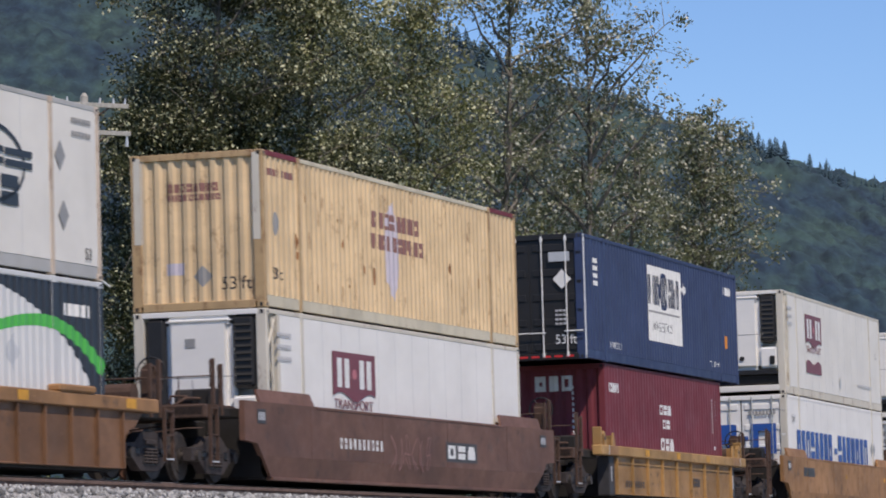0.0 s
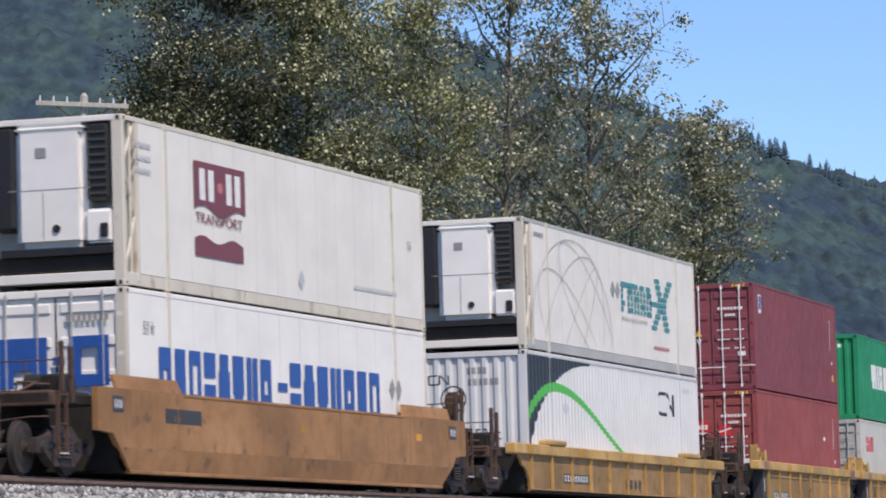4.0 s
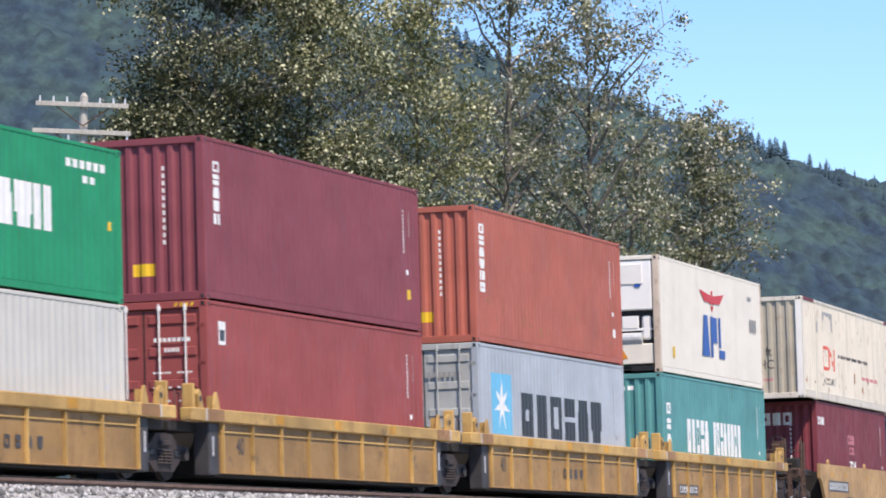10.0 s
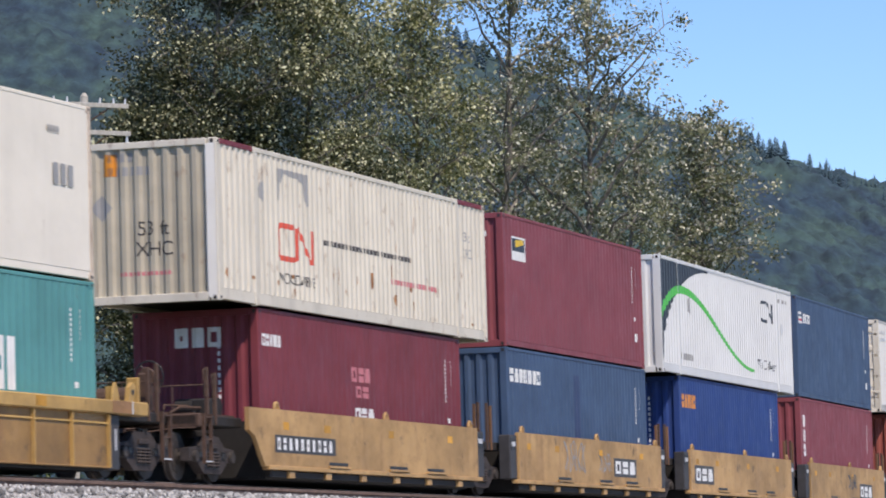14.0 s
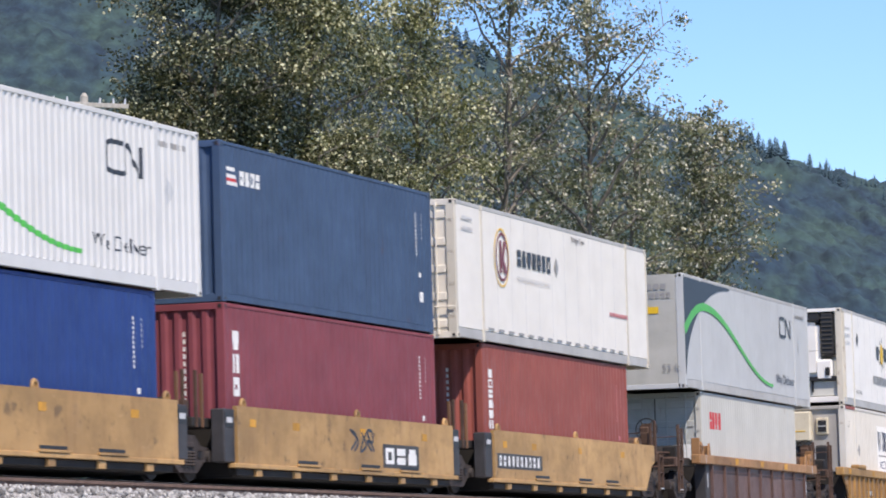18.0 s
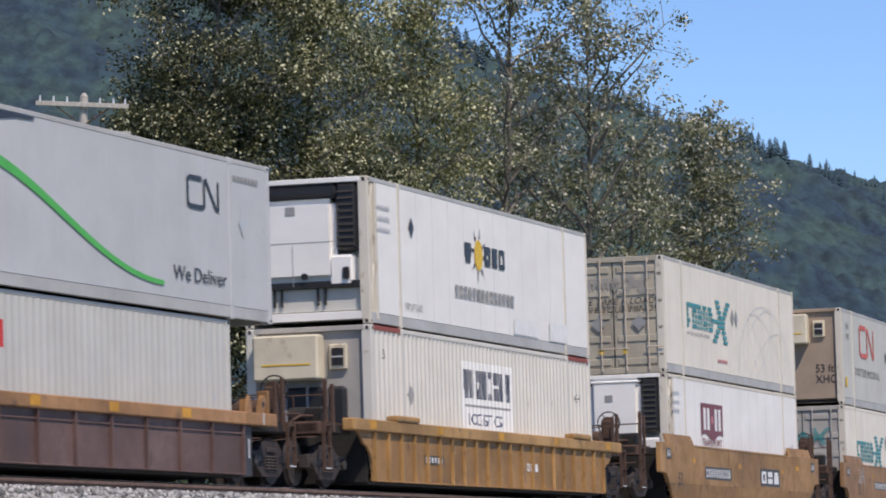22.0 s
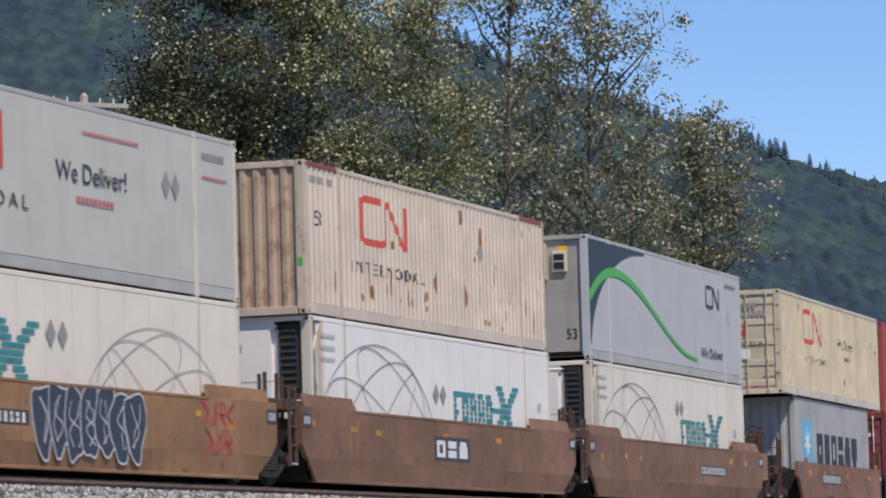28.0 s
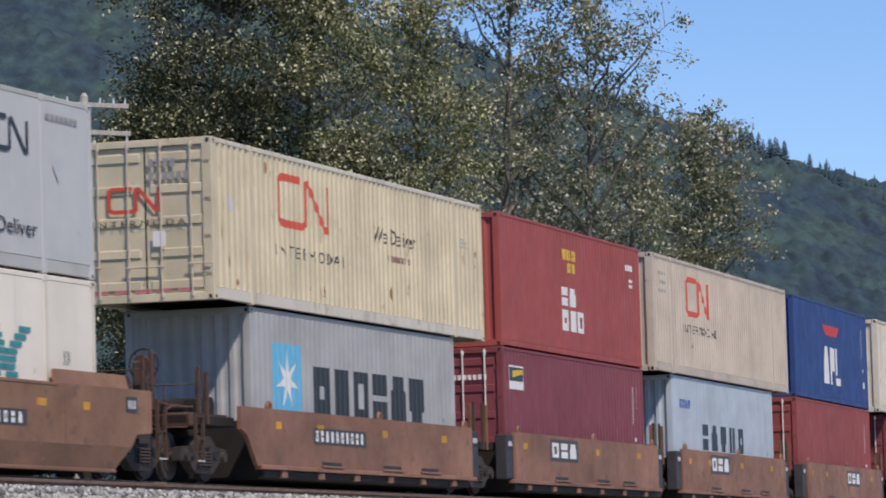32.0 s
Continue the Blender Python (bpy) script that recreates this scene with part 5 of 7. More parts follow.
            for x in (-2.6, 1.0, 3.4) if sy < 0 else ():
                B("sill_slot", car, M["black"], x - 0.55, x + 0.55, sy * 1.502, sy * 1.506, 0.40, 0.455)
                B("sill_lip", car, m, x - 0.62, x + 0.62, sy * 1.50, sy * 1.55, 0.345, 0.385, 0.006)
            for x in (-5.9, 0.4, 5.9):
                put("lifting_eye", ring_mesh(0.10, 0.035), m, car, (x, sy * 1.46, top + 0.02), (90, 0, 0))
            for sx, e in ((-1, ends[0]), (1, ends[1])):
                if e != "own":
                    B("end_column", car, M["column"], sx * 6.32, sx * 6.85, sy * 1.46, sy * 1.2, 0.35, 1.30, 0.02, "dark grimy end column")
                    B("capacity_plate", car, M["black"], sx * 6.40, sx * 6.80, sy * 1.462, sy * 1.468, 0.98, 1.22)
                    B("capacity_marking", car, M["k_palegrey"], sx * 6.46, sx * 6.74, sy * 1.469, sy * 1.471, 1.05, 1.15)
            for x, w in ((-5.5, 0.3), (-3.2, 0.36), (0.6, 0.3), (4.4, 0.34)) if sy < 0 else ():
                B("paint_patch", car, M["patch"], x - w / 2, x + w / 2, sy * 1.502, sy * 1.504, top - 0.36, top - 0.22)
    for sx, e in ((-1, ends[0]), (1, ends[1])):
        if e == "own":
            truck(car, sx * own)
            end_deck(car, m, sx, (9.2 if long else 7.0), (11.2 if long else 9.3), top if long or rib else 1.3, kind, wheel=sx > 0)
        else:
            h = half[0 if sx < 0 else 1]
            if e == "share":
                truck(car, sx * h)
            x0 = (9.0 if long else 6.4)
            B("end_platform", car, M["underframe"], sx * x0, sx * (h - 0.12), -1.15, 1.15, top - 0.40, top - 0.22, 0.02)
            B("joint_casting", car, M["underframe"], sx * (x0 - 0.4), sx * (h - 0.05 if e == "share" else h - 0.3), -0.35, 0.35, 0.80, top - 0.40, 0.03)
            for sy in (-1, 1):
                if rib:
                    bent("grab_iron", car, M["rust"], [(sx * (h - 0.5), sy * 1.2, top - 0.2), (sx * (h - 0.5), sy * 1.2, top + 0.25), (sx * (h - 0.3), sy * 1.2, top + 0.3), (sx * (h - 0.25), sy * 1.2, top - 0.2)], 0.014)
                else:
                    for d, hh in ((0.30, 0.60), (0.58, 0.55)):
                        B("end_post", car, M["rust"] if long or d < 0.5 else M["car_mustard"], sx * (h - d) - 0.03, sx * (h - d) + 0.03, sy * 1.12, sy * 1.18, top - 0.4, top + hh, 0.006)
                if sx < 0 and long:
                    ladder(car, M["car_dark"], sx * (h - 0.3), sy * 1.44, 0.35, top + 0.35, 0.32)
            if long:
                B("joint_deck", car, M["rust"], sx * 8.95, sx * (h - 0.08), -1.42, 1.42, top - 0.10, top + 0.10, 0.02)
            bent("air_line", car, M["rubber"], [(sx * (h - 0.6), -0.6, top - 0.1), (sx * (h - 0.3), -0.6, top + 0.1), (sx * h, -0.6, top + 0.12)], 0.03)
            B("end_box", car, M["rust"], sx * (h - 0.9), sx * (h - 0.6), -0.8, -0.3, top - 0.22, top + 0.12, 0.03)
    return c

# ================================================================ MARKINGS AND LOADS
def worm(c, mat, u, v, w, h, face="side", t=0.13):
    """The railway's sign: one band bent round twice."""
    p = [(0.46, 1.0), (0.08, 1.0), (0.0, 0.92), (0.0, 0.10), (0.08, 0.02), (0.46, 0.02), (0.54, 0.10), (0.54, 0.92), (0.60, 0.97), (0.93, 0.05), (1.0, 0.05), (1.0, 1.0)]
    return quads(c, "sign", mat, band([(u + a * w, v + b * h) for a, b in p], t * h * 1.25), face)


def swoosh(c, flip=False):
    """A slate quarter behind a white bow, and a green wave that runs down the side."""
    f = (lambda q: [(c.L - a, b) for a, b in q][::-1]) if flip else (lambda q: q)
    edge = lambda u: 0.3 + 2.45 * max(0.0, 1 - (max(0, 5.5 - u) / 5.4) ** 2) ** 0.55
    us = [0.02, 0.12, 0.25, 0.45, 0.7, 1.0, 1.4, 1.9, 2.5, 3.2, 4.0, 4.8, 5.5]
    H = c.H - 0.10
    quads(c, "slate_field", "k_slate", [f([(a, edge(a)), (b, edge(b)), (b, H), (a, H)]) for a, b in zip(us, us[1:])], d=0.0055)
    wave = lambda u: 2.16 - 0.125 * (2.4 - u) ** 2 if u < 2.4 else 1.31 + 0.85 * math.cos((u - 2.4) / 8.5 * math.pi)
    pts = [(0.03 + i * 0.435, wave(0.03 + i * 0.435)) for i in range(26)]
    quads(c, "green_wave", "k_green", [f([tuple(p) for p in q]) for q in band(pts, lambda k: 0.26 - 0.18 * k ** 0.7)], d=0.009)


def wave_side(c, plain_side=True):
    swoosh(c)
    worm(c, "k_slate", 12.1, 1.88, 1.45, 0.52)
    words(c, "We Deliver", 11.35, 0.56, 0.26, "k_slate", wide=1.45)
    dashes(c, "number", "k_grey", 14.3, 2.5, 1.3, 0.10, 7)
    diamonds(c, "k_silver", 14.55, 1.5, 0.4, 0.5)


def globe(c, u, r, base=0.2, top=2.05, mat="k_slate", flip=1):
    """The upper half of a tilted wire globe: its rim, meridians and parallels, one line each."""
    for a1, b1, turn, ox, oy in ((1.0, 1.0, 0, 0, 0), (1.0, 0.62, 52, 0, 0), (1.0, 0.16, 52, 0, 0), (0.98, 0.42, -38, 0, 0), (0.80, 0.30, -38, 0.33, 0.42)):
        k, s, run = math.cos(radians(turn)), math.sin(radians(turn)), []
        arcs = []
        for q in range(73):
            p, w = a1 * math.cos(q * math.pi / 36), b1 * math.sin(q * math.pi / 36)
            x, y = ox + p * k - w * s, oy + p * s + w * k
            if y > 0.02 and x * x + y * y < 1.06:
                run.append((u + r * x * flip, base + top * y))
            elif len(run) > 1:
                arcs += band(run, 0.019)
                run = []
            else:
                run = []
        if len(run) > 1:
            arcs += band(run, 0.019)
        quads(c, "globe_line", mat, arcs, d=0.006 + 0.0005 * abs(turn) / 38)


def stripes_name(c, u, v, w, h, mat="k_teal", tag=True, face="side"):
    """A striped trade mark: a row of barred blocks and a tall crossed figure."""
    polys = []
    bw = w * 0.62 / 5
    for i in range(5):
        a = u + i * bw
        for j in range(5):
            z = v + 0.22 * h + j * 0.115 * h
            if j == 4:
                polys.append(rect(a, z, bw * (0.98 if i < 2 else 0.7), 0.085 * h))
            else:
                polys.append(rect(a + 0.05 * bw, z, bw * 0.3, 0.085 * h))
                if i != 0:
                    polys.append(rect(a + 0.55 * bw, z, bw * 0.3, 0.085 * h))
                if (i + j) % 3 == 1:
                    polys.append(rect(a + 0.3 * bw, z, bw * 0.3, 0.085 * h))
    x0, xw = u + 0.62 * w, 0.38 * w
    for j in range(9):
        k = abs(j - 4) / 4
        z = v + h * j / 9
        sh = 0.10 * xw * (j - 4) / 4
        if j == 4:
            polys.append(rect(x0 - 0.15 * xw, z, xw * 0.9, 0.075 * h))
        else:
            polys.append(rect(x0 + xw * (0.36 - 0.32 * k) + sh, z, xw * 0.26, 0.075 * h))
            polys.append(rect(x0 + xw * (0.42 + 0.30 * k) + sh, z, xw * 0.26, 0.075 * h))
    quads(c, "striped_mark", mat, polys, face)
    if tag:
        words(c, "WE TAKE A LOAD OFF YOUR MIND", u, v + 0.06 * h, 0.085, "k_grey", face, wide=1.35)


def badge(c, u, v, w=2.55, h=0.85, word=True):
    """Maroon badge with two pale figures over the word below."""
    wavy = [(u + w * i / 10, v + 0.10 * h * math.sin(i * 0.9)) for i in range(11)]
    quads(c, "badge", "k_brown", [[wavy[i], wavy[i + 1], (wavy[i + 1][0], v + h), (wavy[i][0], v + h)] for i in range(10)])
    for a in (0.10, 0.27, 0.62, 0.79):
        quads(c, "badge_figure", "k_white", [rect(u + a * w, v + 0.2 * h, 0.11 * w, 0.66 * h)], d=0.009)
    quads(c, "badge_dot", "k_pink", [[(u + w * (0.5 + 0.055 * math.cos(a)), v + h * (0.52 + 0.12 * math.sin(a))) for a in np.linspace(0, 5.9, 12)]], d=0.010)
    if word:
        words(c, "TRANSPORT", u + 0.02 * w, v - 0.28 * h, 0.19, "k_brown", wide=1.55)


def codes(c, mat, u=0.4, v=2.35, rows=3, face="side"):
    for i in range(rows):
        dashes(c, "code_line", mat, u, v - i * 0.22, 0.8, 0.085, 8 - 2 * (i % 2), face)


def tail_marks(c, mat, extra="k_yellow"):
    """Columns of small print and a tag near the far end of an ocean box."""
    L = c.L
    dashes(c, "code_column", mat, L - 1.0, 1.55, 0.05, 0.9, 11, up=True)
    dashes(c, "code_column", mat, L - 0.62, 1.9, 0.035, 0.55, 6, up=True)
    quads(c, "tag", extra, [rect(L - 0.8, 0.62, 0.22, 0.2)])
    quads(c, "tag", mat, [rect(L - 0.85, 1.12, 0.14, 0.1)])


def front_codes(c, mat, tag=True):
    """Column of small print on the end panel, with a tag."""
    dashes(c, "code_column", mat, 1.62, 1.0, 0.05, 1.45, 11, "end", up=True)
    if tag:
        quads(c, "yellow_tag", "k_yellow", [rect(1.05, 0.45, 0.42, 0.22)], "end")


def header_stripes(c):
    """Yellow and black slant stripes at the top corners."""
    for u in (0.22, c.W - 0.62):
        quads(c, "hazard_marking", "k_yellow", [[(u + i * 0.1, c.H - 0.10), (u + i * 0.1 + 0.05, c.H - 0.10), (u + i * 0.1 + 0.08, c.H - 0.03), (u + i * 0.1 + 0.03, c.H - 0.03)] for i in range(4)], "end", 0.003)
    quads(c, "hazard_marking", "k_yellow", [[(0.25 + i * 0.14, c.H - 0.06), (0.32 + i * 0.14, c.H - 0.06), (0.36 + i * 0.14, c.H - 0.015), (0.29 + i * 0.14, c.H - 0.015)] for i in range(4)], d=0.003)


def door_codes(c, mat="k_white"):
    for i, (a, b, w, n) in enumerate(((1.42, 2.18, 0.72, 6), (1.62, 2.0, 0.3, 3), (1.40, 1.62, 0.36, 3), (1.86, 1.62, 0.3, 2), (1.40, 1.36, 0.36, 3), (1.86, 1.36, 0.3, 2), (1.40, 1.12, 0.34, 3), (1.86, 1.12, 0.3, 2))):
        dashes(c, "door_print", mat, a, b, w, 0.075 if i < 2 else 0.035, n + 2, "end")
    quads(c, "door_label", mat, [rect(1.95, 0.92, 0.22, 0.12)], "end")


def plate(car, x0, x1, z0, z1, n, white=True, back="k_plate"):
    """Painted number panel with plain bars."""
    c = Box()
    c.root, c.L, c.W, c.proud = car.root, 0.0, car.face, 0
    if back:
        quads(c, "number_panel", back, [rect(x0, z0, x1 - x0, z1 - z0)], d=0.004)
    h = (z1 - z0) * 0.68
    st = (x1 - x0) * 0.94 / n
    polys = []
    for i in range(n):
        for x, y, a, b in GLYPH[(i * 3) % 7]:
            polys.append(rect(x0 + (x1 - x0) * 0.03 + (i + 0.1) * st + x * st * (0.5 if n > 3 else 0.75), z0 + (z1 - z0) * 0.16 + y * h, a * st * (0.5 if n > 3 else 0.75), b * h))
    tagged(quads(c, "panel_marking", "k_white" if white else "k_plate", polys, d=0.008), kind="stuff")


def smooth_line(pts, steps=6):
    """A soft curve through these points."""
    out = []
    for i in range(len(pts) - 1):
        p0, p1, p2, p3 = (Vector(pts[max(0, min(len(pts) - 1, i + d))]) for d in (-1, 0, 1, 2))
        for k in range(steps):
            t = k / steps
            out.append(tuple(0.5 * (2 * p1 + (p2 - p0) * t + (2 * p0 - 5 * p1 + 4 * p2 - p3) * t * t + (3 * p1 - p0 - 3 * p2 + p3) * t ** 3)))
    return out + [tuple(pts[-1])]


def graffiti(car, x0, x1, z0, z1, mat, seed, fill=None, t=0.05):
    """A spray-painted scrawl: bulging filled forms with an outline, or loops of bold line."""
    c = Box()
    c.root, c.L, c.W, c.proud = car.root, 0.0, 3.0, 0
    rd = random.Random(seed)
    n = max(3, round((x1 - x0) / (0.62 if fill else 0.42)))
    w, h = (x1 - x0) / n, z1 - z0
    for i in range(n):
        cx, cz = x0 + (i + 0.5) * w, z0 + h * (0.5 + 0.04 * math.sin(i * 2.1))
        if fill:
            ring = []
            for k in range(20):
                a = 2 * math.pi * k / 20
                q = 1 + 0.10 * math.sin(3 * a + i) + 0.06 * math.cos(5 * a + 2 * i)
                taper = 1.0 if math.sin(a) > 0 else 1.0 + 0.45 * math.sin(a)
                ring.append((cx + w * 0.72 * q * taper * math.copysign(abs(math.cos(a)) ** 0.6, math.cos(a)), cz + h * 0.49 * q * math.copysign(abs(math.sin(a)) ** 0.8, math.sin(a))))
            quads(c, "graffiti_fill", fill, [ring], d=0.004 + 0.0012 * i)
            lines = band(ring + ring[:2], t)
            for _ in range(2):
                lines += band(smooth_line([(cx + w * rd.uniform(-0.4, 0.4), cz + h * q) for q in (0.32, 0.1, -0.08, -0.3)], 3), t * 0.7)
            quads(c, "graffiti_outline", mat, lines, d=0.0046 + 0.0012 * i)
        else:
            ks = ((0.05, 0.5, 0.95, 0.75, 0.45, 0.1), (0.95, 0.4, 0.05, 0.35, 0.9), (0.1, 0.9, 0.95, 0.5, 0.5, 0.08))[i % 3]
            pts = [(cx + w * (0.42 * math.sin(2.2 * j + i) + rd.uniform(-0.12, 0.12)), z0 + h * k) for j, k in enumerate(ks)]
            quads(c, "graffiti_stroke", mat, band(smooth_line(pts, 5), t), d=0.004 + 0.0008 * i)


def number53(car, x, z):
    c = Box()
    c.root, c.L, c.W, c.proud = car.root, 0.0, 3.0, 0
    words(c, "53", x, z, 0.34, "k_plate", wide=1.1)


def number40(car, x, z):
    c = Box()
    c.root, c.L, c.W, c.proud = car.root, 0.0, 2.82, 0
    words(c, "40", x, z, 0.32, "k_plate", wide=0.9)


def ocean(label, mat, end="ribs", size=40, **k):
    c = container(label, size, mat, end, **k)
    return c


def rail_ends(c, mat):
    """Top rail painted another colour over the two short end bays."""
    for a, b in ((0.12, c.L / 2 - 6.17), (c.L / 2 + 6.17, c.L - 0.12)):
        B("rail_paint", c.root, M[mat], a - c.L / 2, b - c.L / 2, -c.W / 2 + 0.001, -c.W / 2 + 0.05, c.H - 0.095, c.H - 0.002, 0.004)


def rust_runs(c, seed, count, low=0.9, big=1.0):
    """Rust that has bled from dents and seams and run down the ribs."""
    rd, polys, H = random.Random(seed), [], c.H
    for _ in range(count):
        u = rd.uniform(0.25, c.L - 0.25)
        v = rd.uniform(0.3, H - 0.3) if rd.random() > low else 0.28 + abs(rd.gauss(0, 0.35))
        w, h = rd.uniform(0.02, 0.07) * big, rd.uniform(0.08, 0.42) * big
        left = [(u - w * (0.35 + 0.65 * math.sin(math.pi * k) + rd.uniform(-0.15, 0.15)), v + h * k) for k in (0.0, 0.3, 0.6, 0.85, 1.0)]
        right = [(u + w * (0.30 + 0.60 * math.sin(math.pi * k) + rd.uniform(-0.15, 0.15)), v + h * k) for k in (1.0, 0.8, 0.5, 0.25, 0.0)]
        polys.append(left + right)
    tagged(quads(c, "rust_staining", "rust_bloom", [q for q in polys if max(b for a, b in q) < H - 0.1], d=0.0035), kind="stuff")


STACKS = {}


def stack(key):
    def keep(f):
        STACKS[key] = f
        return f
    return keep


@stack("A")
def _(car):
    up = container("dirty white smooth-sided container with rust-brown edges", 53, "white", "plain", "flat", rail="silver", frame_mat="rustypink")
    quads(up, "ring_mark", "k_slate", band([(11.75 + 1.35 * math.cos(a), 1.65 + 0.62 * math.sin(a)) for a in np.linspace(0, 6.28, 25)], 0.07))
    quads(up, "blue_bar_mark", "k_slate", [rect(10.3, 1.82, 2.0, 0.10), rect(10.3, 1.64, 2.0, 0.10)], d=0.009)
    quads(up, "grey_bar_mark", "k_slate", [rect(12.35, 1.80, 1.05, 0.11), rect(12.35, 1.62, 1.05, 0.11)], d=0.009)
    blocks(up, "trade_mark", "k_slate", 11.4, 1.0, 1.6, 0.48, 2)
    diamonds(up, "k_grey", 14.3, 1.72, 0.42, 0.5), diamonds(up, "k_grey", 14.4, 0.75, 0.42, 0.5)
    codes(up, "k_grey", 15.0, 2.55, 2)
    words(up, "53", 15.45, 0.32, 0.2, "k_plate")
    low = container("grey ribbed container with slate field and green wave", 53, "greywhite", "ribs")
    swoosh(low, True)
    diamonds(low, "k_silver", 12.3, 1.3, 0.5, 0.6)
    dashes(low, "number", "k_white", 14.55, 2.28, 1.2, 0.2, 5)
    plate(car, -2.0, 0.2, 0.55, 0.78, 7, back=None)
    return low, up


@stack("B")
def _(car):
    up = container("rust-streaked cream ribbed container with faded lettering", 53, "cream", "ribs", rail="shop_cream", frame_mat="rustycream")
    rail_ends(up, "winered"), rust_runs(up, 1, 26, 0.6, 0.8)
    blocks(up, "faded_name", "k_faded", 6.35, 1.92, 3.0, 0.32, 8, k=1)
    blocks(up, "faded_name", "k_faded", 6.2, 1.5, 3.4, 0.30, 10, k=2)
    quads(up, "pale_ghost_mark", "k_lilac", [[(7.2, 0.9), (7.7, 0.45), (8.0, 1.5), (7.7, 2.55), (7.15, 2.2)]], d=0.0045)
    words(up, "53 ft", 0.45, 0.55, 0.22, "k_plate", wide=1.0)
    diamonds(up, "k_grey", 0.5, 1.35, 0.4, 0.45)
    dashes(up, "number", "k_faded", 0.35, 2.45, 1.4, 0.13, 6)
    blocks(up, "faded_name", "k_faded", 0.72, 2.18, 1.0, 0.16, 8, "end", 1)
    blocks(up, "faded_name", "k_faded", 0.70, 2.02, 1.06, 0.12, 10, "end", 2)
    quads(up, "pale_ghost_mark", "k_lilac", [rect(0.66, 0.66, 0.36, 0.22)], "end")
    words(up, "53 ft", 1.72, 0.36, 0.24, "k_plate", "end", wide=0.95)
    diamonds(up, "k_grey", 1.18, 0.42, 0.38, 0.4, face="end")
    for u in (0.06, 2.36):
        quads(up, "bleached_guard", "oldwhite", [rect(u, 1.25, 0.17, 1.6)], "end", 0.004)
    low = container("white insulated container with cooling unit and maroon badge", 53, "white2", "reefer", "flat", rail="oldwhite", style="cased")
    badge(low, 3.65, 1.43)
    codes(low, "k_palegrey", 0.55, 2.4)
    words(low, "53", 15.2, 1.05, 0.2, "k_grey")
    plate(car, -4.8, -1.95, 0.68, 0.98, 10, back=None)
    plate(car, 1.95, 4.1, 0.62, 1.02, 3)
    graffiti(car, -1.65, 0.95, 0.35, 1.08, "k_faded", 3, t=0.035)
    return low, up


@stack("C")
def _(car):
    up = container("dark navy ribbed container with white logo panel", 53, "navy", "doors", rods="k_white", endmat="black")
    quads(up, "white_edge", "k_white", [rect(0.0, 0.02, 0.13, 2.86)], d=0.005)
    quads(up, "logo_panel", "k_white", [rect(6.25, 0.72, 3.55, 1.85)])
    blocks(up, "logo_name", "navy", 6.35, 1.62, 3.3, 0.72, 8, k=2), quads(up, "logo_rule", "k_grey", [rect(6.35, 1.42, 3.3, 0.05)], d=0.009)
    quads(up, "logo_ring", "navy", band([(7.95 + 0.42 * math.cos(a), 1.98 + 0.42 * math.sin(a)) for a in np.linspace(0.6, 5.7, 16)], 0.10), d=0.012)
    words(up, "LOGISTICS", 6.7, 0.98, 0.24, "k_grey", wide=1.3)
    diamonds(up, "k_white", 9.92, 1.95, 0.42, 0.42)
    words(up, "TOP LIFT ONLY", 2.35, 0.36, 0.14, "k_white", wide=0.85), words(up, "TOP LIFT ONLY", 12.9, 0.36, 0.14, "k_white", wide=0.85)
    dashes(up, "number", "k_white", 1.0, 1.75, 0.34, 0.7, 4, up=True)
    dashes(up, "number", "k_white", 14.6, 2.3, 0.9, 0.2, 4)
    quads(up, "orange_tag", "k_orange", [rect(14.7, 0.9, 0.3, 0.32)])
    dashes(up, "door_number", "k_white", 0.14, 2.2, 0.55, 0.15, 4, "end"), dashes(up, "door_number", "k_white", 0.14, 1.98, 0.85, 0.15, 6, "end")
    quads(up, "door_label", "k_silver", [rect(1.78, 2.26, 0.5, 0.22)], "end", 0.03)
    diamonds(up, "k_white", 1.86, 1.62, 0.44, 0.46, face="end")
    words(up, "53 ft", 1.88, 0.36, 0.22, "k_white", "end", wide=0.9)
    for k in range(4):
        dashes(up, "door_print", "k_palegrey", 1.90, 0.80 + k * 0.1, 0.28, 0.05, 3, "end")
    dashes(up, "reflector_strip", "k_red", 0.2, 0.05, 2.2, 0.05, 8, "end")
    low = ocean("dark red ribbed container with white block lettering", "winered")
    blocks(low, "trade_name", "k_white", 0.75, 2.28, 0.95, 0.36, 3, "end", 1)
    blocks(low, "trade_mark", "k_white", 0.42, 2.24, 1.0, 0.22, 5)
    blocks(low, "trade_mark", "k_white", 5.45, 1.86, 1.3, 0.24, 3), blocks(low, "trade_mark", "k_white", 5.75, 1.52, 0.8, 0.22, 2)
    blocks(low, "trade_name", "k_white", 5.5, 0.98, 1.4, 0.3, 3)
    tail_marks(low, "k_white"), front_codes(low, "k_white", False)
    plate(car, -5.2, -3.2, 0.3, 0.52, 8, white=False, back=None)
    plate(car, 1.8, 2.6, 0.4, 0.7, 3, white=False, back=None)
    return low, up


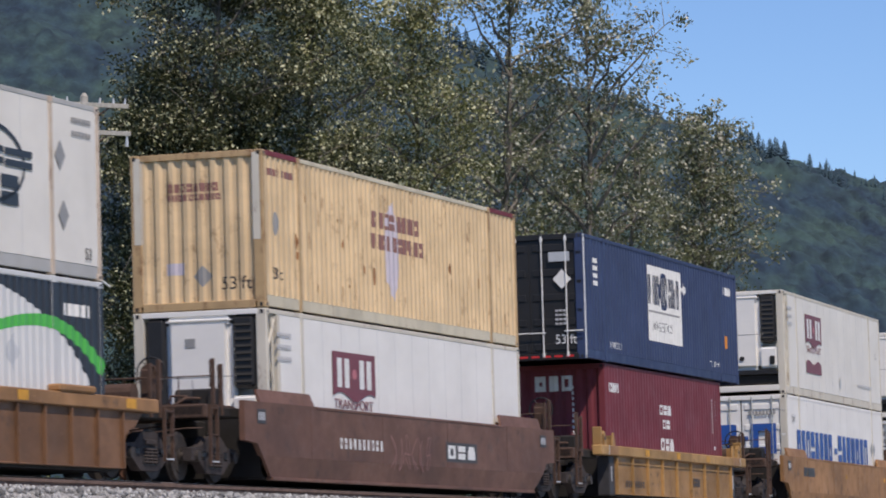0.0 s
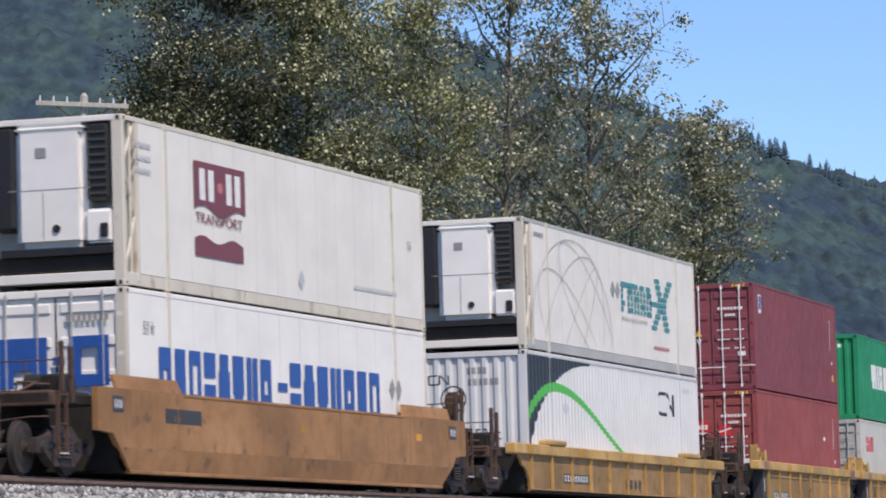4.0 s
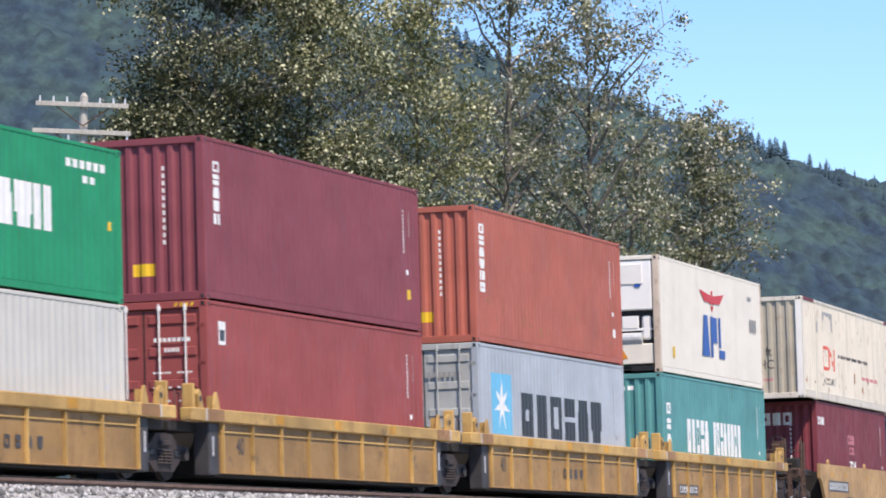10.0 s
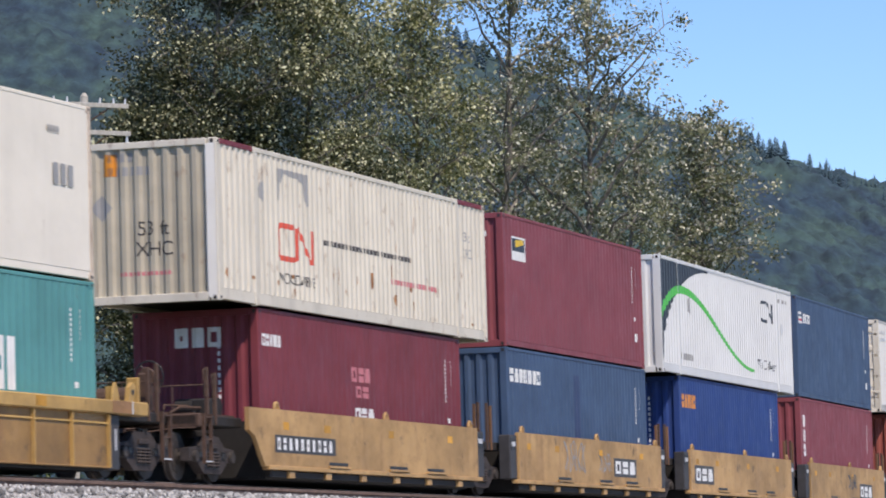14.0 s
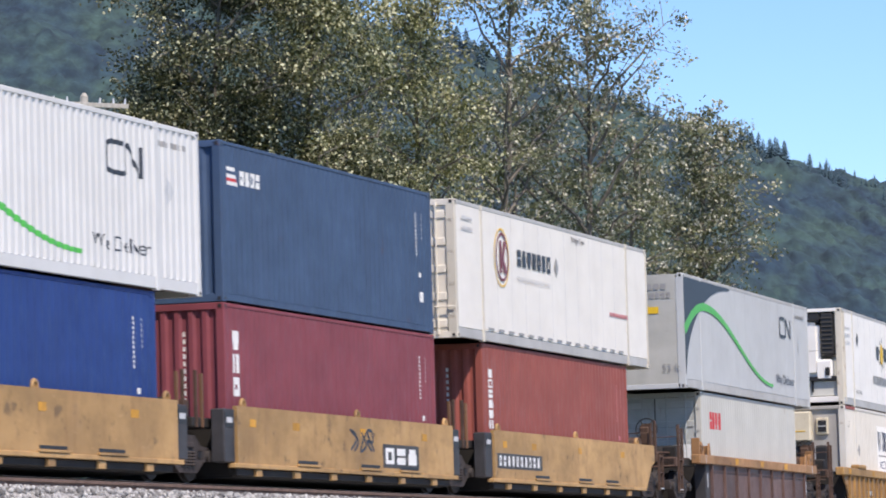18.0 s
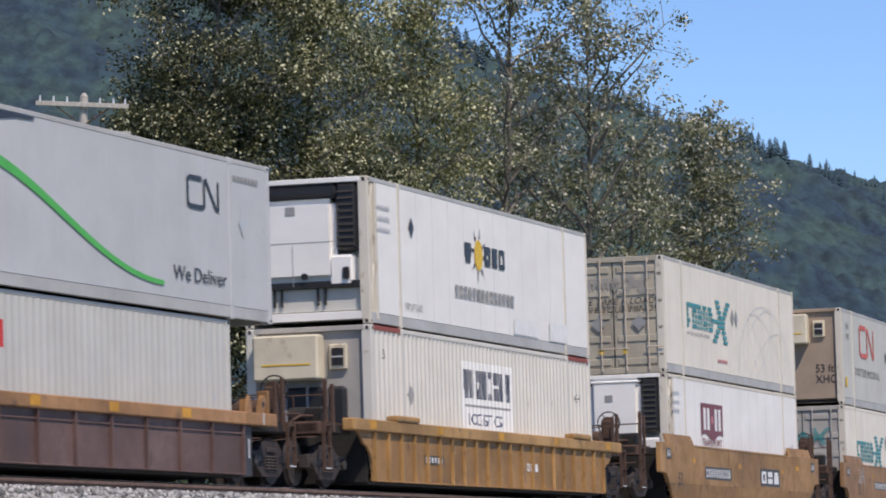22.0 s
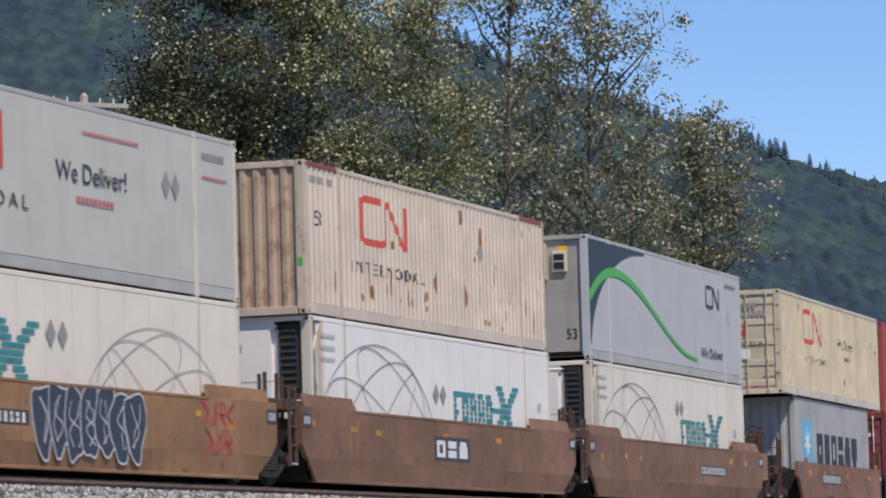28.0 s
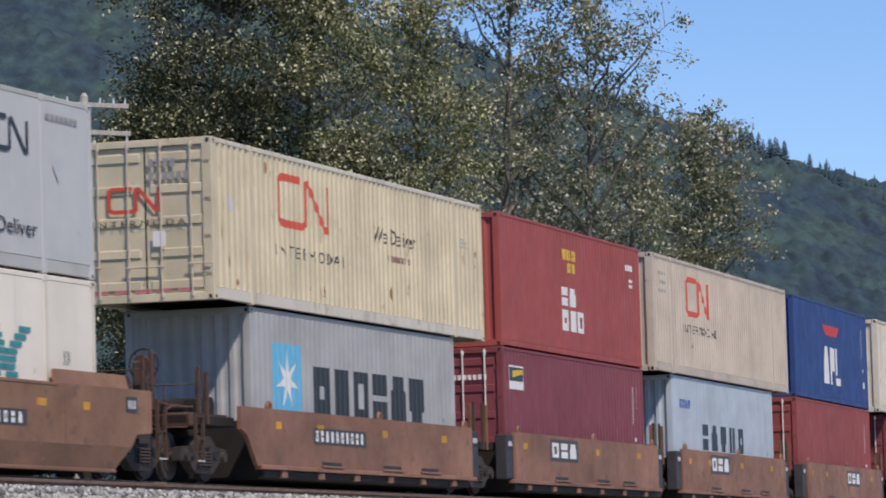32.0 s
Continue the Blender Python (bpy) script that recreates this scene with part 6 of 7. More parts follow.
@stack("D")
def _(car):
    up = container("white insulated container with cooling unit and maroon badge", 53, "white", "reefer", "flat", rail="oldwhite", style="cased")
    badge(up, 3.3, 1.55)
    quads(up, "badge_wave", "k_brown", [[(3.3 + 0.24 * i, 0.72), (3.54 + 0.24 * i, 0.72), (3.54 + 0.24 * i, 1.04 + 0.06 * math.sin(i + 1)), (3.3 + 0.24 * i, 1.04 + 0.06 * math.sin(i))] for i in range(10)])
    codes(up, "k_palegrey", 0.5, 2.4), diamonds(up, "k_silver", 8.6, 0.4, 0.35, 0.42)
    dashes(up, "small_print", "k_palegrey", 11.8, 0.62, 2.6, 0.08, 14)
    words(up, "53", 15.1, 1.6, 0.18, "k_grey")
    low = container("clean white container with large blue lettering", 53, "white2", "doors", "flat", rods="doorgrey")
    blocks(low, "trade_name", "k_blue", 1.45, 0.95, 5.7, 1.0, 8, k=1, gap=0.22), quads(low, "name_dash", "k_blue", [rect(7.35, 1.4, 0.5, 0.16)])
    blocks(low, "trade_name", "k_blue", 8.0, 0.95, 5.3, 1.0, 7, k=3, gap=0.22)
    words(low, "53 ft", 0.75, 2.15, 0.22, "k_grey", wide=0.9)
    diamonds(low, "k_grey", 13.75, 1.45, 0.35, 0.45, 2)
    quads(low, "door_mark", "k_blue", [rect(0.28, 1.25, 0.26, 0.85), rect(0.90, 1.25, 0.26, 0.85), rect(0.54, 1.55, 0.36, 0.55),
                                       rect(1.26, 1.62, 0.22, 0.14), rect(1.58, 1.25, 0.7, 0.2), rect(1.58, 1.9, 0.7, 0.2), rect(1.58, 1.45, 0.2, 0.45), rect(2.08, 1.45, 0.2, 0.45)], "end", 0.03)
    dashes(low, "door_number", "k_grey", 1.5, 2.35, 0.8, 0.12, 8, "end")
    words(low, "WORKS", 1.5, 0.95, 0.16, "k_brown", "end")
    plate(car, -6.9, -5.2, 0.95, 1.2, 8, white=False)
    return low, up


@stack("E")
def _(car):
    up = container("off-white insulated container with globe lines and teal striped mark", 53, "white", "reefer", "flat", rail="silver", style="cased")
    globe(up, 4.1, 3.6, top=2.45, mat="k_grey")
    diamonds(up, "k_grey", 7.6, 1.55, 0.4, 0.42, 2)
    stripes_name(up, 8.55, 1.0, 5.0, 1.3)
    dashes(up, "web_line", "k_pink", 11.7, 0.52, 1.6, 0.08, 8)
    codes(up, "k_grey", 0.9, 2.55, 1)
    for u in (0.98, 1.42):
        diamonds(up, "k_silver", u, 1.14, 0.36, 0.36, face="end")
    low = container("grey ribbed container with slate field and green wave", 53, "greywhite", "ribs")
    swoosh(low)
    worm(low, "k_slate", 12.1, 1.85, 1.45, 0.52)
    diamonds(low, "k_silver", 3.05, 1.45, 0.45, 0.5)
    dashes(low, "number", "k_silver", 14.3, 2.45, 1.4, 0.12, 6)
    dashes(low, "end_number", "k_grey", 1.2, 2.4, 0.5, 0.15, 4, "end"), dashes(low, "end_number", "k_grey", 1.22, 2.15, 0.75, 0.15, 6, "end")
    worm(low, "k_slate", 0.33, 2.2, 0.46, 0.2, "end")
    words(low, "53 ft", 1.35, 0.95, 0.26, "k_plate", "end", wide=0.9)
    plate(car, -5.7, -3.5, 0.34, 0.54, 9)
    plate(car, -0.2, 1.6, 0.25, 0.55, 4, white=False, back=None)
    return low, up


@stack("F")
def _(car):
    up = ocean("maroon ocean container with white door bars and small labels", "maroon", "doors", rods="k_white")
    header_stripes(up), door_codes(up)
    quads(up, "blue_label", "k_white", [rect(0.3, 1.98, 0.32, 0.34)], "end", 0.03), quads(up, "blue_label", "k_blue", [rect(0.325, 2.04, 0.27, 0.26)], "end", 0.032)
    quads(up, "yellow_tag", "k_yellow", [rect(0.3, 1.38, 0.32, 0.32)], "end", 0.03)
    quads(up, "warning_triangle", "k_yellow", [[(0.78, 1.48), (0.98, 1.48), (0.88, 1.66)]], "end", 0.03), quads(up, "warning_triangle", "k_palegrey", [[(0.80, 1.40), (0.98, 1.40), (0.89, 1.24)]], "end", 0.03)
    quads(up, "grey_label", "k_silver", [rect(0.3, 0.85, 0.2, 0.3)], "end", 0.03)
    quads(up, "side_label", "k_white", [rect(0.62, 2.1, 0.35, 0.5)]), quads(up, "side_label", "k_blue", [rect(0.66, 2.2, 0.27, 0.36)], d=0.008)
    tail_marks(up, "k_white")
    low = ocean("red ocean container with white door bars and red labels", "red", "doors", rods="k_white")
    header_stripes(low), door_codes(low)
    quads(low, "red_label", "k_red", [rect(0.72, 1.78, 0.38, 0.3)], "end", 0.03), quads(low, "red_label", "k_red", [rect(1.36, 1.66, 0.34, 0.3)], "end", 0.03)
    quads(low, "label_stripe", "k_white", [rect(0.72, 1.74, 0.38, 0.04), [(1.36, 1.76), (1.70, 1.86), (1.70, 1.9), (1.36, 1.8)]], "end", 0.032)
    quads(low, "label_marking", "k_white", [rect(0.77, 1.86, 0.08, 0.13), rect(0.87, 1.86, 0.08, 0.13), rect(0.97, 1.86, 0.08, 0.13)], "end", 0.033)
    tail_marks(low, "k_white"), quads(low, "white_tag", "k_white", [rect(9.6, 1.75, 0.3, 0.12)])
    plate(car, -5.3, -3.2, 0.24, 0.48, 9)
    return low, up


@stack("G")
def _(car):
    up = container("bright green ocean container with white block lettering", 39, "green")
    blocks(up, "trade_name", "k_white", 2.55, 1.02, 6.8, 0.74, 9, k=2, gap=0.1)
    quads(up, "round_badge", "k_white", [[(0.92 + 0.3 * math.cos(a), 1.78 + 0.3 * math.sin(a)) for a in np.linspace(0, 6.0, 20)]], "end")
    quads(up, "badge_star", "green", [[(0.92 + (0.2 if i % 2 else 0.07) * math.cos(i * 0.3927), 1.78 + (0.2 if i % 2 else 0.07) * math.sin(i * 0.3927)) for i in range(16)]], "end", 0.009)
    dashes(up, "number", "k_white", 0.75, 2.2, 1.2, 0.11, 8, "end"), dashes(up, "number", "k_white", 9.9, 2.15, 1.7, 0.14, 6), dashes(up, "number", "k_white", 10.6, 1.92, 0.6, 0.12, 2)
    quads(up, "yellow_tag", "k_yellow", [rect(11.6, 1.2, 0.15, 0.15)])
    low = container("pale grey ocean container with small red lettering", 39, "palegrey", "doors", endmat="doorgrey", rods="doorgrey")
    blocks(low, "trade_mark", "k_red", 1.1, 1.62, 1.4, 0.46, 4, k=3)
    dashes(low, "door_number", "k_grey", 1.3, 1.9, 0.8, 0.1, 7, "end"), quads(low, "door_label", "k_white", [rect(1.4, 0.7, 0.4, 0.35)], "end", 0.03)
    tail_marks(low, "k_silver", "k_silver")
    number40(car, -5.3, 0.5), plate(car, 0.6, 2.4, 0.35, 0.65, 4, white=False, back=None)
    return low, up


@stack("H")
def _(car):
    up = ocean("maroon ribbed ocean container with vertical white lettering", "maroon")
    header_stripes(up), front_codes(up, "k_white"), blocks(up, "trade_name", "k_white", 0.48, 1.36, 0.34, 1.17, 5, up=True), tail_marks(up, "k_white")
    low = ocean("red ocean container with white door bars", "red", "doors", rods="k_white")
    header_stripes(low), door_codes(low), tail_marks(low, "k_white")
    quads(low, "side_label", "k_white", [rect(0.6, 2.13, 0.33, 0.42)]), quads(low, "side_label", "k_slate", [rect(0.64, 2.2, 0.25, 0.2)], d=0.008)
    number40(car, -5.3, 0.5)
    return low, up


@stack("I")
def _(car):
    up = ocean("faded brick-red ribbed ocean container with vertical white lettering", "brick")
    rust_runs(up, 4, 40, 1.0, 0.7), front_codes(up, "k_white"), blocks(up, "trade_name", "k_white", 0.36, 1.08, 0.36, 1.5, 6, up=True), tail_marks(up, "k_white", "k_white")
    low = ocean("pale blue-grey ocean container with star panel and dark lettering", "iceblue", "doors", endmat="doorgrey", rods="doorgrey")
    star_panel(low, 0.95, 1.0)
    blocks(low, "trade_name", "k_black", 3.3, 1.0, 7.0, 0.95, 6, k=1, gap=0.2)
    dashes(low, "door_number", "k_grey", 1.3, 2.2, 0.8, 0.1, 7, "end"), tail_marks(low, "k_grey")
    number40(car, -5.3, 0.5), plate(car, -0.4, 1.6, 0.4, 0.7, 4, white=False, back=None)
    return low, up


def star_panel(c, u, v):
    quads(c, "sky_panel", "k_sky", [rect(u, v, 1.6, 1.3)])
    quads(c, "white_star", "k_white", [[(u + 0.8 + (0.62 if i % 2 == 0 else 0.2) * math.cos(1.571 + i * 0.4488), v + 0.62 + (0.56 if i % 2 == 0 else 0.18) * math.sin(1.571 + i * 0.4488)) for i in range(14)]], d=0.009)


@stack("J")
def _(car):
    up = container("white refrigerated ocean container with red eagle and blue mark", 40, "offwhite", "reefer", "flat", style="ocean", frame_mat="rustypink")
    quads(up, "red_emblem", "k_red", [[(4.55, 2.32), (5.75, 2.22), (5.75, 2.03), (5.1, 2.03)], [(6.25, 2.22), (7.45, 2.32), (6.9, 2.03), (6.25, 2.03)], rect(5.72, 2.0, 0.56, 0.22), [(5.85, 1.95), (6.15, 1.95), (6.0, 1.78)], rect(5.92, 2.2, 0.16, 0.14)])
    quads(up, "blue_mark", "k_blue", [[(4.7, 0.62), (5.62, 0.62), (5.42, 1.68), (4.95, 1.68)], rect(5.75, 0.62, 0.26, 1.06), rect(6.01, 1.0, 0.5, 0.66), rect(6.7, 0.62, 0.7, 0.22), rect(6.7, 0.9, 0.25, 0.78)])
    quads(up, "end_emblem", "k_red", [rect(1.12, 2.2, 0.36, 0.04)], "end", 0.0), blocks(up, "end_mark", "k_blue", 1.15, 2.04, 0.32, 0.13, 3, "end")
    quads(up, "oval_badge", "k_blue", [[(1.9 + 0.09 * math.cos(a), 2.16 + 0.05 * math.sin(a)) for a in np.linspace(0, 6, 14)]], "end", 0.0)
    dashes(up, "small_print", "k_grey", 10.6, 1.5, 0.9, 0.35, 3), quads(up, "yellow_tag", "k_yellow", [rect(1.35, 0.42, 0.25, 0.28)]), dashes(up, "number", "k_grey", 10.4, 2.35, 0.5, 0.1, 4)
    low = ocean("teal green ribbed ocean container with white lettering", "teal")
    header_stripes(low)
    blocks(low, "trade_name", "k_white", 2.75, 1.0, 2.5, 0.85, 5, k=1, gap=0.25), blocks(low, "trade_name", "k_white", 5.7, 1.0, 3.4, 0.85, 8, k=4, gap=0.22)
    blocks(low, "trade_glyph", "k_white", 0.5, 0.75, 0.42, 1.55, 4, up=True, gap=0.3)
    dashes(low, "number", "k_white", 0.2, 2.5, 1.6, 0.1, 7, "end"), quads(low, "warning_triangle", "k_orange", [[(0.9, 1.75), (1.12, 1.75), (1.01, 1.95)]], "end")
    tail_marks(low, "k_white")
    plate(car, -5.4, -3.3, 0.24, 0.48, 9), number40(car, -1.45, 0.28)
    return low, up


@stack("K")
def _(car):
    up = container("rust-spotted off-white ribbed container with red sign", 53, "oldwhite", "ribs", endmat="dirtycream")
    quads(up, "grey_arch", "k_grey", [[(3.2, 2.02), (3.35, 2.02), (3.4, 2.35), (3.55, 2.55), (3.2, 2.62)], [(3.55, 2.55), (4.0, 2.5), (4.4, 2.5), (4.95, 2.62), (3.2, 2.62)], [(4.95, 2.62), (4.4, 2.5), (4.7, 2.35), (4.8, 2.02), (4.95, 2.02)]])
    rust_runs(up, 3, 26, 0.8, 0.8)
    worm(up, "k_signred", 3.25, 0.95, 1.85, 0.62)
    words(up, "WORLDWIDE", 3.2, 0.5, 0.2, "k_plate", wide=1.15)
    dashes(up, "small_print", "k_plate", 5.8, 1.36, 5.3, 0.10, 44), dashes(up, "web_line", "k_pink", 9.75, 0.86, 3.0, 0.10, 26)
    quads(up, "orange_tag", "k_orange", [rect(0.42, 2.3, 0.25, 0.4)], "end"), diamonds(up, "k_grey", 0.16, 1.5, 0.42, 0.48, face="end"), rail_ends(up, "winered")
    diamonds(up, "k_grey", 2.2, 1.9, 0.35, 0.45)
    dashes(up, "number", "k_grey", 0.5, 2.55, 0.5, 0.16, 4, "end"), dashes(up, "number", "k_grey", 0.5, 2.3, 0.85, 0.16, 6, "end")
    words(up, "53 ft", 1.05, 1.22, 0.26, "k_plate", "end", wide=0.9), words(up, "XHC", 1.02, 0.85, 0.26, "k_plate", "end", wide=0.9)
    words(up, "53 ft", 14.6, 2.05, 0.2, "k_grey"), words(up, "XHC", 14.6, 1.7, 0.2, "k_grey")
    dashes(up, "web_line", "k_pink", 0.7, 0.5, 1.0, 0.07, 12, "end")
    quads(up, "corner_guard", "white", [rect(2.36, 0.05, 0.2, 1.15), rect(2.36, 1.2, 0.2, 1.6)], "end", 0.01)
    low = ocean("dark red ribbed container with white block lettering", "winered")
    blocks(low, "trade_name", "k_white", 0.8, 2.22, 0.95, 0.36, 3, "end", 1), blocks(low, "trade_mark", "k_white", 0.25, 2.22, 1.0, 0.22, 5)
    blocks(low, "trade_mark", "k_pink", 5.25, 1.75, 1.2, 0.28, 3), blocks(low, "trade_mark", "k_pink", 5.5, 1.45, 0.8, 0.22, 2), blocks(low, "trade_name", "k_white", 5.4, 1.0, 1.2, 0.25, 3)
    tail_marks(low, "k_white"), front_codes(low, "k_white", False)
    plate(car, -6.12, -2.75, 0.58, 0.90, 10)
    return low, up


@stack("L")
def _(car):
    up = ocean("dull maroon ocean container with small yellow label", "maroon")
    quads(up, "label", "k_white", [rect(0.7, 1.92, 1.1, 0.52)]), quads(up, "label", "k_slate", [rect(0.75, 2.12, 1.0, 0.28)], d=0.009), quads(up, "label_flag", "k_yellow", [[(1.0, 2.2), (1.7, 2.3), (1.7, 2.4), (1.0, 2.36)]], d=0.011)
    dashes(up, "number", "k_white", 1.4, 2.4, 0.7, 0.12, 6, "end"), tail_marks(up, "k_white", "k_white")
    low = ocean("faded blue ocean container with white lettering", "blue")
    blocks(low, "trade_name", "k_white", 0.3, 2.16, 2.5, 0.3, 7, k=3), blocks(low, "end_name", "k_white", 0.75, 2.35, 0.5, 0.2, 2, "end", 3), tail_marks(low, "k_white")
    quads(low, "patched_panel", "navy", [rect(5.6, 0.3, 0.5, 2.2)], d=0.003)
    plate(car, 1.75, 3.85, 0.55, 0.98, 3), graffiti(car, -2.66, -0.74, 0.56, 1.28, "k_grey", 5, t=0.045), graffiti(car, 0.35, 1.5, 0.62, 1.05, "k_grey", 6, t=0.04)
    return low, up


@stack("M")
def _(car):
    up = container("pale grey ribbed container with slate field and green wave", 53, "greywhite", "ribs")
    wave_side(up), dashes(up, "web_line", "k_grey", 2.1, 0.4, 1.4, 0.16, 6), diamonds(up, "k_grey", 3.0, 1.55, 0.4, 0.5)
    low = ocean("deep blue ocean container with orange lettering", "deepblue")
    blocks(low, "trade_name", "k_orange", 0.35, 2.12, 1.6, 0.34, 5, k=3), header_stripes(low), tail_marks(low, "k_white"), front_codes(low, "k_white", False)
    plate(car, -5.85, -3.65, 0.52, 0.98, 3)
    return low, up


@stack("N")
def _(car):
    up = ocean("slate blue ocean container with small white and red mark", "blue")
    quads(up, "striped_flag", "k_white", [rect(0.35, 2.12 + 0.13 * i, 0.55 - 0.06 * i, 0.07) for i in range(3)]), quads(up, "red_stripe", "k_red", [rect(0.35, 2.19, 0.5, 0.06)], d=0.008)
    blocks(up, "trade_name", "k_white", 1.0, 2.16, 1.1, 0.26, 4, k=1), tail_marks(up, "k_white", "k_white"), header_stripes(up)
    low = ocean("maroon ribbed ocean container with vertical white lettering", "maroon")
    blocks(low, "trade_name", "k_white", 0.42, 1.24, 0.34, 1.25, 3, up=True, k=2), tail_marks(low, "k_white"), front_codes(low, "k_white", False), header_stripes(low)
    plate(car, 1.78, 4.02, 0.42, 0.88, 3), graffiti(car, -0.15, 1.3, 0.68, 1.12, "k_graf", 8, t=0.06)
    return low, up


@stack("O")
def _(car):
    up = container("white smooth-sided container with dark lettering and round emblem", 53, "white", "doors", "flat", rail="silver", endmat="offwhite", rods="offwhite")
    quads(up, "yellow_ring", "k_yellow", band([(3.45 + 0.56 * math.cos(a), 1.88 + 0.62 * math.sin(a)) for a in np.linspace(0, 6.28, 25)], 0.04))
    quads(up, "maroon_ring", "k_brown", band([(3.5 + 0.46 * math.cos(a), 1.9 + 0.5 * math.sin(a)) for a in np.linspace(0.9, 6.9, 21)], 0.06))
    quads(up, "emblem", "k_brown", [rect(3.3, 1.55, 0.16, 0.7), [(3.46, 1.85), (3.62, 2.25), (3.85, 2.25), (3.62, 1.88), (3.85, 1.55), (3.62, 1.55)]], d=0.009)
    blocks(up, "trade_name", "k_slate", 4.68, 1.78, 2.8, 0.36, 7, k=3, gap=0.25), words(up, "TRANSPORTATION SOLUTIONS", 4.62, 1.45, 0.11, "k_palegrey", wide=1.2)
    diamonds(up, "k_grey", 7.7, 1.72, 0.35, 0.45), dashes(up, "web_line", "k_pink", 12.5, 1.1, 1.7, 0.09, 9), words(up, "53 High Cube", 9.2, 2.62, 0.12, "k_plate", wide=1.2)
    for i in range(15):
        quads(up, "vent_slot", "k_grey", [rect(2.3 + i * 0.78, 0.27, 0.42, 0.05)])
    dashes(up, "door_number", "k_plate", 1.55, 2.45, 0.5, 0.14, 4, "end"), dashes(up, "door_number", "k_plate", 1.5, 2.2, 0.6, 0.14, 5, "end"), blocks(up, "door_name", "k_plate", 1.2, 1.9, 0.8, 0.2, 4, "end"), codes(up, "k_palegrey", 0.5, 2.5, 2)
    low = ocean("orange-red ribbed ocean container with vertical white lettering", "rustred")
    blocks(low, "trade_name", "k_white", 0.45, 1.1, 0.36, 1.3, 6, up=True, k=4), tail_marks(low, "k_pink", "k_white"), front_codes(low, "k_white", False)
    plate(car, -6.1, -2.6, 0.56, 0.88, 10)
    return low, up


@stack("P")
def _(car):
    up = container("grey smooth-sided container with slate field and green wave", 53, "coolgrey", "plain", "flat", rail="silver", endmat="endgrey")
    wave_side(up)
    dashes(up, "end_number", "k_grey", 1.45, 2.5, 0.75, 0.15, 4, "end"), dashes(up, "end_number", "k_grey", 1.45, 2.28, 0.85, 0.15, 6, "end")
    quads(up, "yellow_tag", "k_yellow", [rect(1.6, 1.9, 0.34, 0.17)], "end"), words(up, "53 ft", 1.98, 0.42, 0.2, "k_grey", "end", wide=0.9)
    low = container("white ocean container with small red lettering and grey doors", 39, "palegrey", "doors", endmat="doorgrey", rods="doorgrey")
    blocks(low, "trade_mark", "k_red", 1.0, 1.66, 1.4, 0.44, 4, k=3), tail_marks(low, "k_silver", "k_silver")
    quads(low, "door_label", "k_white", [rect(1.7, 0.85, 0.45, 0.4)], "end", 0.03)
    return low, up


@stack("Q")
def _(car):
    up = container("bright white insulated container with sun emblem and cooling unit", 53, "white2", "reefer", "flat", rail="silver", style="capped")
    cx, cy = 7.45, 1.82
    for a in np.linspace(0.5, 6.2, 8):
        quads(up, "sun_ray", "k_slate", [[(cx + 0.34 * math.cos(a - 0.12), cy + 0.36 * math.sin(a - 0.12)), (cx + 0.62 * math.cos(a), cy + 0.62 * math.sin(a)), (cx + 0.34 * math.cos(a + 0.12), cy + 0.36 * math.sin(a + 0.12))]])
    quads(up, "yellow_sun", "k_yellow", [[(cx + 0.30 * math.cos(a), cy + 0.33 * math.sin(a)) for a in np.linspace(0, 6, 18)]], d=0.009)
    blocks(up, "trade_name", "k_slate", 6.45, 1.62, 0.58, 0.42, 1, k=2), blocks(up, "trade_name", "k_slate", 7.9, 1.62, 1.6, 0.42, 3, k=1)
    blocks(up, "web_name", "k_grey", 5.7, 0.84, 4.4, 0.26, 14, k=4, gap=0.25)
    diamonds(up, "k_slate", 2.6, 1.85, 0.36, 0.44), codes(up, "k_palegrey", 0.6, 2.3), words(up, "TOP LIFT ONLY", 2.25, 0.4, 0.14, "k_grey", wide=0.85)
    quads(up, "white_patch", "k_white", [rect(10.0, 0.28, 1.9, 0.36)], d=0.007), quads(up, "white_patch", "k_white", [rect(12.8, 0.26, 1.5, 0.42)], d=0.007)
    low = container("white ribbed container with logo panel and cooling unit", 53, "bonewhite", "reefer", style="boxy", rail="bonewhite", endmat="dirtygrey")
    quads(low, "logo_panel", "k_white", [rect(6.05, 0.75, 3.7, 1.7)]), blocks(low, "logo_name", "navy", 6.15, 1.68, 3.5, 0.6, 8, k=2), quads(low, "logo_rule", "k_grey", [rect(6.2, 1.5, 3.4, 0.05)], d=0.009)
    words(low, "LOGISTICS", 6.4, 1.12, 0.26, "navy", wide=1.45), diamonds(low, "k_grey", 2.3, 1.3, 0.4, 0.6), words(low, "53", 0.7, 2.25, 0.2, "k_plate"), words(low, "CH", 14.8, 1.85, 0.22, "k_plate")
    rail_ends(low, "rustred")
    plate(car, -5.2, -3.9, 0.55, 0.72, 6), plate(car, 2.1, 3.1, 0.5, 0.75, 3, white=True, back=None)
    return low, up


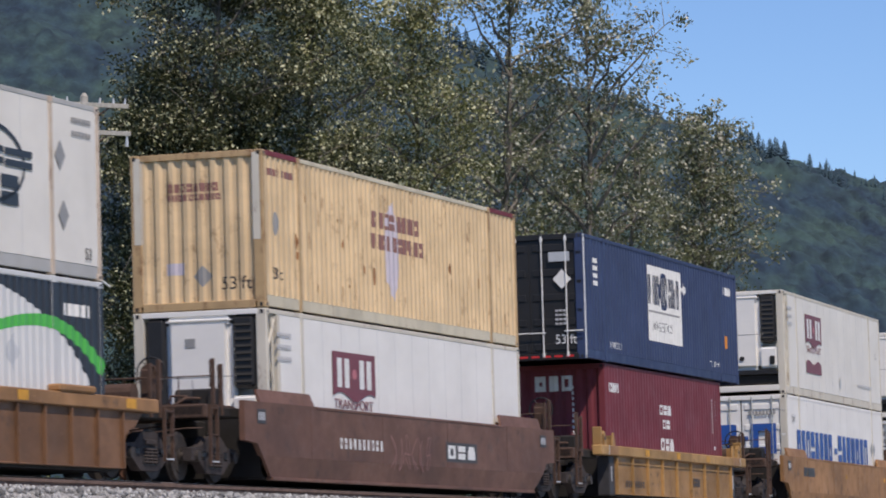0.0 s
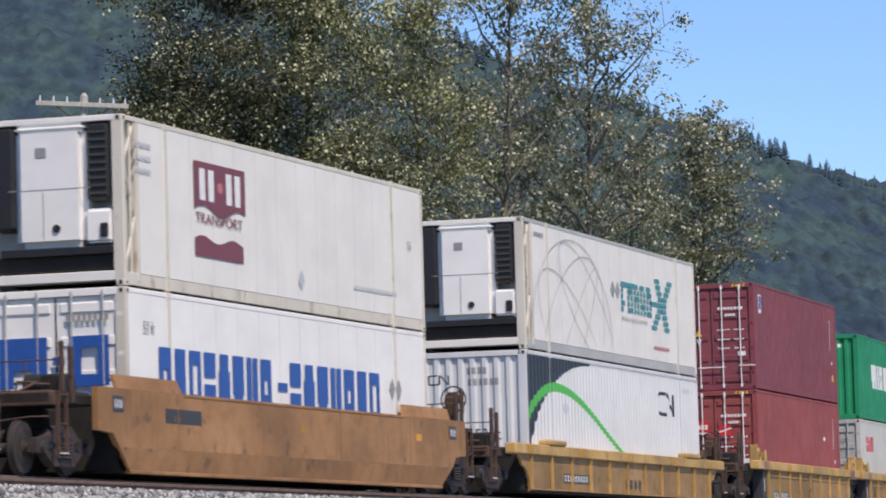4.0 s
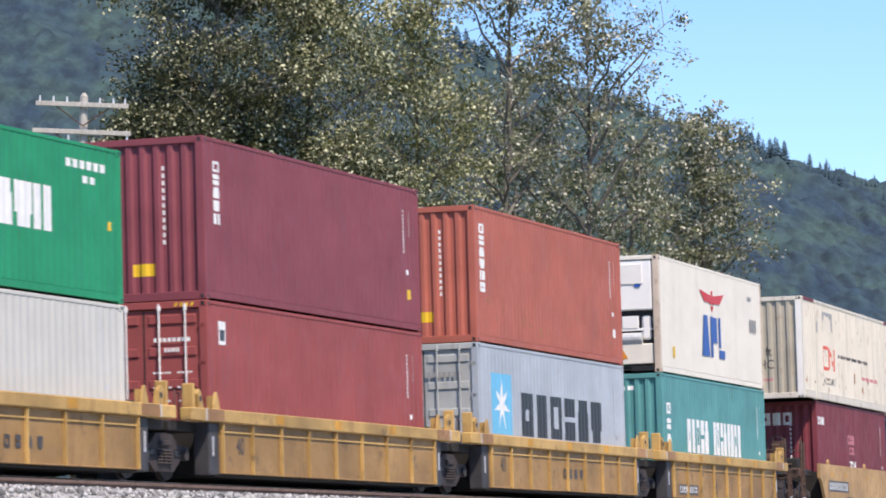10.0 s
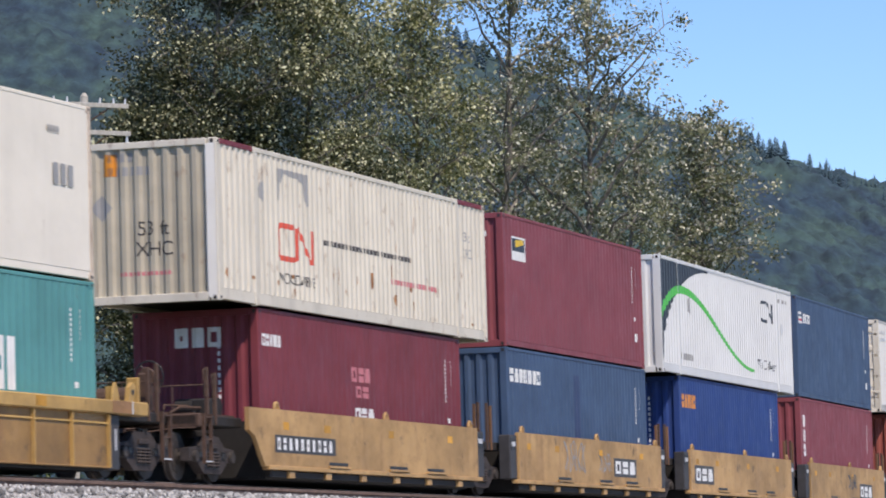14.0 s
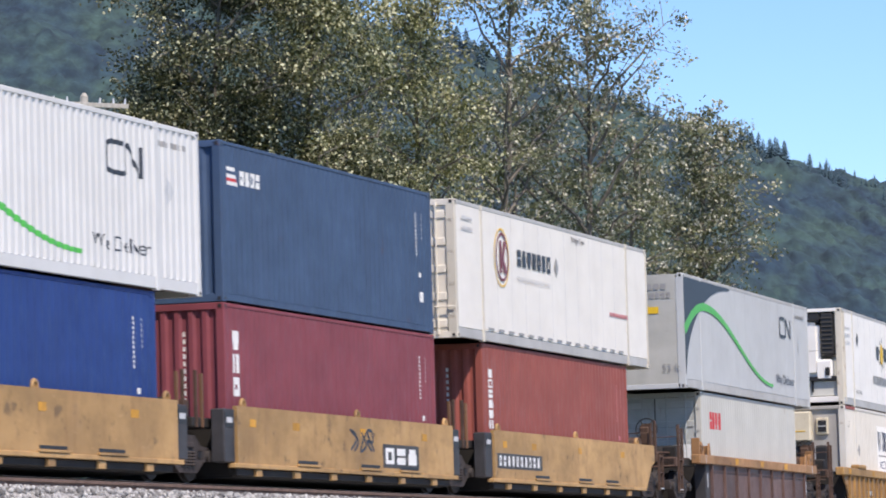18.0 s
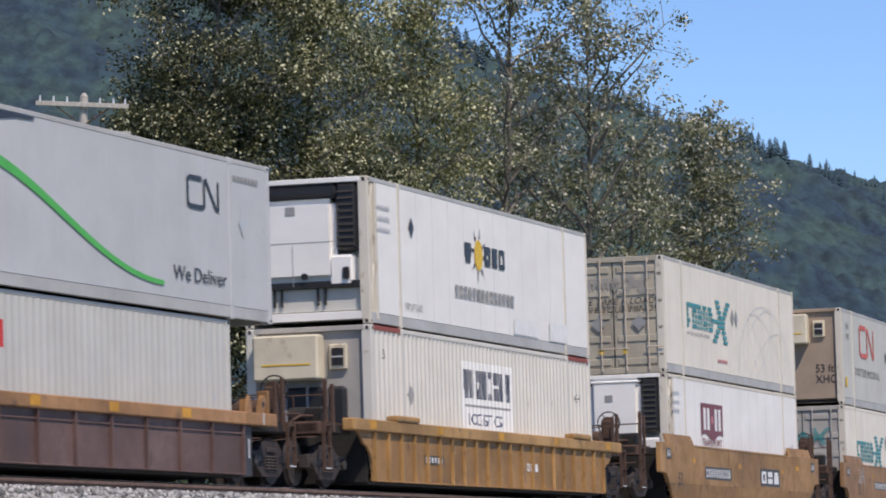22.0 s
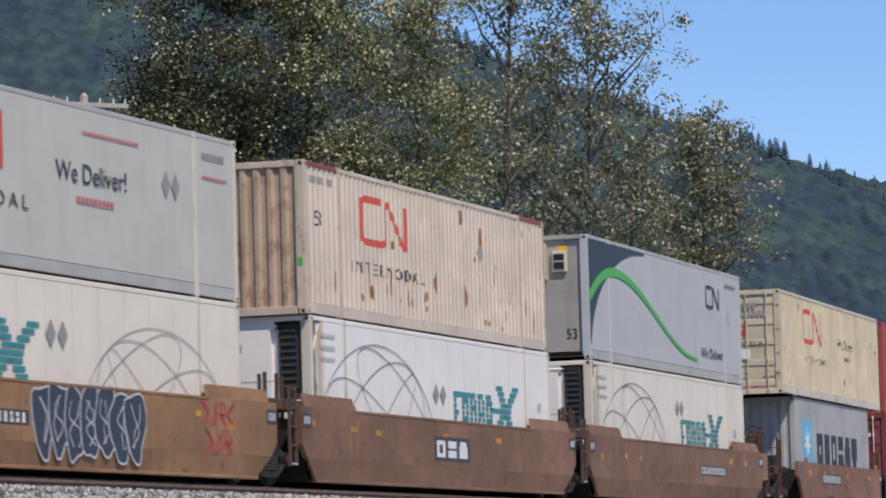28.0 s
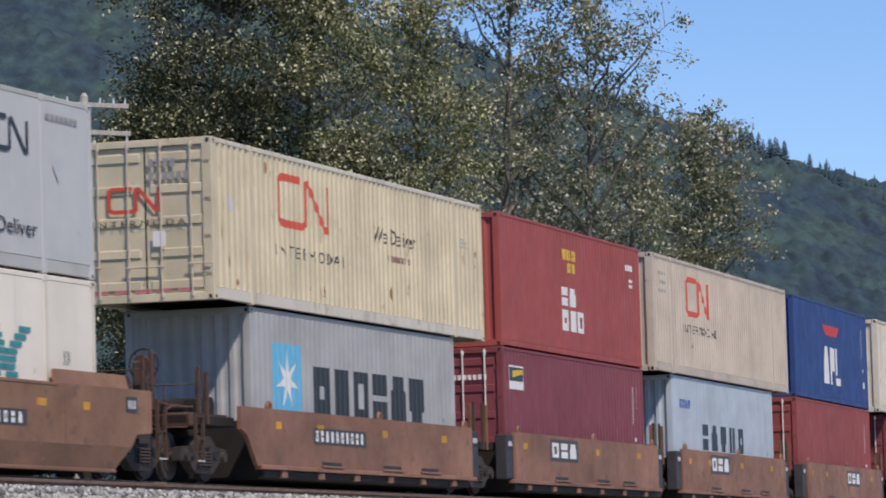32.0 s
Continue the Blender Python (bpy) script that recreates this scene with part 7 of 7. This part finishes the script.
@stack("R")
def _(car):
    up = container("grimy off-white container with teal striped mark and globe lines", 53, "offwhite", "doors", "flat", rail="silver", endmat="dirtycream", rods="tan")
    stripes_name(up, 2.5, 1.0, 5.0, 1.15), diamonds(up, "k_grey", 7.75, 1.5, 0.4, 0.5, 2), globe(up, 12.0, 3.5, mat="k_palegrey", flip=-1), dashes(up, "web_line", "k_pink", 6.0, 0.5, 1.2, 0.08, 6)
    stripes_name(up, 0.3, 2.0, 1.95, 0.48, "k_grey", False, "end")
    words(up, "WE TAKE A LOAD", 0.42, 1.72, 0.16, "k_plate", "end", shear=0.25, wide=1.05), words(up, "OFF YOUR MIND!", 0.5, 1.52, 0.16, "k_plate", "end", shear=0.25, wide=1.05)
    for u in (0.72, 1.75):
        diamonds(up, "k_grey", u, 1.05, 0.38, 0.4, face="end")
    dashes(up, "number_column", "k_plate", 0.24, 0.7, 0.09, 1.7, 11, "end", up=True)
    for u in (0.92, 1.52):
        quads(up, "yellow_tag", "k_yellow", [rect(u, 0.5, 0.12, 0.12)], "end", 0.03)
    low = container("white insulated container with cooling unit and maroon badge", 53, "white2", "reefer", "flat", rail="oldwhite", style="cased")
    badge(low, 3.75, 1.44), codes(low, "k_palegrey", 0.55, 2.4), words(low, "53", 15.2, 1.3, 0.18, "k_grey")
    plate(car, -4.96, -1.85, 0.65, 0.97, 10), plate(car, 1.8, 4.37, 0.58, 1.05, 3), number53(car, -8.05, 0.45)
    return low, up


@stack("S")
def _(car):
    up = container("pale grey container with red sign and soot-stained cooling unit", 53, "palegrey", "reefer", "flat", rail="silver", style="slim", endmat="sootend")
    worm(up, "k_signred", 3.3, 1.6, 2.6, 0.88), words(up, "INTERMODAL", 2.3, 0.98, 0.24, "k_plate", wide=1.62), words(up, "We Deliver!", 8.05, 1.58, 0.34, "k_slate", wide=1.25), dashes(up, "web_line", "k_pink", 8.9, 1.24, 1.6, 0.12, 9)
    diamonds(up, "k_grey", 12.6, 1.6, 0.38, 0.5, 2), words(up, "53 ft", 0.75, 2.3, 0.2, "k_plate"), words(up, "XHC", 0.75, 2.0, 0.2, "k_plate"), quads(up, "yellow_tag", "k_yellow", [rect(0.4, 0.55, 0.4, 0.3)])
    dashes(up, "red_print", "k_pink", 9.2, 2.4, 2.4, 0.06, 22), dashes(up, "number", "k_grey", 14.5, 2.45, 1.1, 0.12, 6), dashes(up, "red_print", "k_pink", 14.5, 2.1, 1.2, 0.06, 11)
    words(up, "53 ft", 1.75, 1.0, 0.24, "k_plate", "end", wide=0.9), words(up, "XHC", 1.75, 0.68, 0.24, "k_plate", "end", wide=0.9)
    low = container("off-white container with teal striped mark and globe lines", 53, "offwhite", "doors", "flat", endmat="dirtygrey", rods="dirtygrey", rail="offwhite")
    stripes_name(low, 2.1, 1.05, 5.0, 1.1, tag=False), diamonds(low, "k_grey", 7.5, 1.7, 0.42, 0.5, 2), globe(low, 12.2, 3.4, mat="k_grey", flip=-1)
    stripes_name(low, 0.4, 1.75, 1.7, 0.5, "k_teal", False, "end")
    plate(car, -4.2, -1.75, 0.75, 0.99, 10), graffiti(car, -1.5, 2.9, 0.25, 1.44, "k_silver", 21, "k_graf", 0.04), graffiti(car, 5.63, 7.2, 0.96, 1.38, "k_brownred", 22, t=0.06), graffiti(car, 5.7, 7.1, 0.46, 0.9, "k_brownred", 23, t=0.06), graffiti(car, -7.2, -6.1, 0.85, 1.35, "k_silver", 25, t=0.03), number53(car, -7.4, 0.55)
    return low, up


@stack("T")
def _(car):
    up = container("rust-streaked pinkish cream ribbed container with red sign", 53, "pinkcream", "ribs", frame_mat="rustypink", endmat="rustend")
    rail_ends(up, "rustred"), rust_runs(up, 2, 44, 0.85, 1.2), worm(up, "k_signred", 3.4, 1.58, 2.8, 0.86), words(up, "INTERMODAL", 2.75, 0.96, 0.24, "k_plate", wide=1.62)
    words(up, "53", 0.62, 1.7, 0.3, "k_plate"), diamonds(up, "k_grey", 11.05, 1.62, 0.45, 0.5), dashes(up, "number", "k_grey", 0.4, 2.5, 1.3, 0.14, 7)
    words(up, "53'", 0.08, 2.15, 0.34, "k_plate", "end"), quads(up, "green_tag", "k_green", [rect(2.42, 0.9, 0.1, 0.16)], "end")
    low = container("bright white insulated container with globe lines and teal striped mark", 53, "white2", "reefer", "flat", style="cased")
    globe(low, 3.95, 3.8, top=2.3), diamonds(low, "k_grey", 7.5, 1.46, 0.42, 0.44, 2), stripes_name(low, 8.9, 0.95, 4.6, 1.1, tag=False), words(low, "53", 15.1, 1.55, 0.2, "k_grey"), codes(low, "k_palegrey", 0.6, 2.5)
    plate(car, -1.22, 1.2, 0.62, 1.12, 3), graffiti(car, -8.0, -6.9, 0.5, 1.0, "k_faded", 31, t=0.03)
    return low, up


@stack("U")
def _(car):
    up = container("grey smooth-sided container with green wave and small cooling unit", 53, "coolgrey", "reefer", "flat", rail="silver", style="slim", endmat="dirtygrey")
    wave_side(up)
    dashes(up, "number_column", "k_plate", 2.40, 0.9, 0.08, 1.75, 11, "end", up=True), words(up, "53 ft", 2.0, 0.5, 0.24, "k_plate", "end", wide=0.85), quads(up, "yellow_tag", "k_yellow", [rect(1.85, 2.5, 0.24, 0.16)], "end")
    low = container("cream white insulated container with globe lines and teal striped mark", 53, "offwhite", "reefer", "flat", style="cased")
    globe(low, 3.95, 3.6, top=2.3), stripes_name(low, 8.8, 0.95, 4.6, 1.1, tag=False), diamonds(low, "k_grey", 8.3, 1.85, 0.4, 0.42, 2), words(low, "53", 14.8, 1.5, 0.2, "k_grey"), codes(low, "k_palegrey", 0.6, 2.5)
    plate(car, 1.88, 4.8, 0.74, 1.0, 10)
    return low, up


@stack("V")
def _(car):
    up = container("pale yellow ribbed container with red sign and barred doors", 53, "beige", "doors", endmat="beige", rods="tan", rail="oldwhite")
    rust_runs(up, 5, 16, 0.8, 0.7), worm(up, "k_signred", 3.5, 1.6, 2.75, 0.88), words(up, "INTERMODAL", 3.3, 1.0, 0.22, "k_plate", wide=1.5), words(up, "We Deliver", 8.95, 1.64, 0.32, "k_plate", wide=1.25), dashes(up, "web_line", "k_faded", 9.8, 1.3, 1.5, 0.12, 7)
    quads(up, "blue_sticker", "k_silver", [[(0.95 + 0.16 * math.cos(a), 1.75 + 0.14 * math.sin(a)) for a in np.linspace(0, 6, 12)]])
    worm(up, "k_signred", 0.62, 1.62, 0.95, 0.42, "end", 0.14), words(up, "INTERMODAL", 0.28, 1.36, 0.11, "k_plate", "end", wide=1.5)
    dashes(up, "door_number", "k_grey", 1.38, 2.4, 0.55, 0.15, 4, "end"), dashes(up, "door_number", "k_grey", 1.38, 2.16, 0.8, 0.15, 6, "end"), quads(up, "door_label", "k_white", [rect(1.45, 0.98, 0.25, 0.28)], "end", 0.03)
    dashes(up, "reflector_strip", "k_pink", 0.3, 0.17, 2.0, 0.06, 5, "end"), words(up, "53 ft", 14.6, 1.9, 0.2, "k_grey")
    low = ocean("pale grey ocean container with star panel and dark lettering", "ashgrey")
    star_panel(low, 1.15, 1.0), blocks(low, "trade_name", "k_black", 3.4, 1.0, 6.95, 0.95, 6, k=1, gap=0.2), tail_marks(low, "k_grey", "k_grey")
    plate(car, -3.6, -0.55, 0.78, 1.08, 10)
    return low, up


@stack("W")
def _(car):
    up = ocean("bright brick-red ocean container with white and yellow marks", "signalred")
    blocks(up, "trade_name", "k_white", 5.05, 1.15, 1.3, 0.42, 2, k=3), blocks(up, "trade_name", "k_white", 5.05, 0.58, 2.0, 0.48, 3, k=1)
    blocks(up, "trade_glyph", "k_yellow", 5.15, 2.2, 1.2, 0.24, 3, k=2), blocks(up, "trade_glyph", "k_yellow", 5.6, 1.92, 0.7, 0.22, 2, k=1), dashes(up, "number", "k_white", 10.9, 2.3, 0.7, 0.14, 3), dashes(up, "number", "k_white", 11.2, 1.9, 0.3, 0.25, 2, up=True)
    low = ocean("maroon ocean container with small yellow label", "maroon", "doors", rods="k_white")
    quads(low, "label", "k_white", [rect(0.5, 2.0, 1.15, 0.52)]), quads(low, "label", "k_slate", [rect(0.55, 2.18, 1.05, 0.3)], d=0.009), quads(low, "label_flag", "k_yellow", [[(0.75, 2.25), (1.55, 2.35), (1.55, 2.45), (0.75, 2.4)]], d=0.011)
    dashes(low, "door_number", "k_white", 1.3, 2.2, 0.8, 0.11, 7, "end"), tail_marks(low, "k_white", "k_white")
    plate(car, -3.5, -1.15, 0.80, 1.28, 3)
    return low, up


@stack("X")
def _(car):
    up = container("dusty grey-beige ribbed container with red sign", 53, "tan", "ribs", rail="tan")
    worm(up, "k_signred", 3.75, 1.58, 2.45, 0.88), words(up, "INTERMODAL", 3.2, 1.1, 0.22, "k_plate", wide=1.5), codes(up, "k_grey", 0.6, 2.4)
    low = ocean("pale blue-grey ocean container with blue lettering", "paleblue")
    blocks(low, "trade_name", "k_slate", 3.4, 1.1, 5.4, 0.66, 5, k=3, gap=0.4), blocks(low, "small_mark", "k_blue", 0.9, 2.1, 1.2, 0.22, 4), tail_marks(low, "k_grey", "k_grey")
    plate(car, -3.15, -0.9, 0.8, 1.28, 3)
    return low, up


@stack("Y")
def _(car):
    up = ocean("blue ocean container with red emblem and white mark", "shipblue")
    quads(up, "red_emblem", "k_red", [[(4.6, 2.28), (7.4, 2.28), (6.9, 1.98), (5.1, 1.98)]])
    quads(up, "white_mark", "k_white", [[(4.6, 0.55), (5.52, 0.55), (5.32, 1.65), (4.85, 1.65)], rect(5.7, 0.55, 0.26, 1.1), rect(5.96, 0.95, 0.5, 0.68), rect(6.65, 0.55, 0.7, 0.22), rect(6.65, 0.85, 0.25, 0.8)])
    tail_marks(up, "k_white", "k_white")
    low = ocean("red ocean container with white door bars", "red", "doors", rods="k_white")
    tail_marks(low, "k_white", "k_white")
    plate(car, 0.1, 2.4, 0.79, 1.24, 3)
    return low, up


@stack("Z")
def _(car):
    up = container("off-white ribbed container at the tail of the train", 53, "oldwhite", "ribs")
    low = ocean("maroon ocean container under a white one", "maroon", "doors", rods="k_white")
    return low, up

# ================================================================ THE TRAIN
FLOOR = 0.325
MOVING = []
# centre along the train, car kind, paint, (front, rear) ends, label
T5 = "five-unit articulated well car"
CARS = [
    ("A", -17.75, "rib53", "car_mustard", ("own", "own"), "rust-stained dull yellow ribbed well car"),
    ("B", 6.07, "flat53", "car_brown", ("own", "own"), "dark brown smooth-sided well car with faint graffiti"),
    ("C", 27.78, "rib40", "car_gold", ("own", "own"), "yellow ribbed well car with a short well"),
    ("D", 50.2, "flat53", "car_orange", ("own", "own"), "rust-streaked orange-tan smooth-sided well car"),
    ("E", 73.62, "rib53", "car_yellow", ("own", "own"), "worn yellow ribbed well car with a heavy top chord"),
    ("F", 95.51, "rib40", "car_yellow", ("own", "share"), "yellow ribbed end unit of an articulated well car"),
    ("G", 111.54, "rib40", "car_yellow", ("rest", "share"), "yellow ribbed middle unit of an articulated well car"),
    ("H", 127.55, "rib40", "car_yellow", ("rest", "share"), "yellow ribbed middle unit of an articulated well car"),
    ("I", 143.62, "rib40", "car_yellow", ("rest", "share"), "yellow ribbed middle unit of an articulated well car"),
    ("J", 159.61, "rib40", "car_yellow", ("rest", "own"), "yellow ribbed end unit of an articulated well car"),
    ("K", 179.43, "flat40", "car_tan", ("own", "share"), "faded yellow smooth-sided end unit of an articulated well car"),
    ("L", 195.07, "flat40", "car_tan", ("rest", "share"), "faded yellow smooth-sided well car unit with graffiti"),
    ("M", 210.77, "flat40", "car_tan", ("rest", "share"), "faded yellow smooth-sided middle unit of an articulated well car"),
    ("N", 226.2, "flat40", "car_tan", ("rest", "share"), "faded yellow smooth-sided well car unit with small graffiti"),
    ("O", 241.72, "flat40", "car_tan", ("rest", "own"), "faded yellow smooth-sided end unit of an articulated well car"),
    ("P", 261.68, "rib40", "car_dark", ("own", "own"), "dark red-brown ribbed well car with yellow top chord"),
    ("Q", 283.4, "rib53", "car_gold", ("own", "own"), "golden yellow ribbed well car"),
    ("R", 306.94, "flat53", "car_gold", ("own", "own"), "golden tan smooth-sided well car"),
    ("S", 330.74, "flat53", "car_ochre", ("own", "share"), "brown smooth-sided well car unit covered in graffiti"),
    ("T", 350.65, "flat53", "car_rust", ("rest", "share"), "brown smooth-sided middle unit of an articulated well car"),
    ("U", 370.42, "flat53", "car_rust", ("rest", "own"), "brown smooth-sided end unit of an articulated well car"),
    ("V", 392.01, "flat40", "car_clay", ("own", "share"), "brown smooth-sided end unit with a short well"),
    ("W", 407.77, "flat40", "car_clay", ("rest", "share"), "brown smooth-sided middle unit with a short well"),
    ("X", 422.95, "flat40", "car_clay", ("rest", "share"), "brown smooth-sided middle unit with a short well"),
    ("Y", 438.7, "flat40", "car_clay", ("rest", "share"), "brown smooth-sided middle unit with a short well"),
    ("Z", 454.5, "flat40", "car_clay", ("rest", "own"), "brown smooth-sided end unit with a short well"),
]
PLACE = {k[0]: k[1] for k in CARS}
ORDER = [k[0] for k in CARS]


def build_cars():
    made = {}
    for i, (k, c, kind, mat, ends, lab) in enumerate(CARS):
        half = ((c - CARS[i - 1][1]) / 2 if i else 0, (CARS[i + 1][1] - c) / 2 if i + 1 < len(CARS) else 0)
        car = well_car(lab, kind, mat, ends, half, pitch=0.87 if k == "Q" else (1.75 if k == "E" else (1.48 if kind == "rib40" else 1.05)))
        made[k] = car
        MOVING.append((car.root, c, 0.0))
    return made


UPPER_SHIFT = {"K": -0.17, "T": -0.15}                        # boxes that sit a little off their well's middle


def load(key, low, up):
    """Stack two containers in a well."""
    MOVING.append((low.root, PLACE[key], FLOOR))
    MOVING.append((up.root, PLACE[key] + UPPER_SHIFT.get(key, 0.0), FLOOR + low.H + 0.015))


def build_loads(car):
    b = STACKS
    for key in ORDER:
        low, up = b[key](car[key])
        load(key, low, up)

# ================================================================ MOTION
def sway_rows(base, phase, amount):
    rows = []
    for i in range(22):
        t = 32 * i / 21
        a = amount * (math.sin(t * 1.9 + phase) + 0.6 * math.sin(t * 3.1 + 2 * phase))
        b = amount * 0.8 * math.cos(t * 1.6 + phase * 1.7)
        rows.append((t, Matrix.Translation(base) @ pose(0, 0, 0, 0.9 * a, 0.9 * b, 0.5 * a)))
    return rows


def motions():
    for ob, c, z in MOVING:
        walk(ob, [(t, on_line(c - d, z)) for t, d in RUN])
    for ob, base, phase, amount in SWAY:
        walk(ob, sway_rows(base, phase, amount))
    rows = []
    for i in range(0, 32 * FPS + 1):
        rows.append((i / FPS, pose(0, 0, 0, 0, -math.degrees(run_at(i / FPS) / 0.42), 0)))
    walk(WHEELSETS[0], rows)
    keys = WHEELSETS[0].animation_data
    for w in WHEELSETS[1:]:                          # all wheels turn alike
        w.rotation_mode = "QUATERNION"
        w.animation_data_create()
        w.animation_data.action, w.animation_data.action_slot = keys.action, keys.action_slot


build_loads(build_cars())
build_ties()
motions()
